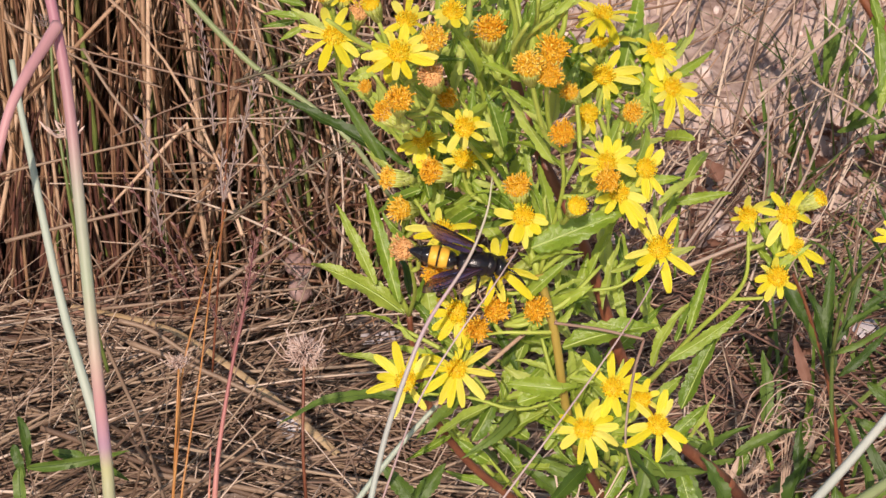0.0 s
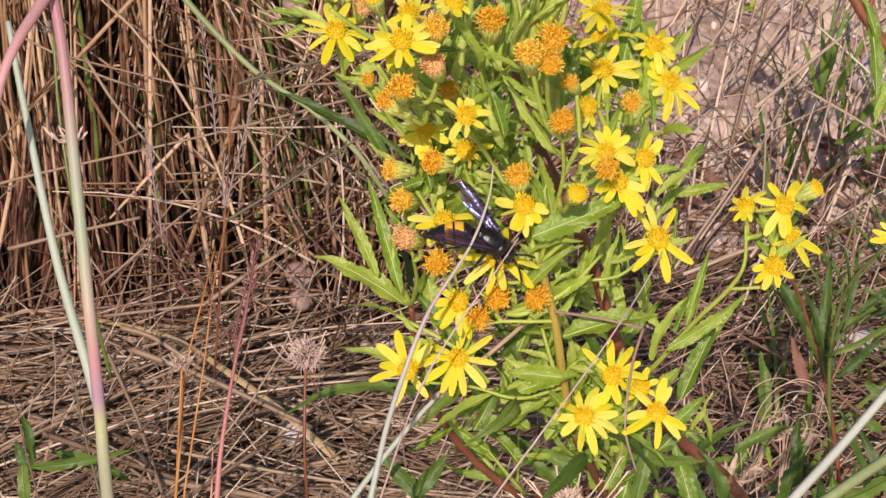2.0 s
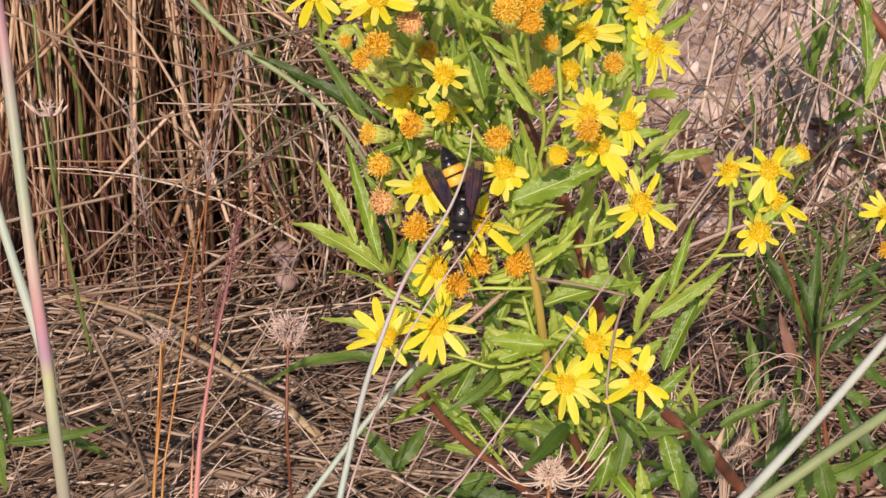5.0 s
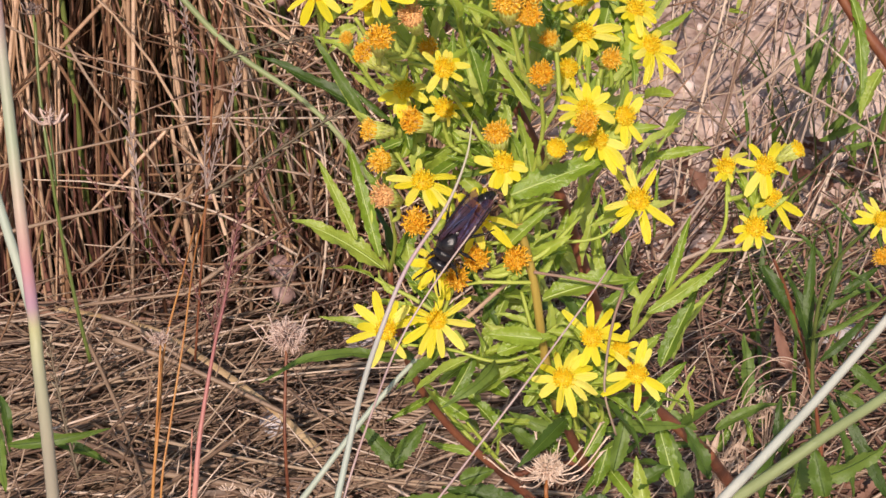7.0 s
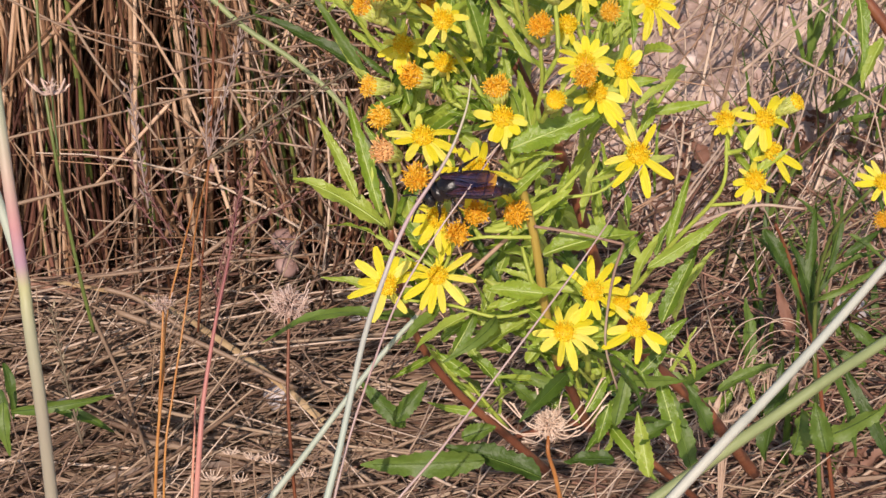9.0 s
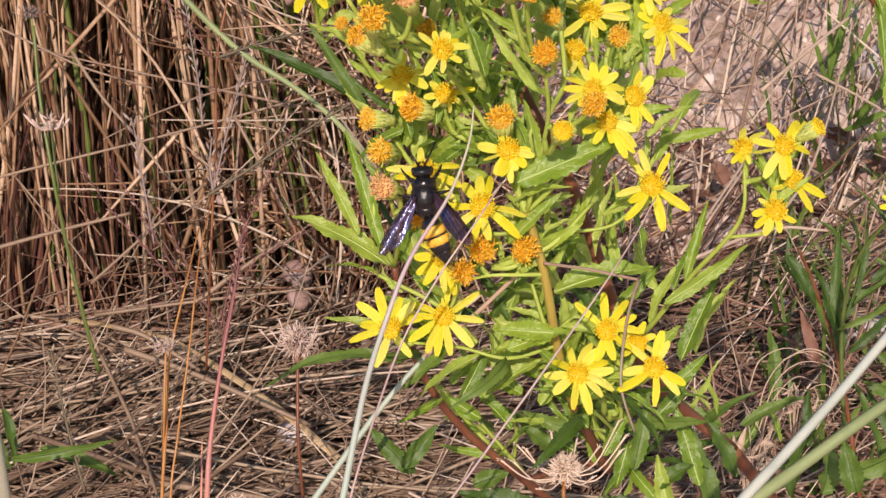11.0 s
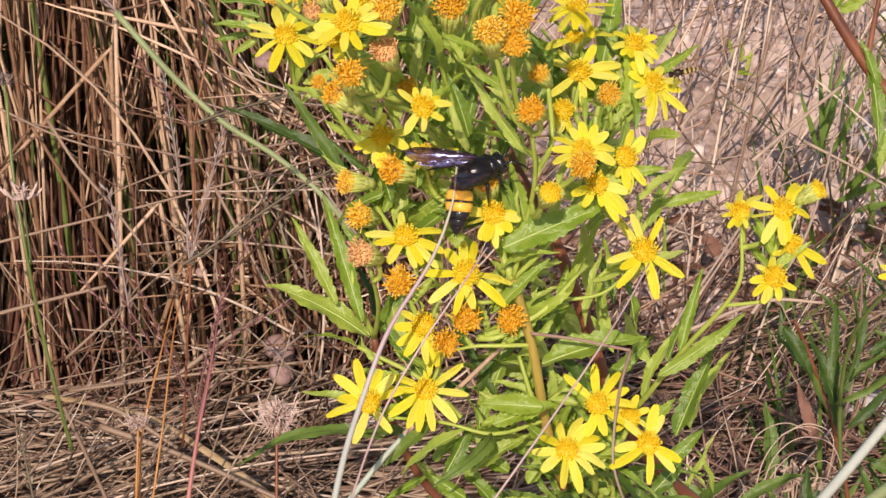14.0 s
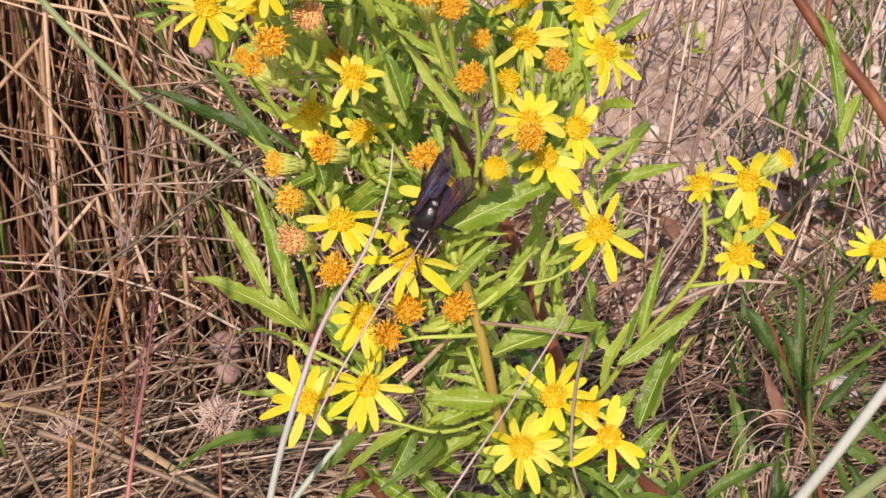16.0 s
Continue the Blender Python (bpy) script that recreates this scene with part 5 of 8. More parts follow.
leaf(plant, (0.0555, 0.0082, 0.2333), (0.0653, 0.0123, 0.2414), 0.0045, 0.12, 0, False, None, 71)
leaf(plant, (0.0178, 0.0233, 0.2628), (0.0133, 0.0178, 0.2520), 0.0051, 0.12, 0, False, None, 72)
leaf(plant, (-0.0003, 0.0095, 0.2360), (0.0072, 0.0123, 0.2413), 0.0045, 0.12, 0, False, None, 73)
leaf(plant, (-0.0374, 0.0808, 0.3199), (-0.0473, 0.0843, 0.3266), 0.0044, 0.10, 0, True, None, 74)
leaf(plant, (-0.0445, 0.0829, 0.3240), (-0.0553, 0.0837, 0.3256), 0.0031, 0.10, 0, False, None, 75)
leaf(plant, (-0.0471, 0.0919, 0.3197), (-0.0562, 0.0913, 0.3184), 0.0025, 0.10, 0, False, None, 76)
leaf(plant, (-0.0425, 0.0953, 0.3262), (-0.0549, 0.0961, 0.3279), 0.0032, 0.10, 0, False, None, 77)
leaf(plant, (-0.0440, 0.0939, 0.3236), (-0.0528, 0.0949, 0.3254), 0.0025, 0.10, 0, False, None, 78)
leaf(plant, (-0.0449, 0.0912, 0.3183), (-0.0516, 0.0894, 0.3148), 0.0025, 0.10, 0, False, None, 79)
leaf(plant, (-0.0267, 0.0510, 0.3275), (-0.0349, 0.0499, 0.3254), 0.0044, 0.10, 0, True, None, 80)
leaf(plant, (-0.0228, 0.0484, 0.3226), (-0.0297, 0.0473, 0.3204), 0.0044, 0.10, 0, True, None, 81)
leaf(plant, (-0.0022, 0.0207, 0.3298), (0.0033, 0.0270, 0.3421), 0.0044, 0.05, 0, True, None, 82)
leaf(plant, (0.0040, 0.0236, 0.3246), (0.0136, 0.0329, 0.3427), 0.0048, 0.05, -10, True, None, 83)
leaf(plant, (0.0006, 0.0187, 0.3369), (-0.0015, 0.0245, 0.3483), 0.0041, 0.05, 0, False, None, 84)
leaf(plant, (0.0118, 0.0259, 0.3289), (0.0110, 0.0318, 0.3404), 0.0034, 0.05, 0, True, None, 85)
leaf(plant, (0.0263, 0.0358, 0.3154), (0.0307, 0.0424, 0.3283), 0.0049, 0.05, 0, False, None, 86)
leaf(plant, (0.0047, 0.0375, 0.3013), (-0.0087, 0.0377, 0.3017), 0.0053, 0.10, 0, True, None, 87)
leaf(plant, (0.0099, 0.0224, 0.3070), (0.0156, 0.0295, 0.3207), 0.0054, 0.05, 0, True, None, 88)
leaf(plant, (0.0154, 0.0223, 0.3219), (0.0248, 0.0286, 0.3343), 0.0048, 0.05, 0, True, None, 89)


OPEN = Vector((0.0, -0.88, 0.47)).normalized()
BARE = [p for p in curve(BRANCHES[1], 6) if p.z > 0.215]  # the bare red-brown stem


def shades(base, tip, clear=0.0066):
    """Whether a leaf would stand on the open, sunny side of a flower head."""
    for at, face, r in HEADS:
        for t in (0.25, 0.6, 1.0):
            off = base.lerp(tip, t) - at
            for way in (OPEN, sun_way):
                far = off.dot(way)
                if 0.0015 < far < 0.09 and (off - way * far).length < clear:
                    return True
    for at in BARE:
        for t in (0.3, 0.6, 0.9):
            off = base.lerp(tip, t) - at
            far = off.dot(OPEN)
            if 0.0 < far < 0.09 and (off - OPEN * far).length < 0.0036:
                return True
    return False


def pedicels(joints):
    """A green stalk from each head down to the nearest joint of the branches, with small leaves along it."""
    rng = random.Random(77)
    for at, face, r in list(HEADS):
        best = min(joints, key=lambda j: (Vector(j) - at).length + (0.03 if j[2] > at.z - 0.006 else 0) + 1.2 * max(0.0, math.hypot(j[0] - at.x, j[1] - at.y) - 0.6 * (at.z - j[2])))
        start = at - face * (r * 1.7)
        end = Vector(best)
        long_ = (start - end).length
        mid = start.lerp(end, 0.4) - face * min(0.006, long_ * 0.22) - Vector((0, 0, 0.001 + 0.06 * long_))
        part("pedicel", stalk_soup((start, mid, end), 0.00055, 0.00072, 6), M_GREENSTEM, plant)
        line = curve((start, mid, end), 6)
        for k in range(int(long_ / 0.0036)):
            p = line[rng.randrange(2, len(line) - 1)]
            up = (line[0] - line[-1]).normalized()
            d = (up * rng.uniform(0.5, 1.1) + Vector((rng.gauss(0, 0.7), rng.uniform(-0.35, 0.7), rng.uniform(-0.1, 0.4)))).normalized()
            l = rng.uniform(0.006, 0.013)
            if not shades(p, p + d * l):
                leaf(plant, p, p + d * l, l * rng.uniform(0.2, 0.3), rng.uniform(0, 0.25), rng.uniform(-40, 40), rng.random() < 0.6, None, 9000 + len(plant.children))


pedicels(JOINTS)


def fill_leaves(lines, seed, count, size=(0.014, 0.034), pale=0.5, back=0.0, over=-1.0, round_=False, dark=0.0):
    """Leaves along the branches, standing out all round; dark is the share coloured as if in shade."""
    rng = random.Random(seed)
    for k in range(count):
        line = lines[rng.randrange(len(lines))]
        c = curve(line, 6)
        j = rng.randrange(1, len(c) - 1)
        p, way = c[j], (c[j + 1] - c[j - 1]).normalized()
        if p.z < over:
            continue
        if way.z < 0:
            way = -way
        a = rng.uniform(0, 6.28)
        out = Matrix.Rotation(a, 3, way) @ way.orthogonal().normalized()
        if not round_:
            out.y = abs(out.y)
        d = (out * rng.uniform(0.6, 1.0) + way * rng.uniform(0.25, 0.9)).normalized()
        l = rng.uniform(*size)
        p = p + Vector((rng.gauss(0, 0.006), back * rng.uniform(0.5, 1.2), 0))
        if shades(p, p + d * l):
            continue
        leaf(plant, p, p + d * l, l * rng.uniform(0.16, 0.24), rng.uniform(0.0, 0.3), rng.uniform(-40, 40), rng.random() < pale, None, seed * 1000 + k, mat=M_DARKSHADELEAF if rng.random() < dark else None)


def twigs(lines, seed, count, over):
    """Slender upright side shoots, each with a few narrow leaves."""
    rng = random.Random(seed)
    for k in range(count):
        c = curve(lines[rng.randrange(len(lines))], 6)
        j = rng.randrange(1, len(c) - 1)
        p, way = c[j], (c[j + 1] - c[j - 1]).normalized()
        if way.z < 0:
            way = -way
        if p.z < over:
            continue
        p = p + Vector((0, 0.004, 0))
        d = (way + Vector((rng.gauss(0, 0.25), rng.uniform(0.3, 0.8), rng.uniform(0.0, 0.3)))).normalized()
        l = rng.uniform(0.014, 0.03)
        q = p + d * l + Vector((0, 0, 0.12 * l))
        mid = p.lerp(q, 0.5) + Vector((rng.gauss(0, 0.002), rng.gauss(0, 0.002), -0.001))
        if shades(p, q, 0.004):
            continue
        stem(plant, (p, mid, q), 0.0009, 0.0005, M_GREENSTEM, "branch", sides=5)
        for h in (0.25, 0.5, 0.75, 1.0):
            e = p.lerp(q, h)
            out = (d + Vector((rng.gauss(0, 0.6), rng.gauss(0, 0.4), rng.gauss(0, 0.3)))).normalized()
            ll = rng.uniform(0.008, 0.017)
            if shades(e, e + out * ll):
                continue
            leaf(plant, e, e + out * ll, ll * rng.uniform(0.18, 0.28), rng.uniform(0, 0.25), rng.uniform(-50, 50), rng.random() < 0.75, None, seed * 500 + k * 4 + int(h * 4))


twigs(BRANCHES[:-1], 12, 30, 0.2)
twigs(BRANCHES[:1] + BRANCHES[6:8] + BRANCHES[10:11], 15, 34, 0.3)
fill_leaves(BRANCHES[:-1], 1, 50, (0.008, 0.016), 0.7, 0.012)
fill_leaves(BRANCHES[:4], 8, 46, (0.012, 0.024), 0.95, 0.012, 0.17)
fill_leaves(BRANCHES[:4], 4, 46, (0.016, 0.03), 0.7, 0.04)
fill_leaves(BRANCHES[:1], 6, 14, (0.02, 0.036), 0.2, 0.07)
# About half of the lower leaves get shade as a darker colour.
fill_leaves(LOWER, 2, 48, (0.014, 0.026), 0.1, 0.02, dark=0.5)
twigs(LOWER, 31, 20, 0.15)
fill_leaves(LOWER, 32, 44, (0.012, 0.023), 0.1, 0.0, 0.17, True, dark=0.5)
fill_leaves(FRONT, 21, 40, (0.013, 0.024), 0.6, 0.008)
fill_leaves(FRONT, 22, 60, (0.009, 0.018), 0.45, 0.0, -1.0, True)
fill_leaves(BRANCHES[6:8] + BRANCHES[10:11], 24, 50, (0.011, 0.022), 0.8, 0.004, 0.325, True)
fill_leaves(BRANCHES[:1] + BRANCHES[5:8], 23, 60, (0.01, 0.02), 0.15, 0.0, 0.28, True, dark=0.2)

# ---- other plants, stalks and dry heads ----


def stalk(name, label, category, pts, r0, r1, mat, group="", sides=6, knots=0):
    """A single stalk, one thing."""
    return tagged(part(name, stalk_soup(pts, r0, r1, sides, 6, knots), mat), label, category, group)


def spike(s, pts, r, seed, gap=0.0022, long_=0.0034, wide=0.0007):
    """A grass spike: seeds laid in two rows along a thin axis."""
    rng = random.Random(seed)
    line = curve(pts, 8)
    s.sweep(line, [r * (1 - 0.5 * k / (len(line) - 1)) for k in range(len(line))], 5)
    run, want, flip = 0.0, gap, 1
    for a, b in zip(line, line[1:]):
        d = (b - a).length
        way = (b - a).normalized()
        side = way.cross(Vector((0.2, -0.8, 0.5))).normalized()
        while want < run + d:
            p = a + way * (want - run)
            q = (way + side * (0.35 * flip) + Vector((rng.gauss(0, 0.1), rng.gauss(0, 0.1), rng.gauss(0, 0.1)))).normalized()
            p = p + side * (r * flip)
            s.sweep([p, p + q * long_ * 0.5, p + q * long_], [wide * 0.4, wide, wide * 0.15], 4)
            want += gap * rng.uniform(0.7, 1.3)
            flip = -flip
        run += d


def dry_umbel(name, label, at, radius, mat, seed, rays, stem_pts, stem_r, stem_mat, claw=True, fuzz=160, reach=1.0, tuft=1.0):
    """A dried flower head: curled rays round a tuft of bristly seeds, on its stalk."""
    rng = random.Random(seed)
    ob = thing(name, label, "dry seed head")
    c = Vector(at)
    s = Soup()
    for k in range(fuzz):
        d = Vector((rng.gauss(0, 1), rng.gauss(0, 1), rng.gauss(0.25, 0.8))).normalized()
        p = c + d * radius * tuft * rng.uniform(0.05, 0.5)
        e = c + d * radius * tuft * rng.uniform(0.45, 0.85) + Vector((rng.gauss(0, 1), rng.gauss(0, 1), rng.gauss(0, 1))) * radius * 0.08
        s.sweep([p, p.lerp(e, 0.5) + Vector((rng.gauss(0, 1), rng.gauss(0, 1), rng.gauss(0, 1))) * radius * 0.06, e], [radius * 0.03, radius * 0.022, radius * 0.008], 4)
    part("seed_tuft", s, mat, ob)
    for k in range(rays):
        a = 2 * math.pi * k / rays + rng.uniform(-0.2, 0.2)
        h = Vector((math.cos(a), math.sin(a) * 0.8, 0.0))
        l = radius * reach * rng.uniform(0.7, 1.3)
        rise = rng.uniform(0.1, 0.8) * (1 if reach < 1.2 else 1.25)
        r = Soup()
        line = curve((c - Vector((0, 0, radius * 0.3)), c + h * l * 0.55 + Vector((0, 0, l * 0.1 * rise - radius * 0.25)), c + h * l + Vector((0, 0, l * rise * 0.8))), 4)
        r.sweep(line, [radius * (0.026 if claw else 0.07)] * (len(line) - 1) + [radius * (0.04 if claw else 0.012)], 5)
        for j in range(3 if claw else 0):
            d = (h * 0.5 + Vector((rng.gauss(0, 0.7), rng.gauss(0, 0.7), rng.uniform(0, 1)))).normalized()
            r.sweep([line[-1], line[-1] + d * radius * 0.12], [radius * 0.02, radius * 0.012], 4)
        part("ray", r, mat, ob)
    part("stalk", stalk_soup((*stem_pts, c - Vector((0, 0, radius * 0.3))), stem_r, stem_r * 0.8), stem_mat, ob)
    return ob


def snail(at, rx, rz, seed, label, mat, group):
    """A round coiled shell: a tube wound inwards and up."""
    rng = random.Random(seed)
    s, pts, radii = Soup(), [], []
    turn = Euler((rng.uniform(-0.6, 0.6), rng.uniform(-0.8, 0.8), rng.uniform(0, 6))).to_matrix()
    for k in range(44):
        a, t = k * 0.4, k / 43
        r = rx * 0.55 * (1 - t) ** 1.1
        pts.append(Vector(at) + turn @ Vector((r * math.cos(a), r * math.sin(a), rz * (0.75 * t - 0.25))))
        radii.append(rx * (0.5 * (1 - t) + 0.06))
    s.sweep(pts, radii, 12)
    tagged(part("snail_shell", s, mat), label, "snail", group)


def stone(at, rx, rz, seed, label, mat, group):
    rng = random.Random(seed)
    s = Soup()
    x, y, z = at
    s.ball((x, y, z), rx, rx * 0.8, rz, Euler((rng.uniform(-0.3, 0.3), rng.uniform(-0.3, 0.3), rng.uniform(0, 6))).to_matrix(), 9, 14, 0.08, rng)
    low = height(x, y) + rz * 0.3
    if z > low + 0.02:
        s.ball((x, y, (z + low) / 2), rx * 0.9, rx * 0.7, (z - low) / 2 + rz * 0.6, None, 8, 12, 0.06, rng)
    tagged(part("stone", s, mat), label, "stone", group)


NEAR = thing("tall_grass", "tall pale green and dusky pink grass stalk, swaying close by", "grass")
part("stalk", stalk_soup(((-0.0591, -0.2041, 0.2034), (-0.0593, -0.1827, 0.2669), (-0.0564, -0.1814, 0.3130), (-0.0555, -0.1809, 0.3358), (-0.0558, -0.1791, 0.3470), (-0.0561, -0.1776, 0.3520), (-0.0563, -0.1762, 0.3560), (-0.0568, -0.1740, 0.3710), (-0.0578, -0.1695, 0.3798), (-0.0587, -0.1654, 0.3879), (-0.0596, -0.1612, 0.3960), (-0.0604, -0.1575, 0.4033), (-0.0617, -0.1529, 0.4121), (-0.0640, -0.1476, 0.4224)), 0.00108, 0.00084, 8, 6), M_BANDED, NEAR)
part("blade", stalk_soup(((-0.0561, -0.1762, 0.3559), (-0.0584, -0.1718, 0.3622), (-0.0614, -0.1667, 0.3700), (-0.0636, -0.1630, 0.3772), (-0.0659, -0.1582, 0.3866), (-0.0679, -0.1536, 0.3956), (-0.0696, -0.1498, 0.4028), (-0.0710, -0.1462, 0.4099)), 0.00088, 0.00045, 8, 6), M_PALEGREEN, NEAR)
part("spike", stalk_soup(((-0.0623, -0.1513, 0.4175), (-0.0637, -0.1556, 0.4157), (-0.0658, -0.1615, 0.4129), (-0.0678, -0.1660, 0.4086), (-0.0701, -0.1705, 0.3998)), 0.00099, 0.00062, 8, 6), M_DUSKPINK, NEAR)

stalk("grass_stalk", "slender pale grass stalk arching before the bush", "grass", ((-0.0283, -0.0754, 0.2348), (-0.0236, -0.0673, 0.2505), (-0.0183, -0.0517, 0.2699), (-0.0133, -0.0402, 0.2815), (-0.0078, -0.0342, 0.2932), (0.0012, -0.0278, 0.3055), (0.0058, -0.0227, 0.3155), (0.0072, -0.0187, 0.3231)), 0.0009, 0.00018, M_STRAWBAND, "straws before the bush", knots=0)
stalk("grass_stalk", "slender mauve grass stalk before the bush", "grass", ((-0.0257, -0.0743, 0.2371), (-0.0219, -0.0624, 0.2492), (-0.0164, -0.0547, 0.2642), (-0.0100, -0.0426, 0.2768), (-0.0014, -0.0360, 0.2897), (0.0071, -0.0305, 0.3002), (0.0132, -0.0220, 0.3058)), 0.00031, 0.00018, M_MAUVE, "straws before the bush", knots=0)
stalk("dry_straw", "bent dry straw with a kink across the bush", "straw", ((-0.0068, -0.0032, 0.2507), (0.0012, -0.0010, 0.2571), (0.0070, -0.0007, 0.2619), (0.0189, -0.0048, 0.2758), (0.0233, -0.0098, 0.2793)), 0.00069, 0.00048, M_KINK, "straws before the bush", knots=0)
stalk("tall_grass", "pale blue-green grass stem leaning into the bush", "grass", ((-0.0580, -0.0349, 0.1933), (-0.0451, -0.0267, 0.2094), (-0.0342, -0.0204, 0.2216), (-0.0205, -0.0121, 0.2376), (-0.0119, -0.0066, 0.2461), (-0.0054, -0.0026, 0.2517)), 0.00097, 0.00062, M_PALEGREEN, "straws before the bush", knots=0)
stalk("dry_straw", "pinkish bent straw lying across a leaf", "straw", ((0.0227, -0.0134, 0.2810), (0.0334, -0.0106, 0.2777), (0.0427, -0.0098, 0.2749), (0.0452, -0.0100, 0.2744)), 0.00040, 0.00040, M_PINKSTRAW, "straws before the bush", knots=0)
stalk("dry_straw", "pinkish straw hanging from its kink", "straw", ((0.0452, -0.0100, 0.2744), (0.0423, -0.0172, 0.2692), (0.0403, -0.0252, 0.2625), (0.0400, -0.0290, 0.2551), (0.0432, -0.0283, 0.2434)), 0.00040, 0.00027, M_PINKSTRAW, "straws before the bush", knots=0)
stalk("grass_stalk", "long thin mauve stalk before the bush", "grass", ((-0.0103, -0.0725, 0.2405), (-0.0001, -0.0629, 0.2483), (0.0117, -0.0516, 0.2593), (0.0238, -0.0400, 0.2708), (0.0349, -0.0289, 0.2816), (0.0434, -0.0188, 0.2901), (0.0490, -0.0102, 0.2959)), 0.00031, 0.00018, M_MAUVE, "straws before the bush", knots=0)
stalk("tall_grass", "stout grey-green grass stem close to the camera", "grass", ((-0.0064, -0.1557, 0.2318), (0.0510, -0.1199, 0.2796), (0.0633, -0.1101, 0.2875), (0.0758, -0.1002, 0.2959), (0.0881, -0.0900, 0.3048), (0.1007, -0.0794, 0.3145), (0.1145, -0.0715, 0.3298)), 0.00112, 0.00084, M_PALESTALK, "near grass stems", knots=0)
stalk("tall_grass", "green grass stem close to the camera", "grass", ((-0.0285, -0.1453, 0.2301), (0.0317, -0.1236, 0.2657), (0.0561, -0.1143, 0.2795), (0.0677, -0.1082, 0.2846), (0.0792, -0.1030, 0.2905), (0.0927, -0.0949, 0.2952), (0.1099, -0.0851, 0.3033)), 0.00145, 0.00101, M_PALEOLIVE, "near grass stems", knots=0)
stalk("rose_stalk", "rose-pink dry stalk with a purple tip", "grass", ((-0.0980, 0.1498, 0.0388), (-0.0913, 0.1603, 0.1029), (-0.0893, 0.1707, 0.1232), (-0.0846, 0.1841, 0.1490), (-0.0801, 0.1936, 0.1676), (-0.0760, 0.2050, 0.1898)), 0.00135, 0.00024, M_ROSEBAND, "stalks among the straw", knots=0)
stalk("rose_stalk", "thin rose-pink blade beside a stalk", "grass", ((-0.0987, 0.1547, 0.0482), (-0.0934, 0.1593, 0.1010), (-0.0924, 0.1707, 0.1232)), 0.0007, 0.00025, M_ROSE, "stalks among the straw", knots=0)
stalk("orange_stalk", "upright orange-brown dry stalk", "grass", ((-0.1053, 0.1177, 0.0638), (-0.1008, 0.1258, 0.1232), (-0.0978, 0.1340, 0.1502), (-0.0963, 0.1447, 0.1709), (-0.0913, 0.1599, 0.1895), (-0.0877, 0.1779, 0.2027)), 0.0007, 0.00026, M_ORANGE, "stalks among the straw", knots=0)
stalk("orange_stalk", "upright orange-brown dry stalk", "grass", ((-0.1016, 0.1177, 0.0638), (-0.0979, 0.1258, 0.1232), (-0.0950, 0.1365, 0.1441), (-0.0902, 0.1509, 0.1720), (-0.0877, 0.1733, 0.1938), (-0.0848, 0.2026, 0.2069)), 0.0005, 0.00026, M_ORANGE, "stalks among the straw", knots=0)
stalk("red_stalk", "thin red stalk among the rushes", "grass", ((-0.1046, 0.2693, 0.0961), (-0.0987, 0.2752, 0.1513), (-0.0948, 0.2830, 0.1883), (-0.0923, 0.2893, 0.2225), (-0.0885, 0.2987, 0.2407), (-0.0852, 0.3060, 0.2548)), 0.00051, 0.00045, M_REDSTEM, "stalks among the straw", knots=0)
stalk("green_stalk", "long grey-green stem leaning across the rushes", "grass", ((-0.1215, 0.3101, 0.2629), (-0.1033, 0.3002, 0.2437), (-0.0828, 0.2909, 0.2255), (-0.0601, 0.2836, 0.2114), (-0.0419, 0.2759, 0.1963), (-0.0291, 0.2848, 0.1700)), 0.00145, 0.00101, M_PALEOLIVE, "stalks among the straw", knots=0)
stalk("green_stalk", "yellow-green spotted stem with a star-shaped dry head", "grass", ((-0.1486, 0.2693, 0.0961), (-0.1515, 0.2691, 0.1177), (-0.1567, 0.2752, 0.1513), (-0.1599, 0.2798, 0.1822), (-0.1642, 0.2934, 0.2087), (-0.1661, 0.3061, 0.2333)), 0.00091, 0.00068, M_GREENREED, "stalks among the straw", knots=0)
stalk("dry_straw", "single bleached straw lying across the rushes", "straw", ((-0.2211, 0.3973, 0.1265), (-0.1997, 0.3998, 0.1313), (-0.1221, 0.4078, 0.1468), (-0.0445, 0.4167, 0.1640)), 0.00080, 0.00058, M_STRAW, "crossing straws", knots=0)
stalk("dry_straw", "single bleached straw lying across the rushes", "straw", ((-0.1785, 0.4250, 0.1802), (-0.1650, 0.4152, 0.1611), (-0.1475, 0.4053, 0.1421), (-0.1300, 0.3943, 0.1206)), 0.00089, 0.00066, M_STRAW, "crossing straws", knots=0)
stalk("dry_straw", "single bleached straw lying across the rushes", "straw", ((-0.1713, 0.3753, 0.0837), (-0.1433, 0.3864, 0.1051), (-0.1180, 0.3958, 0.1235)), 0.00080, 0.00058, M_STRAW, "crossing straws", knots=0)
stalk("dry_straw", "single bleached straw lying across the rushes", "straw", ((-0.2050, 0.3980, 0.1277), (-0.1835, 0.3857, 0.1039), (-0.1700, 0.3772, 0.0873)), 0.00050, 0.00036, M_STRAW, "crossing straws", knots=0)
stalk("dry_straw", "single bleached straw lying across the rushes", "straw", ((-0.1034, 0.4103, 0.1516), (-0.0926, 0.4005, 0.1326), (-0.0773, 0.3864, 0.1052)), 0.00089, 0.00066, M_STRAW, "crossing straws", knots=0)
stalk("dry_straw", "single bleached straw lying across the rushes", "straw", ((-0.2156, 0.3832, 0.0992), (-0.1835, 0.3869, 0.1063), (-0.1527, 0.3900, 0.1123)), 0.00109, 0.00080, M_STRAW, "crossing straws", knots=0)
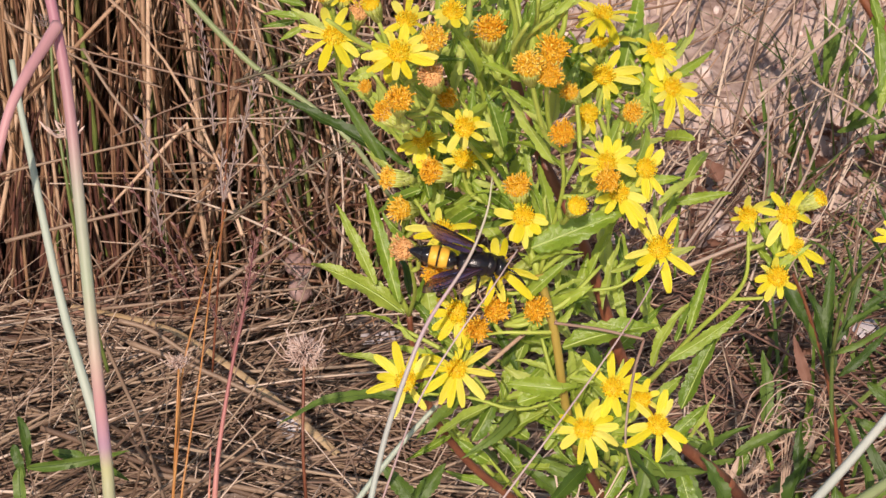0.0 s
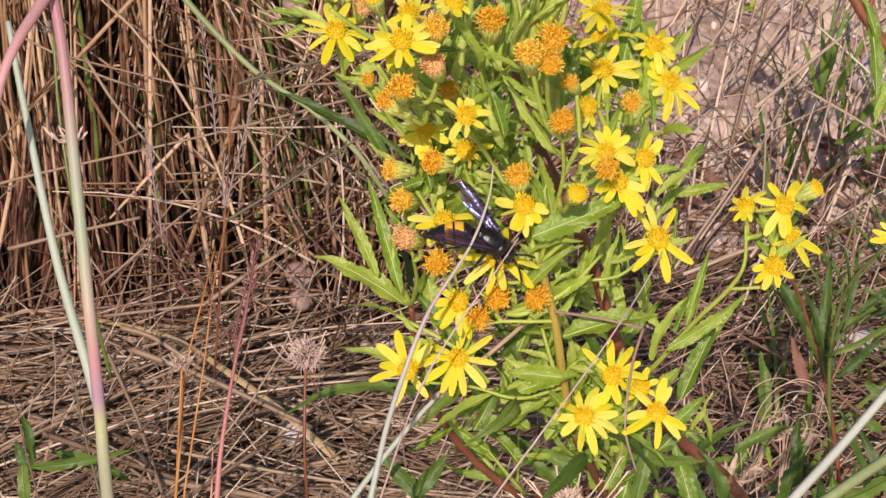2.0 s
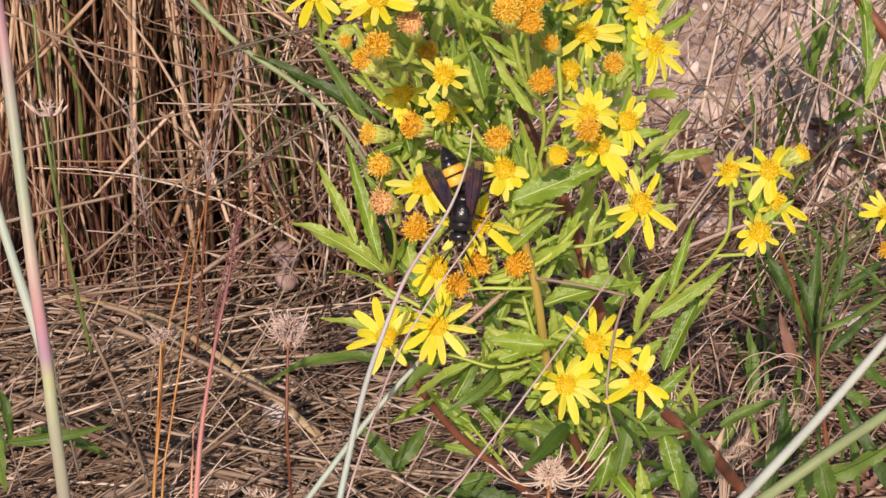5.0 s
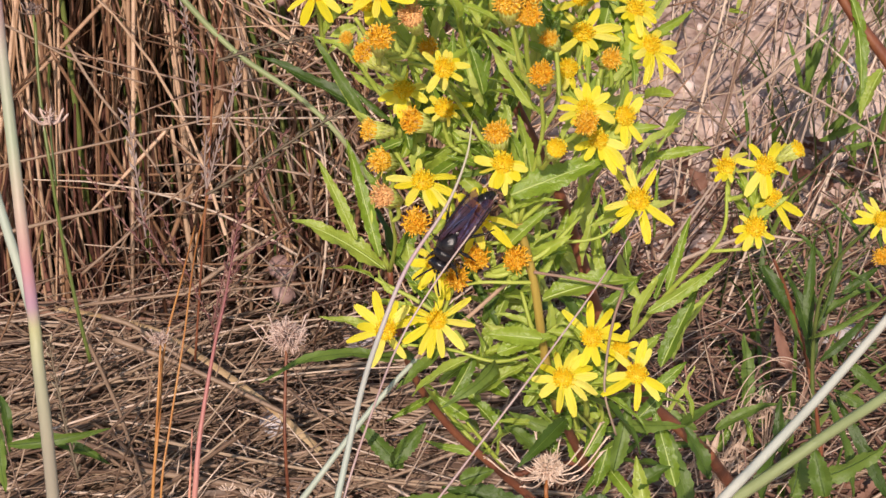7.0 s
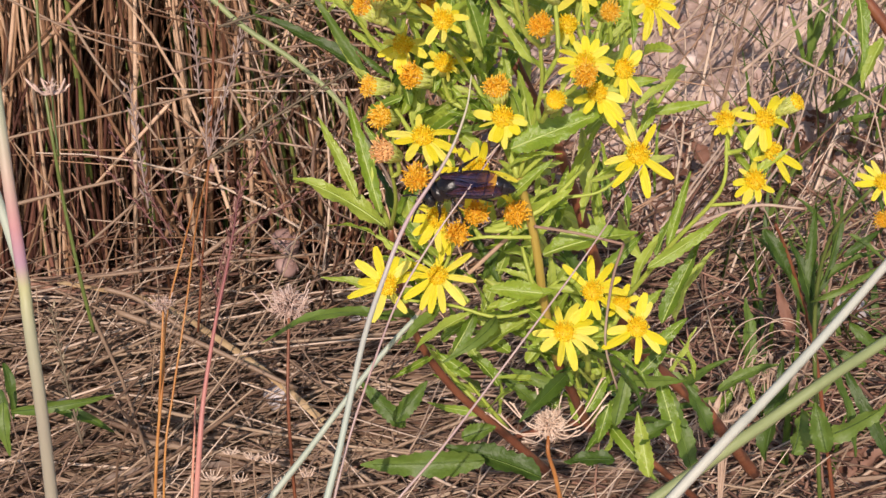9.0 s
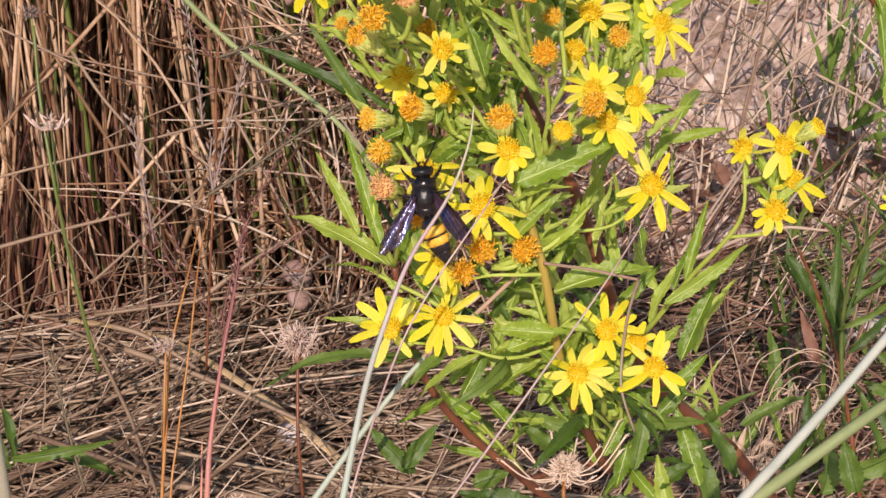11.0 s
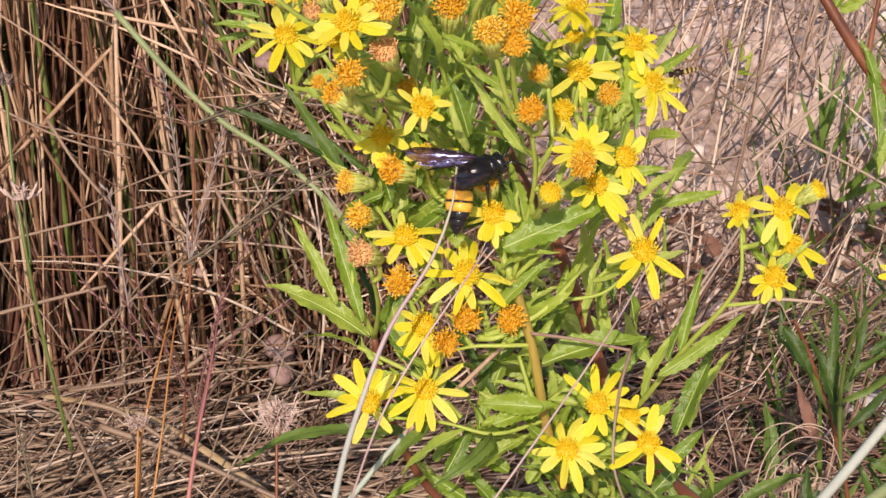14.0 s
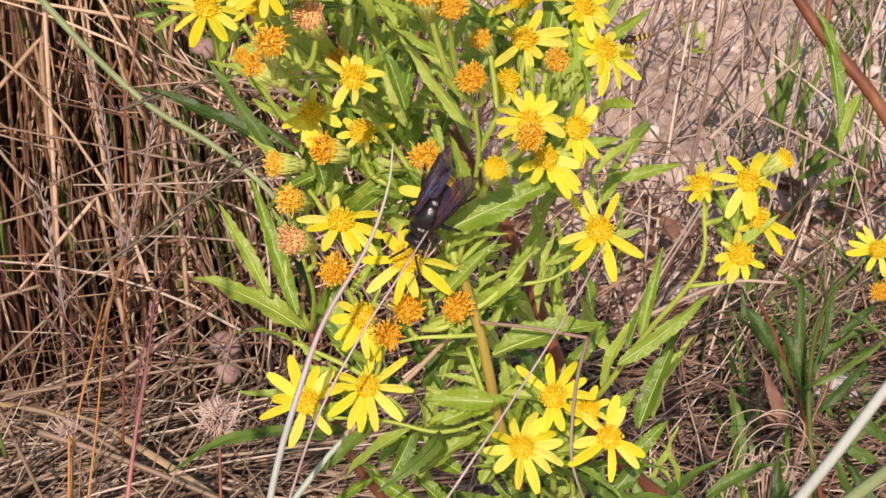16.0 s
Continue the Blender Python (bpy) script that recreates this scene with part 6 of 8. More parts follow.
stalk("dry_straw", "single bleached straw lying across the rushes", "straw", ((-0.1699, 0.3686, 0.0707), (-0.1218, 0.3711, 0.0754), (-0.0604, 0.3736, 0.0802)), 0.00089, 0.00066, M_STRAW, "crossing straws", knots=0)
stalk("dry_straw", "single bleached straw lying across the rushes", "straw", ((-0.1938, 0.3490, 0.0327), (-0.1805, 0.3564, 0.0469), (-0.1672, 0.3662, 0.0659)), 0.00060, 0.00044, M_STRAW, "crossing straws", knots=0)
stalk("dry_straw", "single bleached straw lying across the rushes", "straw", ((-0.2161, 0.4311, 0.1922), (-0.1946, 0.4262, 0.1826), (-0.1731, 0.4213, 0.1731), (-0.1409, 0.4164, 0.1635)), 0.00070, 0.00051, M_STRAW, "crossing straws", knots=0)
stalk("dry_straw", "single bleached straw lying across the rushes", "straw", ((-0.1218, 0.3711, 0.0754), (-0.1032, 0.3772, 0.0873), (-0.0818, 0.3833, 0.0992)), 0.00129, 0.00095, M_STRAW, "crossing straws", knots=0)
stalk("dry_straw", "single bleached straw lying across the rushes", "straw", ((-0.1565, 0.3613, 0.0564), (-0.1217, 0.3552, 0.0446), (-0.0709, 0.3443, 0.0233)), 0.00159, 0.00117, M_STRAW, "crossing straws", knots=0)
stalk("dry_straw", "single bleached straw lying across the rushes", "straw", ((-0.1619, 0.3662, 0.0659), (-0.1458, 0.3637, 0.0612), (-0.1217, 0.3564, 0.0469)), 0.00139, 0.00102, M_STRAW, "crossing straws", knots=0)
stalk("dry_straw", "single bleached straw over the bare earth", "straw", ((0.1026, 0.3893, 0.0845), (0.1238, 0.4250, 0.0948), (0.1584, 0.4819, 0.1135)), 0.00082, 0.00057, M_BLEACH, "straws over the earth", knots=0)
stalk("dry_straw", "single bleached straw over the bare earth", "straw", ((0.1064, 0.3854, 0.0834), (0.1465, 0.4051, 0.0889), (0.1736, 0.4032, 0.0884)), 0.00106, 0.00073, M_BLEACH, "straws over the earth", knots=0)
stalk("dry_straw", "single bleached straw over the bare earth", "straw", ((0.1401, 0.3972, 0.0867), (0.1750, 0.4533, 0.1038), (0.2145, 0.5659, 0.1455)), 0.00082, 0.00057, M_BLEACH, "straws over the earth", knots=0)
stalk("dry_straw", "single bleached straw over the bare earth", "straw", ((0.1549, 0.5025, 0.1209), (0.1926, 0.5403, 0.1352), (0.2207, 0.5659, 0.1455)), 0.00118, 0.00081, M_BLEACH, "straws over the earth", knots=0)
stalk("dry_straw", "single bleached straw over the bare earth", "straw", ((0.1114, 0.5530, 0.1403), (0.1135, 0.5025, 0.1208), (0.1169, 0.4411, 0.0998)), 0.00071, 0.00049, M_BLEACH, "straws over the earth", knots=0)
stalk("dry_straw", "single bleached straw over the bare earth", "straw", ((0.1832, 0.5151, 0.1255), (0.2043, 0.4963, 0.1186), (0.2264, 0.4737, 0.1106)), 0.00082, 0.00057, M_BLEACH, "straws over the earth", knots=0)
stalk("dry_straw", "single bleached straw over the bare earth", "straw", ((0.1216, 0.5276, 0.1303), (0.1464, 0.5658, 0.1455), (0.1620, 0.5960, 0.1583)), 0.00082, 0.00057, M_BLEACH, "straws over the earth", knots=0)
stalk("dry_straw", "single bleached straw over the bare earth", "straw", ((0.1167, 0.4091, 0.0901), (0.1474, 0.4614, 0.1064), (0.1763, 0.5192, 0.1271)), 0.00059, 0.00040, M_BLEACH, "straws over the earth", knots=0)
stalk("dry_straw", "single bleached straw over the bare earth", "straw", ((0.1633, 0.5234, 0.1287), (0.1536, 0.4532, 0.1038), (0.1438, 0.4051, 0.0889)), 0.00059, 0.00040, M_BLEACH, "straws over the earth", knots=0)
stalk("dry_straw", "single bleached straw over the bare earth", "straw", ((0.1047, 0.4654, 0.1078), (0.1083, 0.4573, 0.1051), (0.1233, 0.4492, 0.1024)), 0.00059, 0.00040, M_BLEACH, "straws over the earth", knots=0)
SPIKE = Soup()
spike(SPIKE, ((-0.0846, 0.1860, 0.1527), (-0.0805, 0.1936, 0.1676), (-0.0777, 0.2003, 0.1805), (-0.0756, 0.2065, 0.1926)), 0.00052, 1, 0.00160, 0.00280, 0.00070)
tagged(part("grass_spike", SPIKE, M_PURPLE), "dark purple grass spike", "grass spike", "grass spikes")
SPIKE = Soup()
spike(SPIKE, ((-0.1028, 0.2133, 0.1621), (-0.1146, 0.2201, 0.1755), (-0.1276, 0.2270, 0.1888), (-0.1384, 0.2344, 0.2031)), 0.00032, 2, 0.00260, 0.00260, 0.00050)
tagged(part("grass_spike", SPIKE, M_PURPLE), "thin dark purple grass spike", "grass spike", "grass spikes")
SPIKE = Soup()
spike(SPIKE, ((-0.1053, 0.2252, 0.1634), (-0.1141, 0.2321, 0.1769), (-0.1217, 0.2381, 0.1885), (-0.1299, 0.2442, 0.2005)), 0.00032, 3, 0.00260, 0.00260, 0.00050)
tagged(part("grass_spike", SPIKE, M_PURPLE), "thin dark purple grass spike", "grass spike", "grass spikes")
SPIKE = Soup()
spike(SPIKE, ((-0.0850, 0.1887, 0.1580), (-0.0804, 0.1975, 0.1753), (-0.0741, 0.2064, 0.1925), (-0.0578, 0.2215, 0.2218)), 0.00036, 4, 0.00260, 0.00280, 0.00050)
tagged(part("grass_spike", SPIKE, M_PURPLE), "dark purple grass spike", "grass spike", "grass spikes")
SPIKE = Soup()
spike(SPIKE, ((-0.0851, 0.1882, 0.1572), (-0.0904, 0.1932, 0.1668), (-0.0979, 0.2004, 0.1809), (-0.1055, 0.2086, 0.1967)), 0.00031, 5, 0.00260, 0.00260, 0.00050)
tagged(part("grass_spike", SPIKE, M_PURPLE), "dark purple grass spike", "grass spike", "grass spikes")
SPIKE = Soup()
spike(SPIKE, ((-0.0937, 0.2893, 0.2225), (-0.1009, 0.2945, 0.2326), (-0.1100, 0.2992, 0.2417), (-0.1146, 0.3028, 0.2488)), 0.00034, 6, 0.00260, 0.00260, 0.00050)
tagged(part("grass_spike", SPIKE, M_PURPLE), "thin reddish grass spike", "grass spike", "grass spikes")
SPIKE = Soup()
spike(SPIKE, ((-0.1012, 0.2965, 0.1927), (-0.1024, 0.3039, 0.2072), (-0.1048, 0.3114, 0.2217), (-0.1071, 0.3188, 0.2362)), 0.00046, 7, 0.00220, 0.00360, 0.00055)
tagged(part("grass_spike", SPIKE, M_GREYSPIKE), "grey seeding grass spike", "grass spike", "grass spikes")
SPIKE = Soup()
spike(SPIKE, ((-0.0944, 0.2665, 0.1781), (-0.0906, 0.2738, 0.1922), (-0.0861, 0.2810, 0.2064), (-0.0801, 0.2909, 0.2255)), 0.00045, 8, 0.00220, 0.00360, 0.00055)
tagged(part("grass_spike", SPIKE, M_GREYSPIKE), "grey seeding grass spike", "grass spike", "grass spikes")
SPIKE = Soup()
spike(SPIKE, ((-0.0948, 0.2660, 0.1771), (-0.0958, 0.2706, 0.1862), (-0.0949, 0.2758, 0.1963)), 0.00056, 9, 0.00220, 0.00360, 0.00055)
tagged(part("grass_spike", SPIKE, M_GREYSPIKE), "grey seeding grass spike", "grass spike", "grass spikes")
SPIKE = Soup()
spike(SPIKE, ((-0.0775, 0.1374, 0.2332), (-0.0636, 0.1412, 0.2406), (-0.0452, 0.1467, 0.2513), (-0.0267, 0.1514, 0.2604), (-0.0109, 0.1557, 0.2686)), 0.00055, 10, 0.00190, 0.00280, 0.00055)
tagged(part("grass_spike", SPIKE, M_DARKSPIKE), "dark braided grass spike reaching into the leaves", "grass spike", "grass spikes")
SPIKE = Soup()
spike(SPIKE, ((-0.0787, 0.1952, 0.2582), (-0.0659, 0.1970, 0.2617), (-0.0482, 0.1990, 0.2655), (-0.0285, 0.2001, 0.2677)), 0.00058, 11, 0.00190, 0.00280, 0.00055)
tagged(part("grass_spike", SPIKE, M_DARKSPIKE), "dark braided grass spike reaching into the leaves", "grass spike", "grass spikes")
SPIKE = Soup()
spike(SPIKE, ((-0.0893, 0.2856, 0.1278), (-0.0822, 0.2900, 0.1363), (-0.0679, 0.2932, 0.1427), (-0.0536, 0.2971, 0.1501)), 0.00035, 12, 0.00260, 0.00260, 0.00050)
tagged(part("grass_spike", SPIKE, M_PURPLE), "thin dark grass spike", "grass spike", "grass spikes")
SPIKE = Soup()
spike(SPIKE, ((-0.1333, 0.3382, 0.1209), (-0.1380, 0.3521, 0.1479), (-0.1406, 0.3602, 0.1637), (-0.1427, 0.3637, 0.1704)), 0.00050, 13, 0.00300, 0.00500, 0.00080)
tagged(part("grass_spike", SPIKE, M_GREYSPIKE), "thin dusky dry grass spike", "grass spike", "grass spikes")
SPIKE = Soup()
spike(SPIKE, ((-0.1187, 0.3089, 0.2605), (-0.1272, 0.3132, 0.2690), (-0.1397, 0.3179, 0.2781), (-0.1534, 0.3221, 0.2862)), 0.00067, 15, 0.00140, 0.00360, 0.00070)
tagged(part("grass_spike", SPIKE, M_GREYSPIKE), "tan seeding grass spike at the end of a leaning stem", "grass spike", "grass spikes")
SPIKE = Soup()
spike(SPIKE, ((-0.1266, 0.1288, 0.1291), (-0.1323, 0.1393, 0.1495), (-0.1372, 0.1506, 0.1716)), 0.00058, 14, 0.00210, 0.00280, 0.00055)
tagged(part("grass_spike", SPIKE, M_DARKSPIKE), "dark braided grass stalk", "grass spike", "grass spikes")
dry_umbel("dry_umbel", "bristly grey-tan dried seed head on a thin stalk", (-0.0603, 0.2126, 0.1389), 0.0095, M_GREYHEAD, 1, 12, ((-0.0588, 0.1891, 0.0496), (-0.0606, 0.1925, 0.0998), (-0.0607, 0.2043, 0.1229)), 0.00075, M_REDSTEM, True, 360, 1.15, 1)
dry_umbel("dry_umbel", "cream dried seed head with long curved rays", (0.0278, -0.0091, 0.2216), 0.0087, M_WHITEHEAD, 2, 13, ((0.0322, -0.0078, 0.1913), (0.0295, -0.0113, 0.2063), (0.0273, -0.0125, 0.2150)), 0.00066, M_ORANGE, True, 300, 1.6, 0.65)
dry_umbel("dry_umbel", "small grey dried seed head", (-0.0968, 0.1421, 0.1768), 0.0050, M_GREYHEAD, 3, 9, ((-0.0999, 0.1329, 0.1371), (-0.0975, 0.1333, 0.1596)), 0.00048, M_ORANGE, True, 90, 1, 1)
dry_umbel("star_head", "small spiny pale dried star head low in the straw", (-0.0768, 0.0899, 0.1409), 0.0031, M_WHITEHEAD, 40, 11, ((-0.0699, 0.0933, 0.1037), (-0.0761, 0.0848, 0.1311)), 0.00037, M_STRAW, False, 14, 1.1, 0.5)
dry_umbel("star_head", "small spiny pale dried star head low in the straw", (-0.0703, 0.0936, 0.1481), 0.0026, M_WHITEHEAD, 41, 11, ((-0.0659, 0.0933, 0.1037), (-0.0696, 0.0885, 0.1383)), 0.00037, M_STRAW, False, 14, 1.1, 0.5)
dry_umbel("star_head", "small spiny pale dried star head low in the straw", (-0.0629, 0.0928, 0.1465), 0.0026, M_WHITEHEAD, 42, 11, ((-0.0613, 0.0933, 0.1037), (-0.0622, 0.0877, 0.1366)), 0.00037, M_STRAW, False, 14, 1.1, 0.5)
dry_umbel("star_head", "small spiny pale dried star head low in the straw", (-0.0573, 0.0923, 0.1455), 0.0026, M_WHITEHEAD, 43, 11, ((-0.0578, 0.0933, 0.1037), (-0.0566, 0.0872, 0.1356)), 0.00037, M_STRAW, False, 14, 1.1, 0.5)
dry_umbel("star_head", "small spiny pale dried star head low in the straw", (-0.0453, 0.0902, 0.1415), 0.0027, M_WHITEHEAD, 44, 11, ((-0.0504, 0.0933, 0.1037), (-0.0446, 0.0851, 0.1316)), 0.00037, M_STRAW, False, 14, 1.1, 0.5)
dry_umbel("star_head", "small spiny pale dried star head low in the straw", (-0.0672, 0.0894, 0.1399), 0.0024, M_WHITEHEAD, 45, 11, ((-0.0639, 0.0933, 0.1037), (-0.0664, 0.0843, 0.1300)), 0.00037, M_STRAW, False, 14, 1.1, 0.5)
dry_umbel("star_head", "small spiny pale dried star head low in the straw", (-0.0538, 0.0890, 0.1392), 0.0024, M_WHITEHEAD, 46, 11, ((-0.0556, 0.0933, 0.1037), (-0.0531, 0.0840, 0.1293)), 0.00037, M_STRAW, False, 14, 1.1, 0.5)
dry_umbel("star_head", "star-shaped dry head with thin pointed bracts", (-0.1589, 0.2837, 0.2008), 0.0081, M_GREYHEAD, 6, 8, ((-0.1571, 0.2756, 0.1740), (-0.1586, 0.2811, 0.1891)), 0.00056, M_GREENREED, False, 20, 1, 1)
dry_umbel("star_head", "grey tufted dry head on a green stem", (-0.1671, 0.3084, 0.2378), 0.0054, M_GREYSPIKE, 7, 9, ((-0.1652, 0.2998, 0.2210), (-0.1661, 0.3040, 0.2292)), 0.00057, M_GREENREED, True, 60, 1, 1)
stalk("curled_straw", "curled bleached dry grass blade", "straw", ((0.0949, 0.1110, 0.1599), (0.0987, 0.1170, 0.1716), (0.1062, 0.1209, 0.1791), (0.1156, 0.1213, 0.1799), (0.1212, 0.1179, 0.1732)), 0.00026, 0.00012, M_BLEACH, "curled dry grass", knots=0)
stalk("curled_straw", "curled bleached dry grass blade", "straw", ((0.0958, 0.1101, 0.1583), (0.1015, 0.1170, 0.1716), (0.1099, 0.1200, 0.1774), (0.1193, 0.1192, 0.1757), (0.1230, 0.1153, 0.1683)), 0.00026, 0.00012, M_BLEACH, "curled dry grass", knots=0)
stalk("curled_straw", "curled bleached dry grass blade", "straw", ((0.0968, 0.1093, 0.1566), (0.1005, 0.1144, 0.1666), (0.1081, 0.1179, 0.1732), (0.1146, 0.1170, 0.1716)), 0.00026, 0.00012, M_BLEACH, "curled dry grass", knots=0)
stalk("curled_straw", "curled bleached dry grass blade", "straw", ((0.1043, 0.1204, 0.1782), (0.1128, 0.1220, 0.1812), (0.1202, 0.1200, 0.1774), (0.1183, 0.1144, 0.1666)), 0.00026, 0.00012, M_BLEACH, "curled dry grass", knots=0)
stalk("curled_straw", "curled bleached dry grass blade", "straw", ((0.0930, 0.1161, 0.1699), (0.0968, 0.1204, 0.1782), (0.1053, 0.1221, 0.1816), (0.1137, 0.1209, 0.1791)), 0.00026, 0.00012, M_BLEACH, "curled dry grass", knots=0)
stalk("curled_straw", "curled bleached dry grass blade", "straw", ((0.0846, 0.1024, 0.1433), (0.0822, 0.1110, 0.1599), (0.0818, 0.1174, 0.1724)), 0.00026, 0.00012, M_BLEACH, "curled dry grass", knots=0)
stalk("curled_straw", "curled bleached dry grass blade", "straw", ((0.1024, 0.1161, 0.1699), (0.1001, 0.1101, 0.1583), (0.0930, 0.1024, 0.1433)), 0.00026, 0.00012, M_BLEACH, "curled dry grass", knots=0)
stalk("curled_straw", "curled bleached dry grass blade", "straw", ((0.0986, 0.1024, 0.1433), (0.0968, 0.1093, 0.1566), (0.0912, 0.1144, 0.1666)), 0.00026, 0.00012, M_BLEACH, "curled dry grass", knots=0)
stalk("curled_straw", "curled bleached dry grass blade", "straw", ((0.0892, 0.1024, 0.1433), (0.0930, 0.1076, 0.1533), (0.0921, 0.1136, 0.1649)), 0.00026, 0.00012, M_BLEACH, "curled dry grass", knots=0)
def dry_wisp(at, seed, count, reach):
    """A withered wisp: thin curling stalks hung with papery scraps."""
    rng = random.Random(seed)
    ob = thing("dry_wisp", "withered pale wisp of grass with papery husks", "dry grass", "withered wisps", at)
    for k in range(count):
        a = rng.uniform(0, 6.28)
        h = Vector((math.cos(a), 0.5 * math.sin(a), 0))
        top = h * reach * rng.uniform(0.2, 0.7) + Vector((0, 0, reach * rng.uniform(0.5, 1.2)))
        part("stalk", stalk_soup(((0, 0, -0.03), top * 0.5 - h * 0.002, top, top + h * reach * rng.uniform(0.1, 0.5) - Vector((0, 0, reach * rng.uniform(0.0, 0.4)))), 0.0003, 0.00012, 5), M_BLEACH, ob)
        for j in range(3):
            p = top * rng.uniform(0.4, 1.0)
            d = Vector((rng.gauss(0, 1), rng.gauss(0, 0.5), rng.gauss(-0.3, 0.8))).normalized() * rng.uniform(0.004, 0.009)
            one, rib = leaf_soup(p, p + d, d.length * rng.uniform(0.16, 0.3), rng.uniform(-0.2, 0.4), rng.uniform(-60, 60), None, 0.0, 0.6, rng, 0.1)
            part("husk", one, M_BLEACH, ob)


dry_wisp((0.0930, 0.1060, 0.1400), 1, 9, 0.018)
dry_wisp((0.1080, 0.1150, 0.1560), 2, 7, 0.016)
snail((-0.0873, 0.4839, 0.0323), 0.0092, 0.0084, 1, "dusty greyish-pink snail resting on a dry stem", M_SHELL, "snails on the stems")
snail((-0.0849, 0.4688, 0.0248), 0.0078, 0.0070, 2, "dusty greyish-pink snail resting on a dry stem", M_SHELL, "snails on the stems")
snail((0.0463, 0.6000, 0.0830), 0.0055, 0.0050, 3, "dusty greyish-pink snail resting on a dry stem", M_SHELL, "snails on the stems")
snail((-0.1215, 0.4747, 0.0802), 0.0032, 0.0029, 4, "dusty greyish-pink snail resting on a dry stem", M_SHELL, "snails on the stems")
snail((-0.0841, 0.4844, 0.1863), 0.0067, 0.0060, 5, "dusty greyish-pink snail resting on a dry stem", M_SHELL, "snails on the stems")
stone((0.2785, 0.8023, 0.0205), 0.0162, 0.0116, 1, "smooth grey-violet stone half sunk in the litter", M_STONE, "stones")
stone((0.2187, 0.4922, -0.0150), 0.0148, 0.0093, 2, "smooth grey-violet stone half sunk in the litter", M_STONE, "stones")
stone((-0.0839, 0.3876, -0.0071), 0.0096, 0.0083, 3, "smooth grey-violet stone half sunk in the litter", M_STONE, "stones")
stone((-0.0455, 0.4904, -0.0144), 0.0154, 0.0105, 4, "smooth grey-violet stone half sunk in the litter", M_STONE, "stones")
stone((0.1763, 0.5208, -0.0163), 0.0095, 0.0070, 5, "smooth grey-violet stone half sunk in the litter", M_STONE, "stones")
stone((-0.0215, 0.3907, -0.0173), 0.0057, 0.0051, 6, "smooth grey-violet stone half sunk in the litter", M_STONE, "stones")
SHRUB = thing("leafy_plant", "green leafy plant with narrow pointed leaves and a few yellow heads", "plant")
stem(SHRUB, ((0.1538, 0.2087, 0.0220), (0.1440, 0.2011, 0.0946), (0.1403, 0.2037, 0.1433), (0.1428, 0.1976, 0.1751), (0.1530, 0.1871, 0.1985)), 0.00103, 0.00062, M_GREENREED)
stem(SHRUB, ((0.1647, 0.2251, 0.0100), (0.1479, 0.2284, 0.1040), (0.1353, 0.2272, 0.1454), (0.1254, 0.2174, 0.1699)), 0.00103, 0.00062, M_REDSTEM)
leaf(SHRUB, (0.1211, 0.2164, 0.1680), (0.1318, 0.2076, 0.1509), 0.0064, 0.12, 11, False, None, 90, mat=M_DARKSHADELEAF)
leaf(SHRUB, (0.1397, 0.2192, 0.1297), (0.1222, 0.2343, 0.1590), 0.0057, 0.12, 20, False, None, 91, mat=M_DARKSHADELEAF)
leaf(SHRUB, (0.1441, 0.2162, 0.1239), (0.1354, 0.2333, 0.1571), 0.0074, 0.12, 34, False, None, 92, mat=M_DARKSHADELEAF)
leaf(SHRUB, (0.1419, 0.2212, 0.1336), (0.1442, 0.2393, 0.1689), 0.0057, 0.12, -34, False, None, 93, mat=M_DARKSHADELEAF)
leaf(SHRUB, (0.1422, 0.2134, 0.1404), (0.1554, 0.2323, 0.1771), 0.0047, 0.12, 15, False, None, 94, mat=M_DARKSHADELEAF)
leaf(SHRUB, (0.1446, 0.2076, 0.1509), (0.1660, 0.2135, 0.1623), 0.0055, 0.12, -26, False, None, 95, mat=M_DARKSHADELEAF)
leaf(SHRUB, (0.1344, 0.1861, 0.1529), (0.1677, 0.1938, 0.1677), 0.0037, 0.12, 23, False, None, 96, mat=M_DARKSHADELEAF)
leaf(SHRUB, (0.1424, 0.1998, 0.1357), (0.1617, 0.2076, 0.1509), 0.0047, 0.12, 20, False, None, 97, mat=M_DARKSHADELEAF)
leaf(SHRUB, (0.1469, 0.1937, 0.1677), (0.1615, 0.1985, 0.1770), 0.0041, 0.12, 20, False, None, 98, mat=M_DARKSHADELEAF)
leaf(SHRUB, (0.1428, 0.1956, 0.1714), (0.1412, 0.2066, 0.1927), 0.0029, 0.12, 22, False, None, 99, mat=M_DARKSHADELEAF)
leaf(SHRUB, (0.1490, 0.1976, 0.1751), (0.1632, 0.1928, 0.1659), 0.0029, 0.12, 1, False, None, 100, mat=M_DARKSHADELEAF)
leaf(SHRUB, (0.1114, 0.1747, 0.1307), (0.1115, 0.1871, 0.1547), 0.0070, 0.12, 15, False, None, 101, mat=M_DARKSHADELEAF)
leaf(SHRUB, (0.1339, 0.0924, 0.1455), (0.1248, 0.1101, 0.1799), 0.0055, 0.12, 9, False, None, 102, mat=M_DARKSHADELEAF)
leaf(SHRUB, (0.1334, 0.0886, 0.1820), (0.1236, 0.0911, 0.1867), 0.0046, 0.12, 3, False, None, 103, mat=M_DARKSHADELEAF)
leaf(SHRUB, (0.1011, 0.0336, 0.1843), (0.1044, 0.0396, 0.1960), 0.0097, 0.12, 17, False, None, 104, mat=M_DARKSHADELEAF)
leaf(SHRUB, (0.1050, 0.0084, 0.2010), (0.1020, 0.0148, 0.2133), 0.0077, 0.12, -32, False, None, 105, mat=M_DARKSHADELEAF)
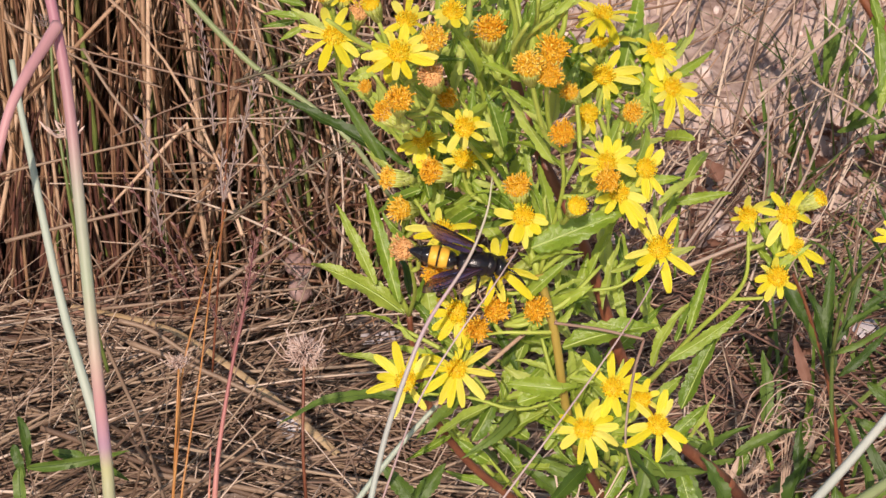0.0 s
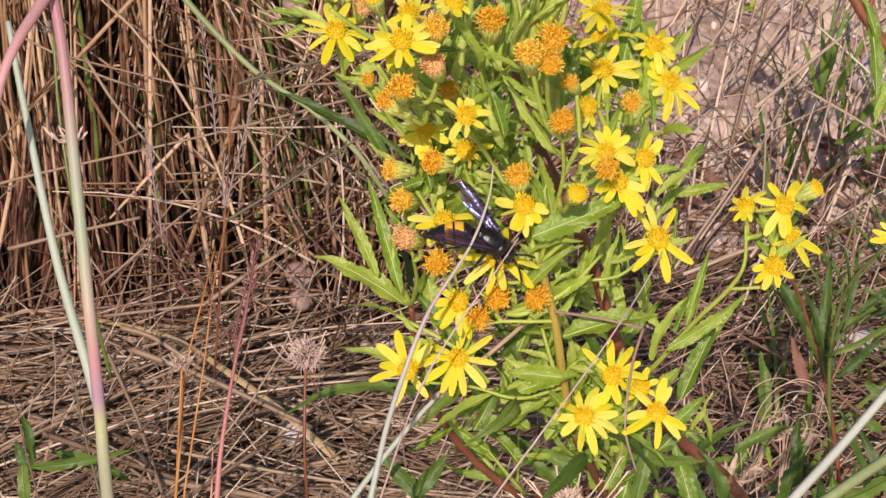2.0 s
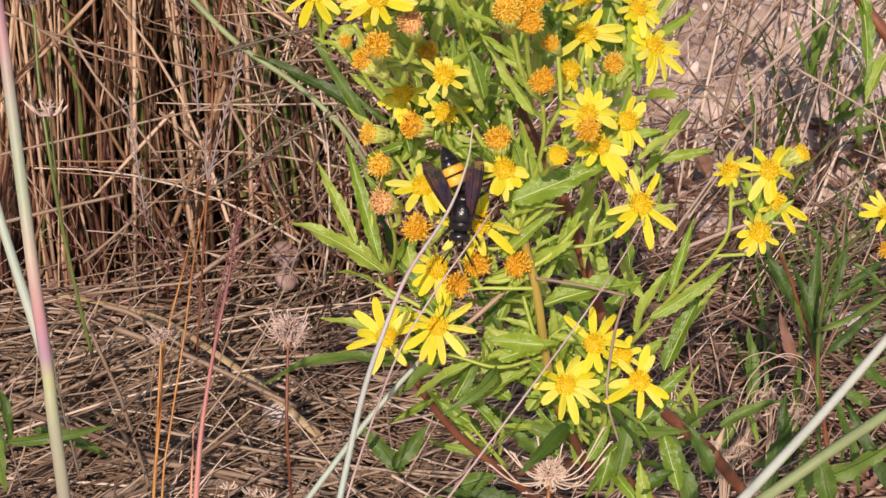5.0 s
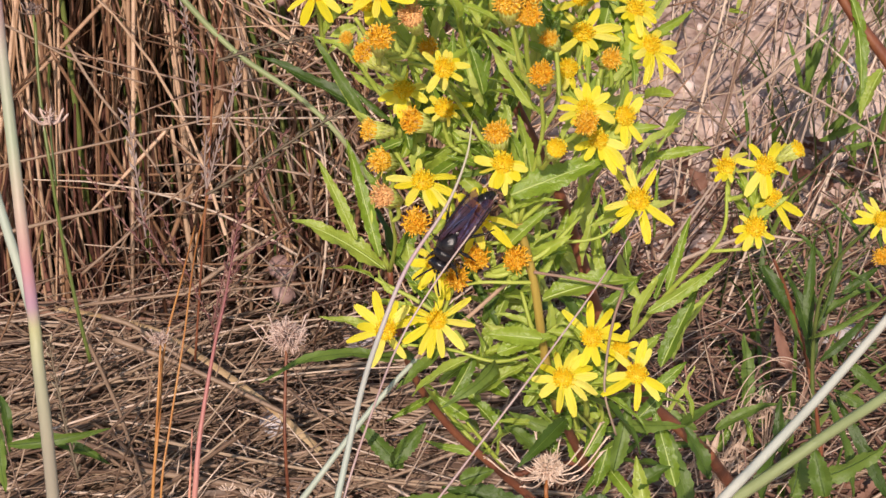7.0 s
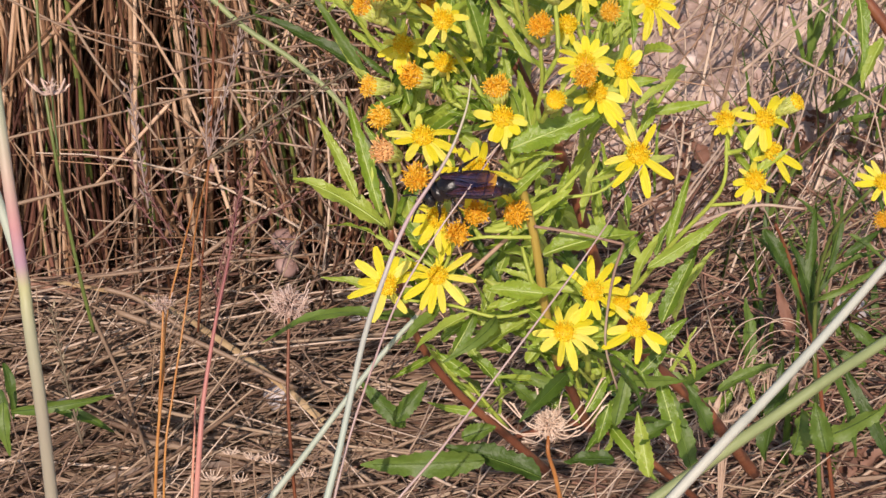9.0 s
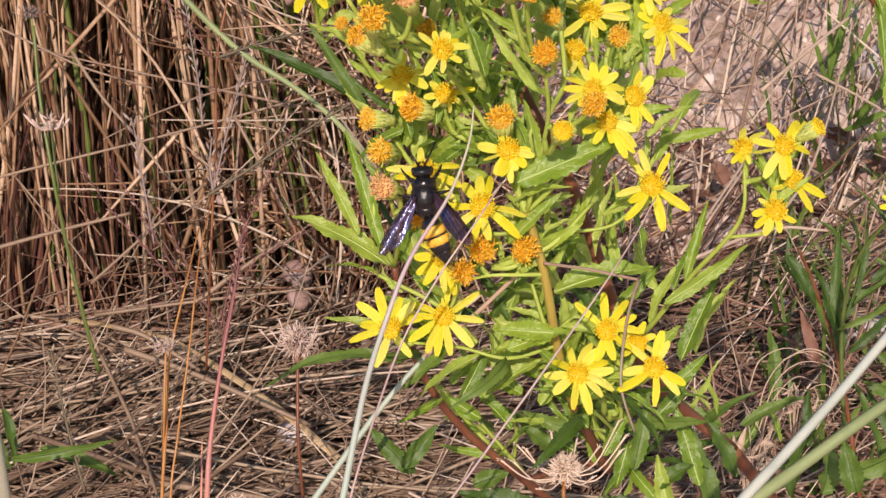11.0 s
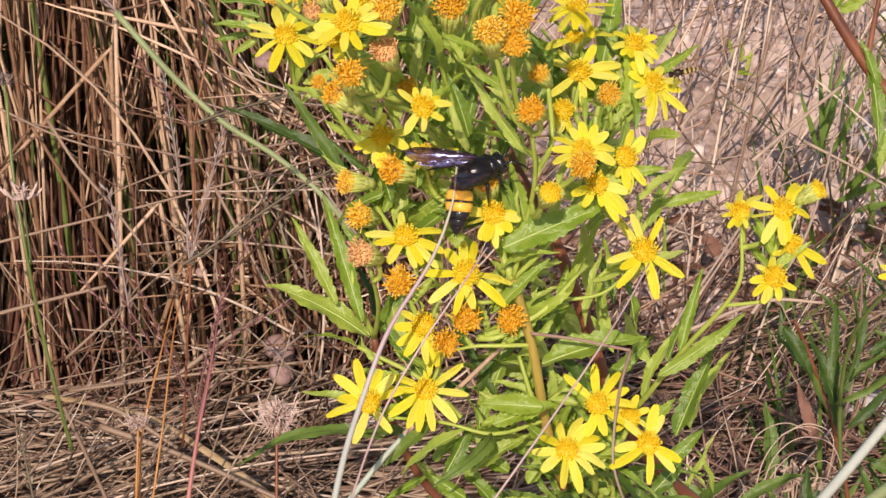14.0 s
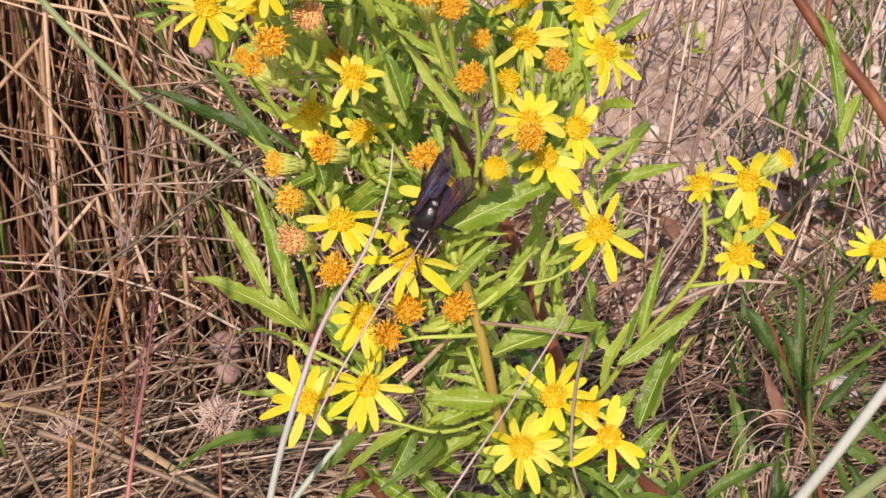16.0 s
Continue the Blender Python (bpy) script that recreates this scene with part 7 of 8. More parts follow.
leaf(SHRUB, (0.0946, 0.0412, 0.1773), (0.1013, 0.0526, 0.1995), 0.0082, 0.12, -35, False, None, 106, mat=M_DARKSHADELEAF)
leaf(SHRUB, (0.1172, 0.0780, 0.1614), (0.1422, 0.0829, 0.1709), 0.0088, 0.12, 20, False, None, 107, mat=M_DARKSHADELEAF)
leaf(SHRUB, (0.1450, 0.0924, 0.1455), (0.1285, 0.1075, 0.1750), 0.0055, 0.12, -14, False, None, 108, mat=M_DARKSHADELEAF)
leaf(SHRUB, (0.1100, 0.0991, 0.1586), (0.1101, 0.1075, 0.1750), 0.0047, 0.12, -14, False, None, 109, mat=M_DARKSHADELEAF)
leaf(SHRUB, (0.1597, 0.2193, 0.1737), (0.1469, 0.2282, 0.1909), 0.0030, 0.12, 3, False, None, 110, mat=M_DARKSHADELEAF)
leaf(SHRUB, (0.1706, 0.2373, 0.1649), (0.1619, 0.2484, 0.1865), 0.0031, 0.12, 21, False, None, 111, mat=M_DARKSHADELEAF)
leaf(SHRUB, (0.1565, 0.2701, 0.1412), (0.1426, 0.2775, 0.1556), 0.0037, 0.12, 31, False, None, 112, mat=M_DARKSHADELEAF)
leaf(SHRUB, (0.1406, 0.1475, 0.1652), (0.1539, 0.1421, 0.1547), 0.0051, 0.12, 11, False, None, 113, mat=M_DARKSHADELEAF)
leaf(SHRUB, (0.1281, 0.1804, 0.1418), (0.1219, 0.1894, 0.1594), 0.0054, 0.10, 0, False, None, 114, mat=M_DEADLEAF)
leaf(SHRUB, (0.0687, 0.0420, 0.1788), (0.0679, 0.0488, 0.1921), 0.0056, 0.10, 0, False, None, 115, mat=M_DEADLEAF)
leaf(SHRUB, (0.1552, 0.6217, 0.0158), (0.1476, 0.6278, 0.0277), 0.0135, 0.10, 0, False, None, 116, mat=M_DEADLEAF)
spent(SHRUB, (0.1597, 0.1910, 0.1842), (-0.35, -0.7, 0.5), 3.2)
flower(SHRUB, (0.1575, 0.1882, 0.2007), (-0.26, -0.81, 0.52), ((-98, 10.4), (-80, 9.5), (169, 8.7), (35, 9.5), (108, 7.9), (-29, 8.9)), 3.6)
RED = thing("red_stemmed_plant", "young plant with a thick red-brown stem and narrow leaves", "plant")
stem(RED, ((0.2770, 0.4773, 0.0630), (0.2540, 0.4864, 0.1026), (0.2313, 0.4952, 0.1415), (0.2095, 0.5035, 0.1685), (0.1907, 0.5129, 0.1978), (0.1781, 0.5245, 0.2204)), 0.00371, 0.00257, M_REDSTEM)
stem(RED, ((0.2095, 0.5035, 0.1685), (0.2118, 0.5070, 0.1850), (0.2160, 0.5120, 0.2085), (0.2170, 0.5150, 0.2300)), 0.0016, 0.0009, M_REDSTEM, "branch")
leaf(RED, (0.2160, 0.5120, 0.2085), (0.2080, 0.5090, 0.2210), 0.0070, 0.1, 10, False, None, 141, mat=M_DARKSHADELEAF)
leaf(RED, (0.2109, 0.5034, 0.1685), (0.2139, 0.4784, 0.1308), 0.0097, 0.1, 10, False, None, 117)
leaf(RED, (0.1971, 0.5164, 0.1937), (0.2100, 0.5139, 0.1997), 0.0074, 0.1, 10, True, None, 118)
leaf(RED, (0.1866, 0.5217, 0.2039), (0.1721, 0.5195, 0.2107), 0.0114, 0.1, 10, True, None, 119)
leaf(RED, (0.2145, 0.4983, 0.1585), (0.2063, 0.5050, 0.1825), 0.0069, 0.1, 10, False, None, 120)
leaf(RED, (0.2246, 0.4906, 0.1434), (0.2114, 0.4747, 0.1235), 0.0097, 0.1, 10, False, None, 121)
leaf(RED, (0.1943, 0.5164, 0.1938), (0.2053, 0.5216, 0.2147), 0.0074, 0.1, 10, False, None, 122)
TUFT = thing("grass_tuft", "tuft of broad green grass blades on bare earth", "grass")
leaf(TUFT, (0.2105, 0.6206, 0.0793), (0.2249, 0.6251, 0.1318), 0.0058, 0.1, 10, False, None, 123, 0.0, M_GRASS, "blade")
leaf(TUFT, (0.2171, 0.6199, 0.0778), (0.2396, 0.6207, 0.1231), 0.0052, 0.1, 10, False, None, 124, 0.0, M_GRASS, "blade")
leaf(TUFT, (0.2138, 0.6199, 0.0778), (0.2102, 0.6236, 0.1289), 0.0045, 0.1, 10, False, None, 125, 0.0, M_GRASS, "blade")
leaf(TUFT, (0.2254, 0.6107, 0.0600), (0.2552, 0.6072, 0.0968), 0.0065, 0.1, 10, False, None, 126, 0.0, M_GRASS, "blade")
leaf(TUFT, (0.2270, 0.6092, 0.0571), (0.2460, 0.6042, 0.0910), 0.0052, 0.1, 10, False, None, 127, 0.0, M_GRASS, "blade")
leaf(TUFT, (0.2105, 0.6206, 0.0793), (0.1987, 0.6176, 0.1172), 0.0039, 0.1, 10, False, None, 128, 0.0, M_GRASS, "blade")
leaf(TUFT, (0.2204, 0.6077, 0.0541), (0.2551, 0.5967, 0.0765), 0.0058, 0.1, 10, False, None, 129, 0.0, M_GRASS, "blade")
leaf(TUFT, (0.2303, 0.6046, 0.0482), (0.2550, 0.5892, 0.0619), 0.0052, 0.1, 10, False, None, 130, 0.0, M_GRASS, "blade")
LOWTUFT = thing("grass_tuft", "low broad green blades in the straw", "grass")
leaf(LOWTUFT, (-0.1550, 0.1868, 0.1107), (-0.1261, 0.1824, 0.1022), 0.0064, 0.2, 0, False, None, 131, 0.0, M_DARKSHADELEAF, "blade")
leaf(LOWTUFT, (-0.1514, 0.1340, 0.1392), (-0.1163, 0.1362, 0.1434), 0.0048, 0.2, 0, False, None, 132, 0.0, M_DARKSHADELEAF, "blade")
leaf(LOWTUFT, (-0.1586, 0.1591, 0.1443), (-0.1541, 0.1499, 0.1264), 0.0048, 0.2, 0, False, None, 133, 0.0, M_DARKSHADELEAF, "blade")
leaf(LOWTUFT, (-0.1559, 0.1377, 0.1464), (-0.1520, 0.1323, 0.1359), 0.0047, 0.2, 0, False, None, 134, 0.0, M_DARKSHADELEAF, "blade")
leaf(LOWTUFT, (-0.1400, 0.0839, 0.1730), (-0.1386, 0.0760, 0.1576), 0.0053, 0.2, 0, False, None, 135, 0.0, M_DARKSHADELEAF, "blade")
SPRIG = thing("yellow_sprig", "tiny yellow-green sprig on the bare earth", "plant")
leaf(SPRIG, (0.2041, 0.8952, 0.0447), (0.1974, 0.8939, 0.0639), 0.004, 0.1, 0, True, None, 136)
leaf(SPRIG, (0.2060, 0.8943, 0.0429), (0.2091, 0.8928, 0.0618), 0.004, 0.1, 0, True, None, 137)
leaf(SPRIG, (0.2080, 0.8952, 0.0446), (0.2165, 0.8872, 0.0510), 0.004, 0.1, 0, True, None, 138)
leaf(SPRIG, (0.2116, 0.8915, 0.0374), (0.2147, 0.8891, 0.0546), 0.004, 0.1, 0, True, None, 139)
leaf(SPRIG, (0.2037, 0.8916, 0.0376), (0.2178, 0.8809, 0.0386), 0.004, 0.1, 0, True, None, 140)


# ---- the wasp ----
def wasp():
    """A scoliid wasp, 21 mm long: head ahead along +y, back up along +z."""
    ob = thing("wasp", "black scoliid wasp with two yellow abdominal bands and dusky violet wings", "wasp")
    rng = random.Random(77)
    s = Soup()
    s.ball((0, 0, 0), 0.0032, 0.0041, 0.0029, None, 12, 20, 0.02, rng)
    s.ball((0, 0.0028, 0.0002), 0.0029, 0.0019, 0.0025, None, 10, 18, 0.02, rng)
    s.ball((0, -0.0030, -0.0002), 0.0026, 0.0021, 0.0022, None, 10, 18, 0.02, rng)
    for k in range(190):
        d = Vector((rng.gauss(0, 1), rng.gauss(0, 1), rng.gauss(-0.2, 1))).normalized()
        p = Vector((d.x * 0.0031, d.y * 0.0044, d.z * 0.0028))
        e = p + (d + Vector((0, -0.5, 0))).normalized() * rng.uniform(0.0003, 0.0008)
        s.sweep([p, e], [0.00004, 0.00001], 3, cap=False)
    part("thorax", s, M_FUR, ob)
    h = Soup()
    h.ball((0, 0.0056, -0.0004), 0.0025, 0.0016, 0.0020, None, 12, 18)
    hd = part("head", h, M_BLACK, ob)
    for sx in (-1, 1):
        e = Soup()
        e.ball((sx * 0.0020, 0.0060, -0.0003), 0.0006, 0.0009, 0.0013, None, 8, 10)
        part("eye", e, M_EYE, hd)
        a = Soup()
        line = curve(((sx * 0.0007, 0.0070, 0.0), (sx * 0.0014, 0.0084, 0.0008), (sx * 0.0026, 0.0103, 0.0002), (sx * 0.0036, 0.0121, -0.0012)), 5)
        a.sweep(line, [0.00022 + (0.00006 if k % 2 else 0) for k in range(len(line))], 6)
        part("antenna", a, M_BLACK, hd)
        j = Soup()
        j.sweep(curve(((sx * 0.0008, 0.0068, -0.0012), (sx * 0.0006, 0.0077, -0.0017), (sx * 0.0001, 0.0080, -0.002)), 4), [0.0003] * 4 + [0.00025] * 4 + [0.0001], 5)
        part("jaw", j, M_BLACK, hd)
        for n, (y0, fwd, out) in enumerate(((0.0024, 0.0032, 0.0042), (0.0002, 0.0006, 0.0056), (-0.0022, -0.0038, 0.0056))):
            g = Soup()
            hip, knee = Vector((sx * 0.0016, y0, -0.0018)), Vector((sx * out * 0.62, y0 + fwd * 0.5, -0.0004))
            ankle, toe = Vector((sx * out * 0.92, y0 + fwd * 0.95, -0.0034)), Vector((sx * out * 1.12, y0 + fwd * 1.45, -0.0052))
            g.sweep([hip, hip.lerp(knee, 0.5), knee], [0.0004, 0.00062, 0.0004], 7)
            g.sweep([knee, knee.lerp(ankle, 0.6), ankle], [0.0004, 0.00045, 0.0003], 7)
            g.sweep([ankle, ankle.lerp(toe, 0.5), toe], [0.00026, 0.00022, 0.00014], 6)
            for k in range(26):
                p = knee.lerp(ankle, rng.random()) if k % 3 else ankle.lerp(toe, rng.random())
                g.sweep([p, p + Vector((sx * rng.uniform(0.1, 1), rng.uniform(-1, 0.4), rng.uniform(-1, 0.3))).normalized() * 0.0008], [0.00005, 0.00001], 3, cap=False)
            part("leg", g, M_BLACK, ob)
    first = Soup()
    prof = ((0.0, 0.0006), (0.0005, 0.0015), (0.0014, 0.0024), (0.0022, 0.0027), (0.0025, 0.0026))
    first.sweep([(0, -y, -0.10 * y - 6 * y * y) for y, r in prof], [r * 0.93 for y, r in prof], 20, 0.82)
    ab = part("abdomen", first, M_BLACK, ob)
    rings = [("segment", M_BAND, ((0.0025, 0.0027), (0.0028, 0.0031), (0.0040, 0.0033), (0.0046, 0.0032))),
             ("segment", M_BLACK, ((0.0045, 0.0031), (0.0048, 0.0033), (0.0051, 0.0031))),
             ("segment", M_BAND, ((0.0050, 0.0031), (0.0053, 0.0033), (0.0063, 0.0031), (0.0069, 0.0029))),
             ("segment", M_BLACK, ((0.0068, 0.0028), (0.0071, 0.0029), (0.0083, 0.0025), (0.0086, 0.0023))),
             ("segment", M_BLACK, ((0.0085, 0.0022), (0.0088, 0.0023), (0.0099, 0.0018), (0.0102, 0.0016))),
             ("segment", M_BLACK, ((0.0101, 0.0015), (0.0104, 0.0015), (0.0113, 0.0009), (0.0118, 0.0003)))]
    for name, mat, prof in rings:
        g = Soup()
        g.sweep([(0, -y, -0.10 * y - 6 * y * y) for y, r in prof], [r * 0.93 for y, r in prof], 20, 0.82)
        if mat is M_BLACK:
            for k in range(60):
                y, r = prof[rng.randrange(len(prof))]
                a = rng.uniform(0, 6.28)
                p = Vector((r * math.cos(a), -y, r * 0.86 * math.sin(a) - 0.1 * y - 6 * y * y))
                g.sweep([p, p + Vector((math.cos(a) * 0.5, -0.9, math.sin(a) * 0.5)) * 0.0006], [0.00004, 0.00001], 3, cap=False)
        part(name, g, mat, ab, "yellow-orange band" if mat is M_BAND else "")
    wings = []
    for sx in (-1, 1):
        w, rows, n = Soup(), [], 22
        for k in range(n + 1):
            t = k / n
            lead = 0.0005 * math.sin(math.pi * t) + 0.0004
            trail = 0.0022 * min(1.0, 0.12 + 1.15 * t) + 0.0003
            if t > 0.74:
                cut = math.sqrt(max(0.0, 1 - ((t - 0.74) / 0.26) ** 2))
                trail *= 0.06 + 0.94 * cut
                lead -= 0.0009 * (1 - cut)
            rows.append([Vector((sx * (lead - (lead + trail) * u), -0.0158 * t, 0.0005 * math.sin(7 * t) * u + 0.0007 * math.sin(math.pi * u) + (0.00022 if j % 2 else 0) + 0.00012 * math.sin(31 * t + 2 * j))) for j, u in enumerate((0, 0.15, 0.3, 0.45, 0.6, 0.75, 0.9, 1))])
        w.sheet(rows)
        ws = part("wing", w, M_WING, ob, "smoky violet-brown wing")
        vein = Soup()
        for j in (0, 1, 3, 5):
            vein.sweep([rows[k][j] + Vector((0, 0, 0.00004)) for k in range(0, n - 2 - (j // 2))], [0.00017 if j < 2 else 0.00007] * (n - 2 - (j // 2)), 4)
        part("vein", vein, M_BLACK, ws)
        hind, rows = Soup(), []
        for k in range(13):
            t = k / 12
            wide = 0.0013 * math.sin(math.pi * min(1, 0.1 + 0.86 * t)) ** 0.7
            a = Vector((-sx * (0.0008 + 0.0017 * t), -0.0008 - 0.0112 * t, -0.0003))
            rows.append([a + Vector((-sx * wide * u, -0.0009 * u, -0.0003 * math.sin(6 * t) * u + (0.00015 if j % 2 else 0))) for j, u in enumerate((-0.15, 0.15, 0.4, 0.7, 1))])
        hind.sheet(rows)
        part("hind_wing", hind, M_WING, ws)
        wings.append(ws)
    return ob, ab, wings


WASP, ABDOMEN, WINGS = wasp()


def hoverfly():
    ob = thing("hoverfly", "small brown hoverfly with dark stripes hovering at a flower", "fly")
    s = Soup()
    s.ball((0, 0, 0), 0.0009, 0.0012, 0.0009, None, 8, 12)
    part("thorax", s, M_HOVER, ob)
    s = Soup()
    s.ball((0, 0.0016, -0.0001), 0.0009, 0.0006, 0.0008, None, 8, 12)
    part("head", s, M_EYE, ob)
    prof = ((0.0010, 0.0006), (0.0015, 0.0008), (0.0021, 0.00085), (0.0026, 0.0008), (0.0031, 0.00075), (0.0036, 0.00065), (0.0041, 0.0005), (0.0046, 0.0003), (0.0050, 0.0001))
    for k, (a, c) in enumerate(zip(prof, prof[1:])):
        s = Soup()
        s.sweep([(0, -a[0], -0.0001), (0, -(a[0] + c[0]) / 2, -0.0001), (0, -c[0] - 0.00004, -0.0001)], [a[1], (a[1] + c[1]) / 2 * 1.03, c[1]], 12, 0.7)
        part("segment", s, M_HOVERBAND if k % 2 else M_HOVER, ob)
    for sx in (-1, 1):
        for y, fwd in ((0.0006, 0.0008), (0.0, 0.0), (-0.0006, -0.001)):
            s = Soup()
            s.sweep([(sx * 0.0004, y, -0.0006), (sx * 0.0009, y + fwd * 0.5, -0.0011), (sx * 0.0008, y + fwd, -0.0019)], [0.00012, 0.0001, 0.00006], 5)
            part("leg", s, M_HOVER, ob)
    for sx in (-1, 1):
        s, rows = Soup(), []
        for k in range(9):
            t = k / 8
            w = 0.0011 * math.sin(math.pi * (0.1 + 0.85 * t))
            rows.append([Vector((sx * 0.0042 * t, -0.0016 * t + w * u, 0.0006 + 0.0012 * t)) for u in (-1, 0, 1)])
        s.sheet(rows)
        part("wing", s, M_CLEARWING, ob)
    return ob


HOVERFLY = hoverfly()


def motions():
    """What moves: the wasp with its wings and abdomen, the near grass stalk in the breeze, the hoverfly."""
    walk(WASP, (
        (0, pose(0.00374, -0.02261, 0.30249, -16.22, 38.63, -89.89)),
        (0.5, pose(0.00462, -0.02087, 0.30587, -39.23, 36.87, -111.38)),
        (1, pose(0.00543, -0.02118, 0.30527, -52.20, 32.53, -128.03)),
        (1.5, pose(0.00551, -0.02127, 0.30510, -49.21, 34.07, -123.41)),
        (2, pose(0.00654, -0.02151, 0.30463, -47.30, 34.20, -122.86)),
        (2.5, pose(0.00617, -0.02158, 0.30449, -43.93, 36.04, -116.38)),
        (3, pose(0.00684, -0.02180, 0.30407, -55.95, 31.65, -130.57)),
        (3.5, pose(0.00711, -0.02145, 0.30474, -63.83, 17.12, -157.48)),
        (4, pose(0.00699, -0.02207, 0.30355, -68.04, 7.36, -170.66)),
        (4.5, pose(0.00535, -0.02187, 0.30392, -62.42, 3.65, -175.23)),
        (5.5, pose(0.00461, -0.02335, 0.30105, -60.62, -11.45, 165.74)),
        (6.8, pose(0.00338, -0.02603, 0.29584, -57.75, -17.45, 157.72)),
        (7, pose(0.00211, -0.02645, 0.29502, -63.13, -21.05, 152.36)),
        (7.5, pose(0.00089, -0.02676, 0.29443, -53.66, -22.09, 150.59)),
        (8, pose(0.00040, -0.02647, 0.29499, -67.53, -25.05, 145.47)),
        (8.5, pose(0.00171, -0.02674, 0.29447, -71.31, -21.44, 151.70)),
        (9.4, pose(0.00187, -0.02374, 0.30029, 11.17, -35.47, 60.27)),
        (10.2, pose(-0.00338, -0.02311, 0.30154, 61.36, -11.76, 15.35)),
        (11, pose(-0.00443, -0.01873, 0.30130, 64.03, -2.71, 4.32)),
        (11.5, pose(-0.00549, -0.01806, 0.30260, 64.85, -4.01, 6.10)),
        (12, pose(-0.00306, -0.01582, 0.30695, 62.79, 11.31, -12.05)),
        (12.5, pose(0.00134, -0.01750, 0.31242, 45.84, 19.65, -23.12)),
        (13, pose(0.00081, -0.01722, 0.31296, 34.99, 25.02, -31.61)),
        (13.5, pose(0.00656, -0.01591, 0.31550, 38.05, 24.60, -30.97)),
        (13.8, pose(0.00822, -0.01550, 0.31843, 59.83, 27.27, -24.70)),
        (14, pose(0.01174, -0.01500, 0.32056, 7.75, 42.81, -48.93)),
        (14.1, pose(0.01714, -0.01750, 0.32075, -67.60, 40.90, -137.15)),
        (14.3, pose(0.01749, -0.02100, 0.31800, -109.11, 15.35, -168.78)),
        (14.5, pose(0.01755, -0.02200, 0.31480, -96.91, 7.40, -175.69)),
        (14.7, pose(0.01629, -0.02050, 0.30957, -65.66, -3.25, 175.47)),
        (15, pose(0.01513, -0.01950, 0.30956, -64.91, -9.38, 170.39)),
        (15.5, pose(0.01323, -0.01950, 0.30636, -87.01, -27.01, 153.52)),
        (16, pose(0.01336, -0.01970, 0.30763, -78.08, -24.94, 156.64)),
    ))
    walk(ABDOMEN, (
        (0, pose(0.00000, -0.00450, -0.00030, 3.04, -0.00, -13.36)),
        (0.5, pose(0.00000, -0.00450, -0.00030, 18.96, -0.00, 23.59)),
        (1, pose(0.00000, -0.00450, -0.00030, 19.05, -0.00, 44.72)),
        (1.5, pose(0.00000, -0.00450, -0.00030, 20.79, 0.00, 34.35)),
        (2, pose(0.00000, -0.00450, -0.00030, 19.72, -0.00, 34.14)),
        (2.5, pose(0.00000, -0.00450, -0.00030, 19.10, 0.00, 24.20)),
        (3, pose(0.00000, -0.00450, -0.00030, 21.60, -0.00, 35.01)),
        (3.5, pose(0.00000, -0.00450, -0.00030, 9.55, -0.00, 64.98)),
        (4, pose(0.00000, -0.00450, -0.00030, -0.46, -0.00, 56.34)),
        (4.5, pose(0.00000, -0.00450, -0.00030, -7.21, -0.00, 30.87)),
        (5.5, pose(0.00000, -0.00450, -0.00030, -12.01, -0.00, 27.68)),
        (6.8, pose(0.00000, -0.00450, -0.00030, -5.21, -0.00, -14.14)),
        (7, pose(0.00000, -0.00450, -0.00030, 5.22, -0.00, -11.34)),
        (7.5, pose(0.00000, -0.00450, -0.00030, -1.49, -0.00, -18.94)),
        (8, pose(0.00000, -0.00450, -0.00030, 12.70, -0.00, -18.50)),
        (8.5, pose(0.00000, -0.00450, -0.00030, 12.57, -0.00, -25.57)),
        (9.4, pose(0.00000, -0.00450, -0.00030, 20.58, -0.00, -34.54)),
        (10.2, pose(0.00000, -0.00450, -0.00030, -8.74, 0.00, 28.14)),
        (11, pose(0.00000, -0.00450, -0.00030, -0.95, -0.00, 18.85)),
        (11.5, pose(0.00000, -0.00450, -0.00030, -2.44, 0.00, 20.76)),
        (12, pose(0.00000, -0.00450, -0.00030, 2.25, 0.00, 25.95)),
        (12.5, pose(0.00000, -0.00450, -0.00030, 9.59, -0.00, 22.12)),
        (13, pose(0.00000, -0.00450, -0.00030, 23.23, -0.00, 49.66)),
        (13.5, pose(0.00000, -0.00450, -0.00030, 14.21, -0.00, 24.45)),
        (13.8, pose(0.00000, -0.00450, -0.00030, 39.02, 0.00, 27.91)),
        (14, pose(0.00000, -0.00450, -0.00030, 18.97, 0.00, 62.24)),
        (14.1, pose(0.00000, -0.00450, -0.00030, 7.60, 0.00, 83.78)),
        (14.3, pose(0.00000, -0.00450, -0.00030, 27.39, 0.00, 98.97)),
        (14.5, pose(0.00000, -0.00450, -0.00030, 34.87, 0.00, 63.48)),
        (14.7, pose(0.00000, -0.00450, -0.00030, 7.81, 0.00, 34.78)),
        (15, pose(0.00000, -0.00450, -0.00030, 5.64, 0.00, 17.85)),
        (15.5, pose(0.00000, -0.00450, -0.00030, 38.68, 0.00, 51.80)),
        (16, pose(0.00000, -0.00450, -0.00030, 64.48, 0.00, 61.29)),
    ))
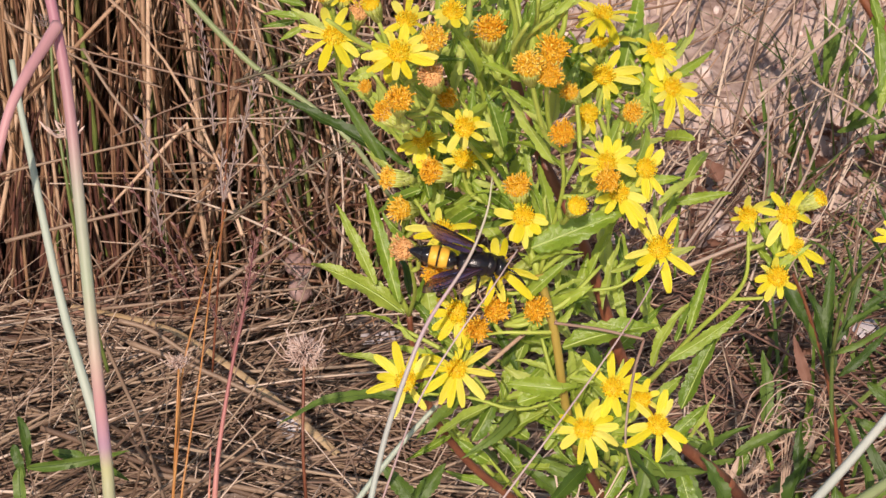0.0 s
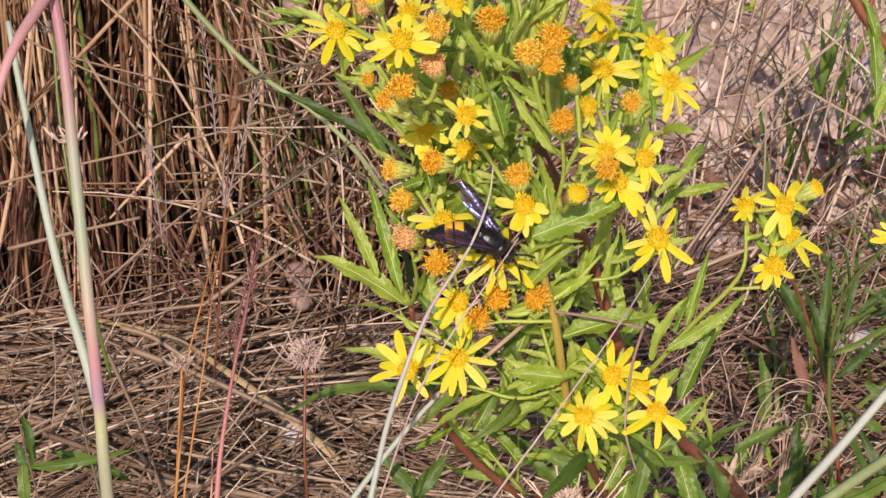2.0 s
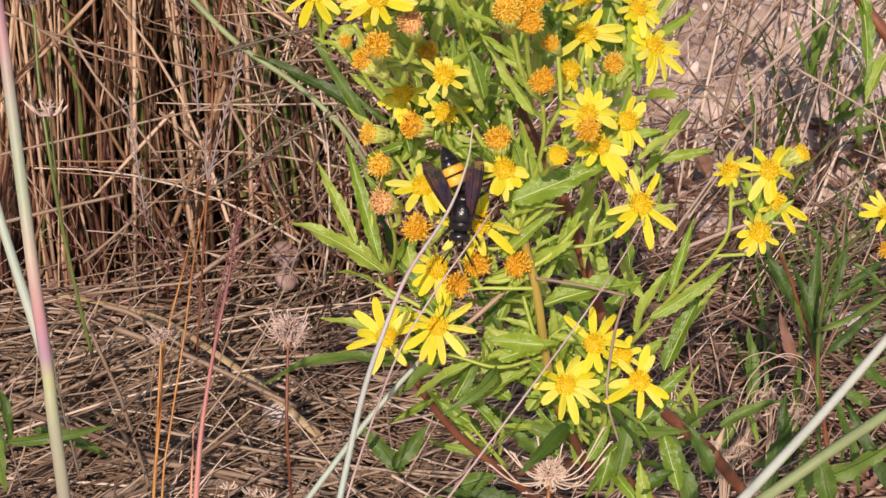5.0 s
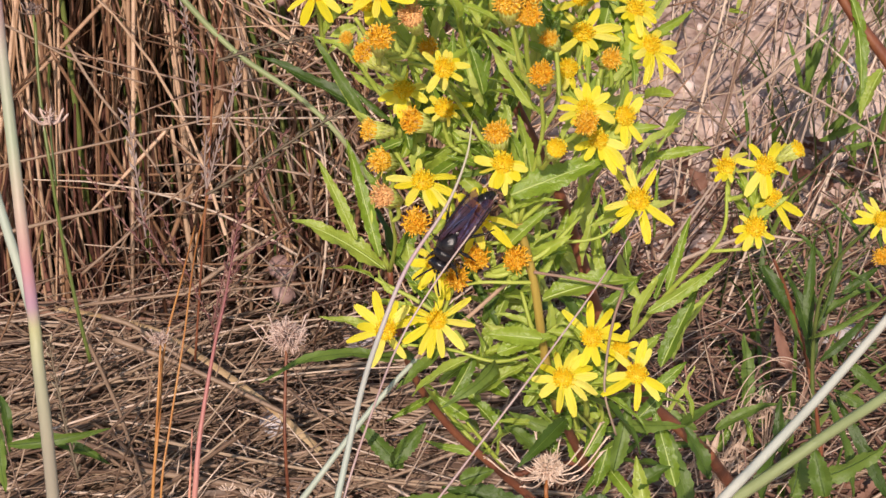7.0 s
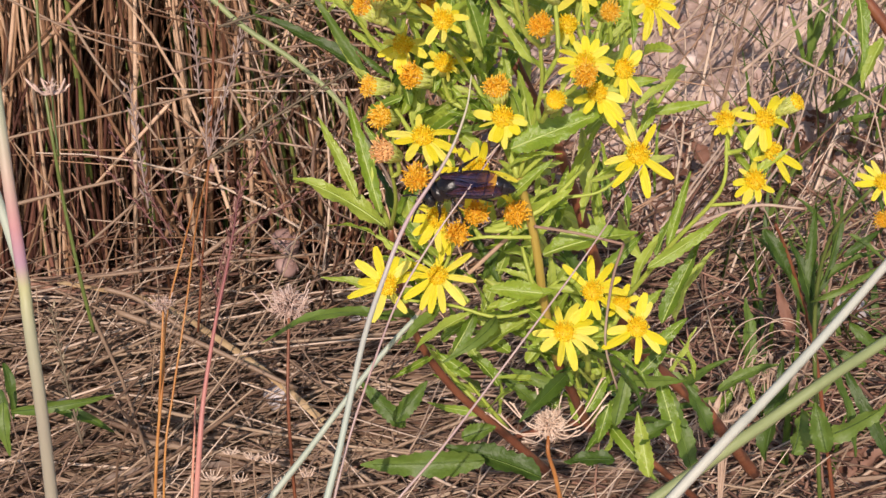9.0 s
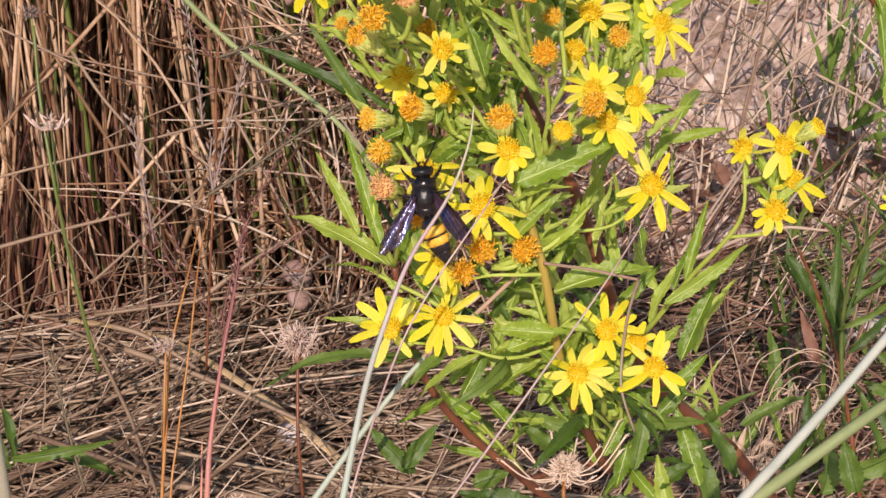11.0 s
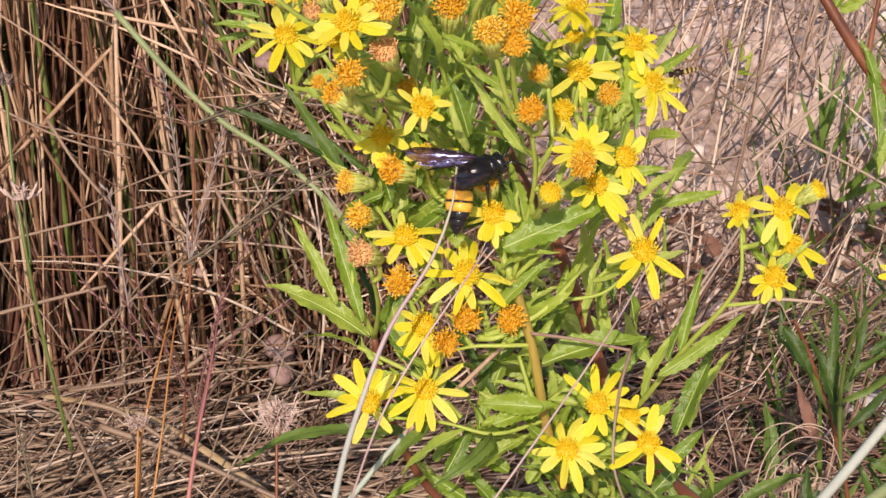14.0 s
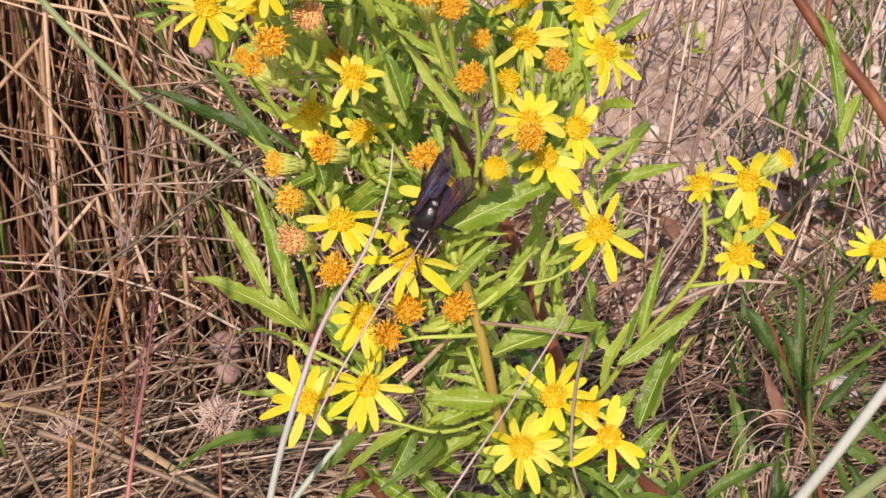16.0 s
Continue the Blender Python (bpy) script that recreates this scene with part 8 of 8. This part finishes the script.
    walk(WINGS[0], (
        (0, pose(-0.00240, 0.00040, 0.00190, -13.19, -0.00, -16.50)),
        (0.5, pose(-0.00240, 0.00040, 0.00190, 11.72, 0.00, -24.27) @ pose(0, 0, 0, 0, 28, 0)),
        (1, pose(-0.00240, 0.00040, 0.00190, 14.09, 0.00, -16.67) @ pose(0, 0, 0, 0, 24, 0)),
        (1.5, pose(-0.00240, 0.00040, 0.00190, 13.06, 0.00, -20.37) @ pose(0, 0, 0, 0, 26, 0)),
        (2, pose(-0.00240, 0.00040, 0.00190, 8.75, 0.00, -26.65) @ pose(0, 0, 0, 0, 27, 0)),
        (2.5, pose(-0.00240, 0.00040, 0.00190, 7.43, 0.00, -32.38) @ pose(0, 0, 0, 0, 29, 0)),
        (3, pose(-0.00240, 0.00040, 0.00190, -11.77, -0.00, -18.79)),
        (3.5, pose(-0.00240, 0.00040, 0.00190, -17.77, -0.00, -16.53)),
        (4, pose(-0.00240, 0.00040, 0.00190, -15.34, -0.00, -7.76)),
        (4.5, pose(-0.00240, 0.00040, 0.00190, -21.58, 0.00, -8.35)),
        (5.5, pose(-0.00240, 0.00040, 0.00190, -32.51, -0.00, -5.15)),
        (6.8, pose(-0.00240, 0.00040, 0.00190, -23.73, -0.00, -14.69)),
        (7, pose(-0.00240, 0.00040, 0.00190, -9.85, -0.00, -10.44)),
        (7.5, pose(-0.00240, 0.00040, 0.00190, -16.55, -0.00, -17.19)),
        (8, pose(-0.00240, 0.00040, 0.00190, -4.53, -0.00, -12.93)),
        (8.5, pose(-0.00240, 0.00040, 0.00190, -11.87, -0.00, -18.01)),
        (9.4, pose(-0.00240, 0.00040, 0.00190, -8.37, 0.00, -33.58)),
        (10.2, pose(-0.00240, 0.00040, 0.00190, -16.52, -0.00, -13.80)),
        (11, pose(-0.00240, 0.00040, 0.00190, 0.21, 0.00, -37.87) @ pose(0, 0, 0, 0, -5, 0)),
        (11.5, pose(-0.00240, 0.00040, 0.00190, -1.42, 0.00, -26.76) @ pose(0, 0, 0, 0, -6, 0)),
        (12, pose(-0.00240, 0.00040, 0.00190, -4.07, 0.00, -35.35) @ pose(0, 0, 0, 0, 1, 0)),
        (12.5, pose(-0.00240, 0.00040, 0.00190, -16.74, -0.00, -31.13)),
        (13, pose(-0.00240, 0.00040, 0.00190, -9.82, -0.00, -20.96)),
        (13.5, pose(-0.00240, 0.00040, 0.00190, -15.23, -0.00, -28.68)),
        (13.8, pose(-0.00240, 0.00040, 0.00190, -6.26, 0.00, -41.77) @ pose(0, 0, 0, 0, 1, 0)),
        (14, pose(-0.00240, 0.00040, 0.00190, 14.42, 0.00, -36.80) @ pose(0, 0, 0, 0, 22, 0)),
        (14.1, pose(-0.00240, 0.00040, 0.00190, -61.07, 0.00, 3.21)),
        (14.3, pose(-0.00240, 0.00040, 0.00190, -35.87, 0.00, -21.55)),
        (14.5, pose(-0.00240, 0.00040, 0.00190, -42.07, 0.00, -26.92)),
        (14.7, pose(-0.00240, 0.00040, 0.00190, -29.86, 0.00, -29.95)),
        (15, pose(-0.00240, 0.00040, 0.00190, -23.21, 0.00, -25.10)),
        (15.5, pose(-0.00240, 0.00040, 0.00190, -4.00, 0.00, -22.00)),
        (16, pose(-0.00240, 0.00040, 0.00190, -17.43, 0.00, -16.36)),
    ))
    walk(WINGS[1], (
        (0, pose(0.00240, 0.00040, 0.00190, 4.98, -0.00, 27.34)),
        (0.5, pose(0.00240, 0.00040, 0.00190, -10.09, -0.00, 26.90)),
        (1, pose(0.00240, 0.00040, 0.00190, -9.55, -0.00, 32.15)),
        (1.5, pose(0.00240, 0.00040, 0.00190, -8.42, -0.00, 32.63)),
        (2, pose(0.00240, 0.00040, 0.00190, -7.41, -0.00, 25.77)),
        (2.5, pose(0.00240, 0.00040, 0.00190, -8.22, -0.00, 20.13)),
        (3, pose(0.00240, 0.00040, 0.00190, 2.10, -0.00, 14.75)),
        (3.5, pose(0.00240, 0.00040, 0.00190, -21.86, -0.00, 18.14)),
        (4, pose(0.00240, 0.00040, 0.00190, -16.16, 0.00, 22.87)),
        (4.5, pose(0.00240, 0.00040, 0.00190, -19.28, -0.00, 35.80)),
        (5.5, pose(0.00240, 0.00040, 0.00190, -43.10, -0.00, 27.10)),
        (6.8, pose(0.00240, 0.00040, 0.00190, -20.48, 0.00, -8.82)),
        (7, pose(0.00240, 0.00040, 0.00190, -10.43, -0.00, -7.57)),
        (7.5, pose(0.00240, 0.00040, 0.00190, -17.29, -0.00, -13.71)),
        (8, pose(0.00240, 0.00040, 0.00190, -9.35, -0.00, -9.57)),
        (8.5, pose(0.00240, 0.00040, 0.00190, -16.12, -0.00, -14.61)),
        (9.4, pose(0.00240, 0.00040, 0.00190, -7.41, 0.00, -29.66)),
        (10.2, pose(0.00240, 0.00040, 0.00190, -31.04, 0.00, 14.22)),
        (11, pose(0.00240, 0.00040, 0.00190, -24.02, -0.00, 32.10)),
        (11.5, pose(0.00240, 0.00040, 0.00190, -31.48, 0.00, 40.60)),
        (12, pose(0.00240, 0.00040, 0.00190, -20.89, -0.00, 38.33)),
        (12.5, pose(0.00240, 0.00040, 0.00190, -2.95, -0.00, 20.15)),
        (13, pose(0.00240, 0.00040, 0.00190, 4.06, -0.00, 24.00)),
        (13.5, pose(0.00240, 0.00040, 0.00190, -1.21, 0.00, 7.56)),
        (13.8, pose(0.00240, 0.00040, 0.00190, -46.41, 0.00, 38.70)),
        (14, pose(0.00240, 0.00040, 0.00190, -27.24, 0.00, 10.37)),
        (14.1, pose(0.00240, 0.00040, 0.00190, 17.47, 0.00, -14.79) @ pose(0, 0, 0, 0, 70, 0)),
        (14.3, pose(0.00240, 0.00040, 0.00190, 35.25, 0.00, -28.19) @ pose(0, 0, 0, 0, 70, 0)),
        (14.5, pose(0.00240, 0.00040, 0.00190, 20.69, 0.00, -36.61) @ pose(0, 0, 0, 0, 70, 0)),
        (14.7, pose(0.00240, 0.00040, 0.00190, -39.97, 0.00, -26.44)),
        (15, pose(0.00240, 0.00040, 0.00190, -44.35, 0.00, -32.18)),
        (15.5, pose(0.00240, 0.00040, 0.00190, 0.00, 0.00, -24.00)),
        (16, pose(0.00240, 0.00040, 0.00190, 2.03, 0.00, 0.98)),
    ))
    walk(NEAR, (
        (0, pose(0.0023, -0.0026, -0.0051)),
        (0.5, pose(0.0025, -0.0035, -0.0068)),
        (1, pose(0.0002, -0.0014, -0.0028)),
        (1.5, pose(0.0025, -0.0014, -0.0027)),
        (2, pose(-0.0003, -0.0018, -0.0036)),
        (2.5, pose(0.0013, -0.0026, -0.0050)),
        (3, pose(-0.0000, -0.0008, -0.0016)),
        (3.5, pose(0.0019, 0.0000, 0.0000, 0.00, -0.34, 0.00)),
        (4, pose(-0.0005, -0.0005, -0.0010, 0.00, 0.01, 0.00)),
        (4.5, pose(0.0105, -0.0013, -0.0026, 0.00, -1.98, 0.00)),
        (7, pose(0.0026, -0.0003, -0.0005, 0.00, -1.29, 0.00)),
        (7.5, pose(0.0016, -0.0011, -0.0021, 0.00, -1.16, 0.00)),
        (8, pose(0.0094, -0.0015, -0.0029, 0.00, -2.50, 0.00)),
        (8.5, pose(0.0074, -0.0014, -0.0027, 0.00, -2.26, 0.00)),
        (11, pose(0.0061, -0.0007, -0.0013, 0.00, -2.26, 0.00)),
        (11.5, pose(0.0031, 0.0019, 0.0036, 0.00, -2.26, 0.00)),
        (12, pose(0.0078, 0.0016, 0.0031, 0.00, -2.26, 0.00)),
        (14, pose(0.0075, 0.0012, 0.0023, 0.00, -2.26, 0.00)),
        (16, pose(0.0233, 0.0026, 0.0050, 0.00, -2.26, 0.00)),
    ))
    walk(HOVERFLY, (
        (0, pose(0.1632, 0.0622, 0.3819, -14, 8, 82)),
        (11.8, pose(0.1546, 0.0494, 0.3572, -14, 8, 82)),
        (12.6, pose(0.0912, 0.0326, 0.3245, -14, 8, 82)),
        (12.8, pose(0.0760, 0.0318, 0.3230, -14, 8, 82)),
        (13, pose(0.0657, 0.0316, 0.3226, -14, 8, 82)),
        (13.2, pose(0.0659, 0.0307, 0.3208, -14, 8, 82)),
        (13.4, pose(0.0651, 0.0329, 0.3251, -14, 8, 82)),
        (13.6, pose(0.0612, 0.0335, 0.3263, -14, 8, 82)),
        (13.8, pose(0.0590, 0.0332, 0.3257, -14, 8, 82)),
        (14.2, pose(0.0601, 0.0330, 0.3253, -14, 8, 82)),
        (14.5, pose(0.0590, 0.0330, 0.3252, -14, 8, 82)),
        (14.8, pose(0.0611, 0.0321, 0.3235, -14, 8, 82)),
        (15.2, pose(0.0594, 0.0332, 0.3257, -14, 8, 82)),
        (15.5, pose(0.0598, 0.0327, 0.3246, -14, 8, 82)),
        (15.8, pose(0.0580, 0.0330, 0.3253, -14, 8, 82)),
        (16, pose(0.0593, 0.0328, 0.3249, -14, 8, 82)),
    ))


motions()
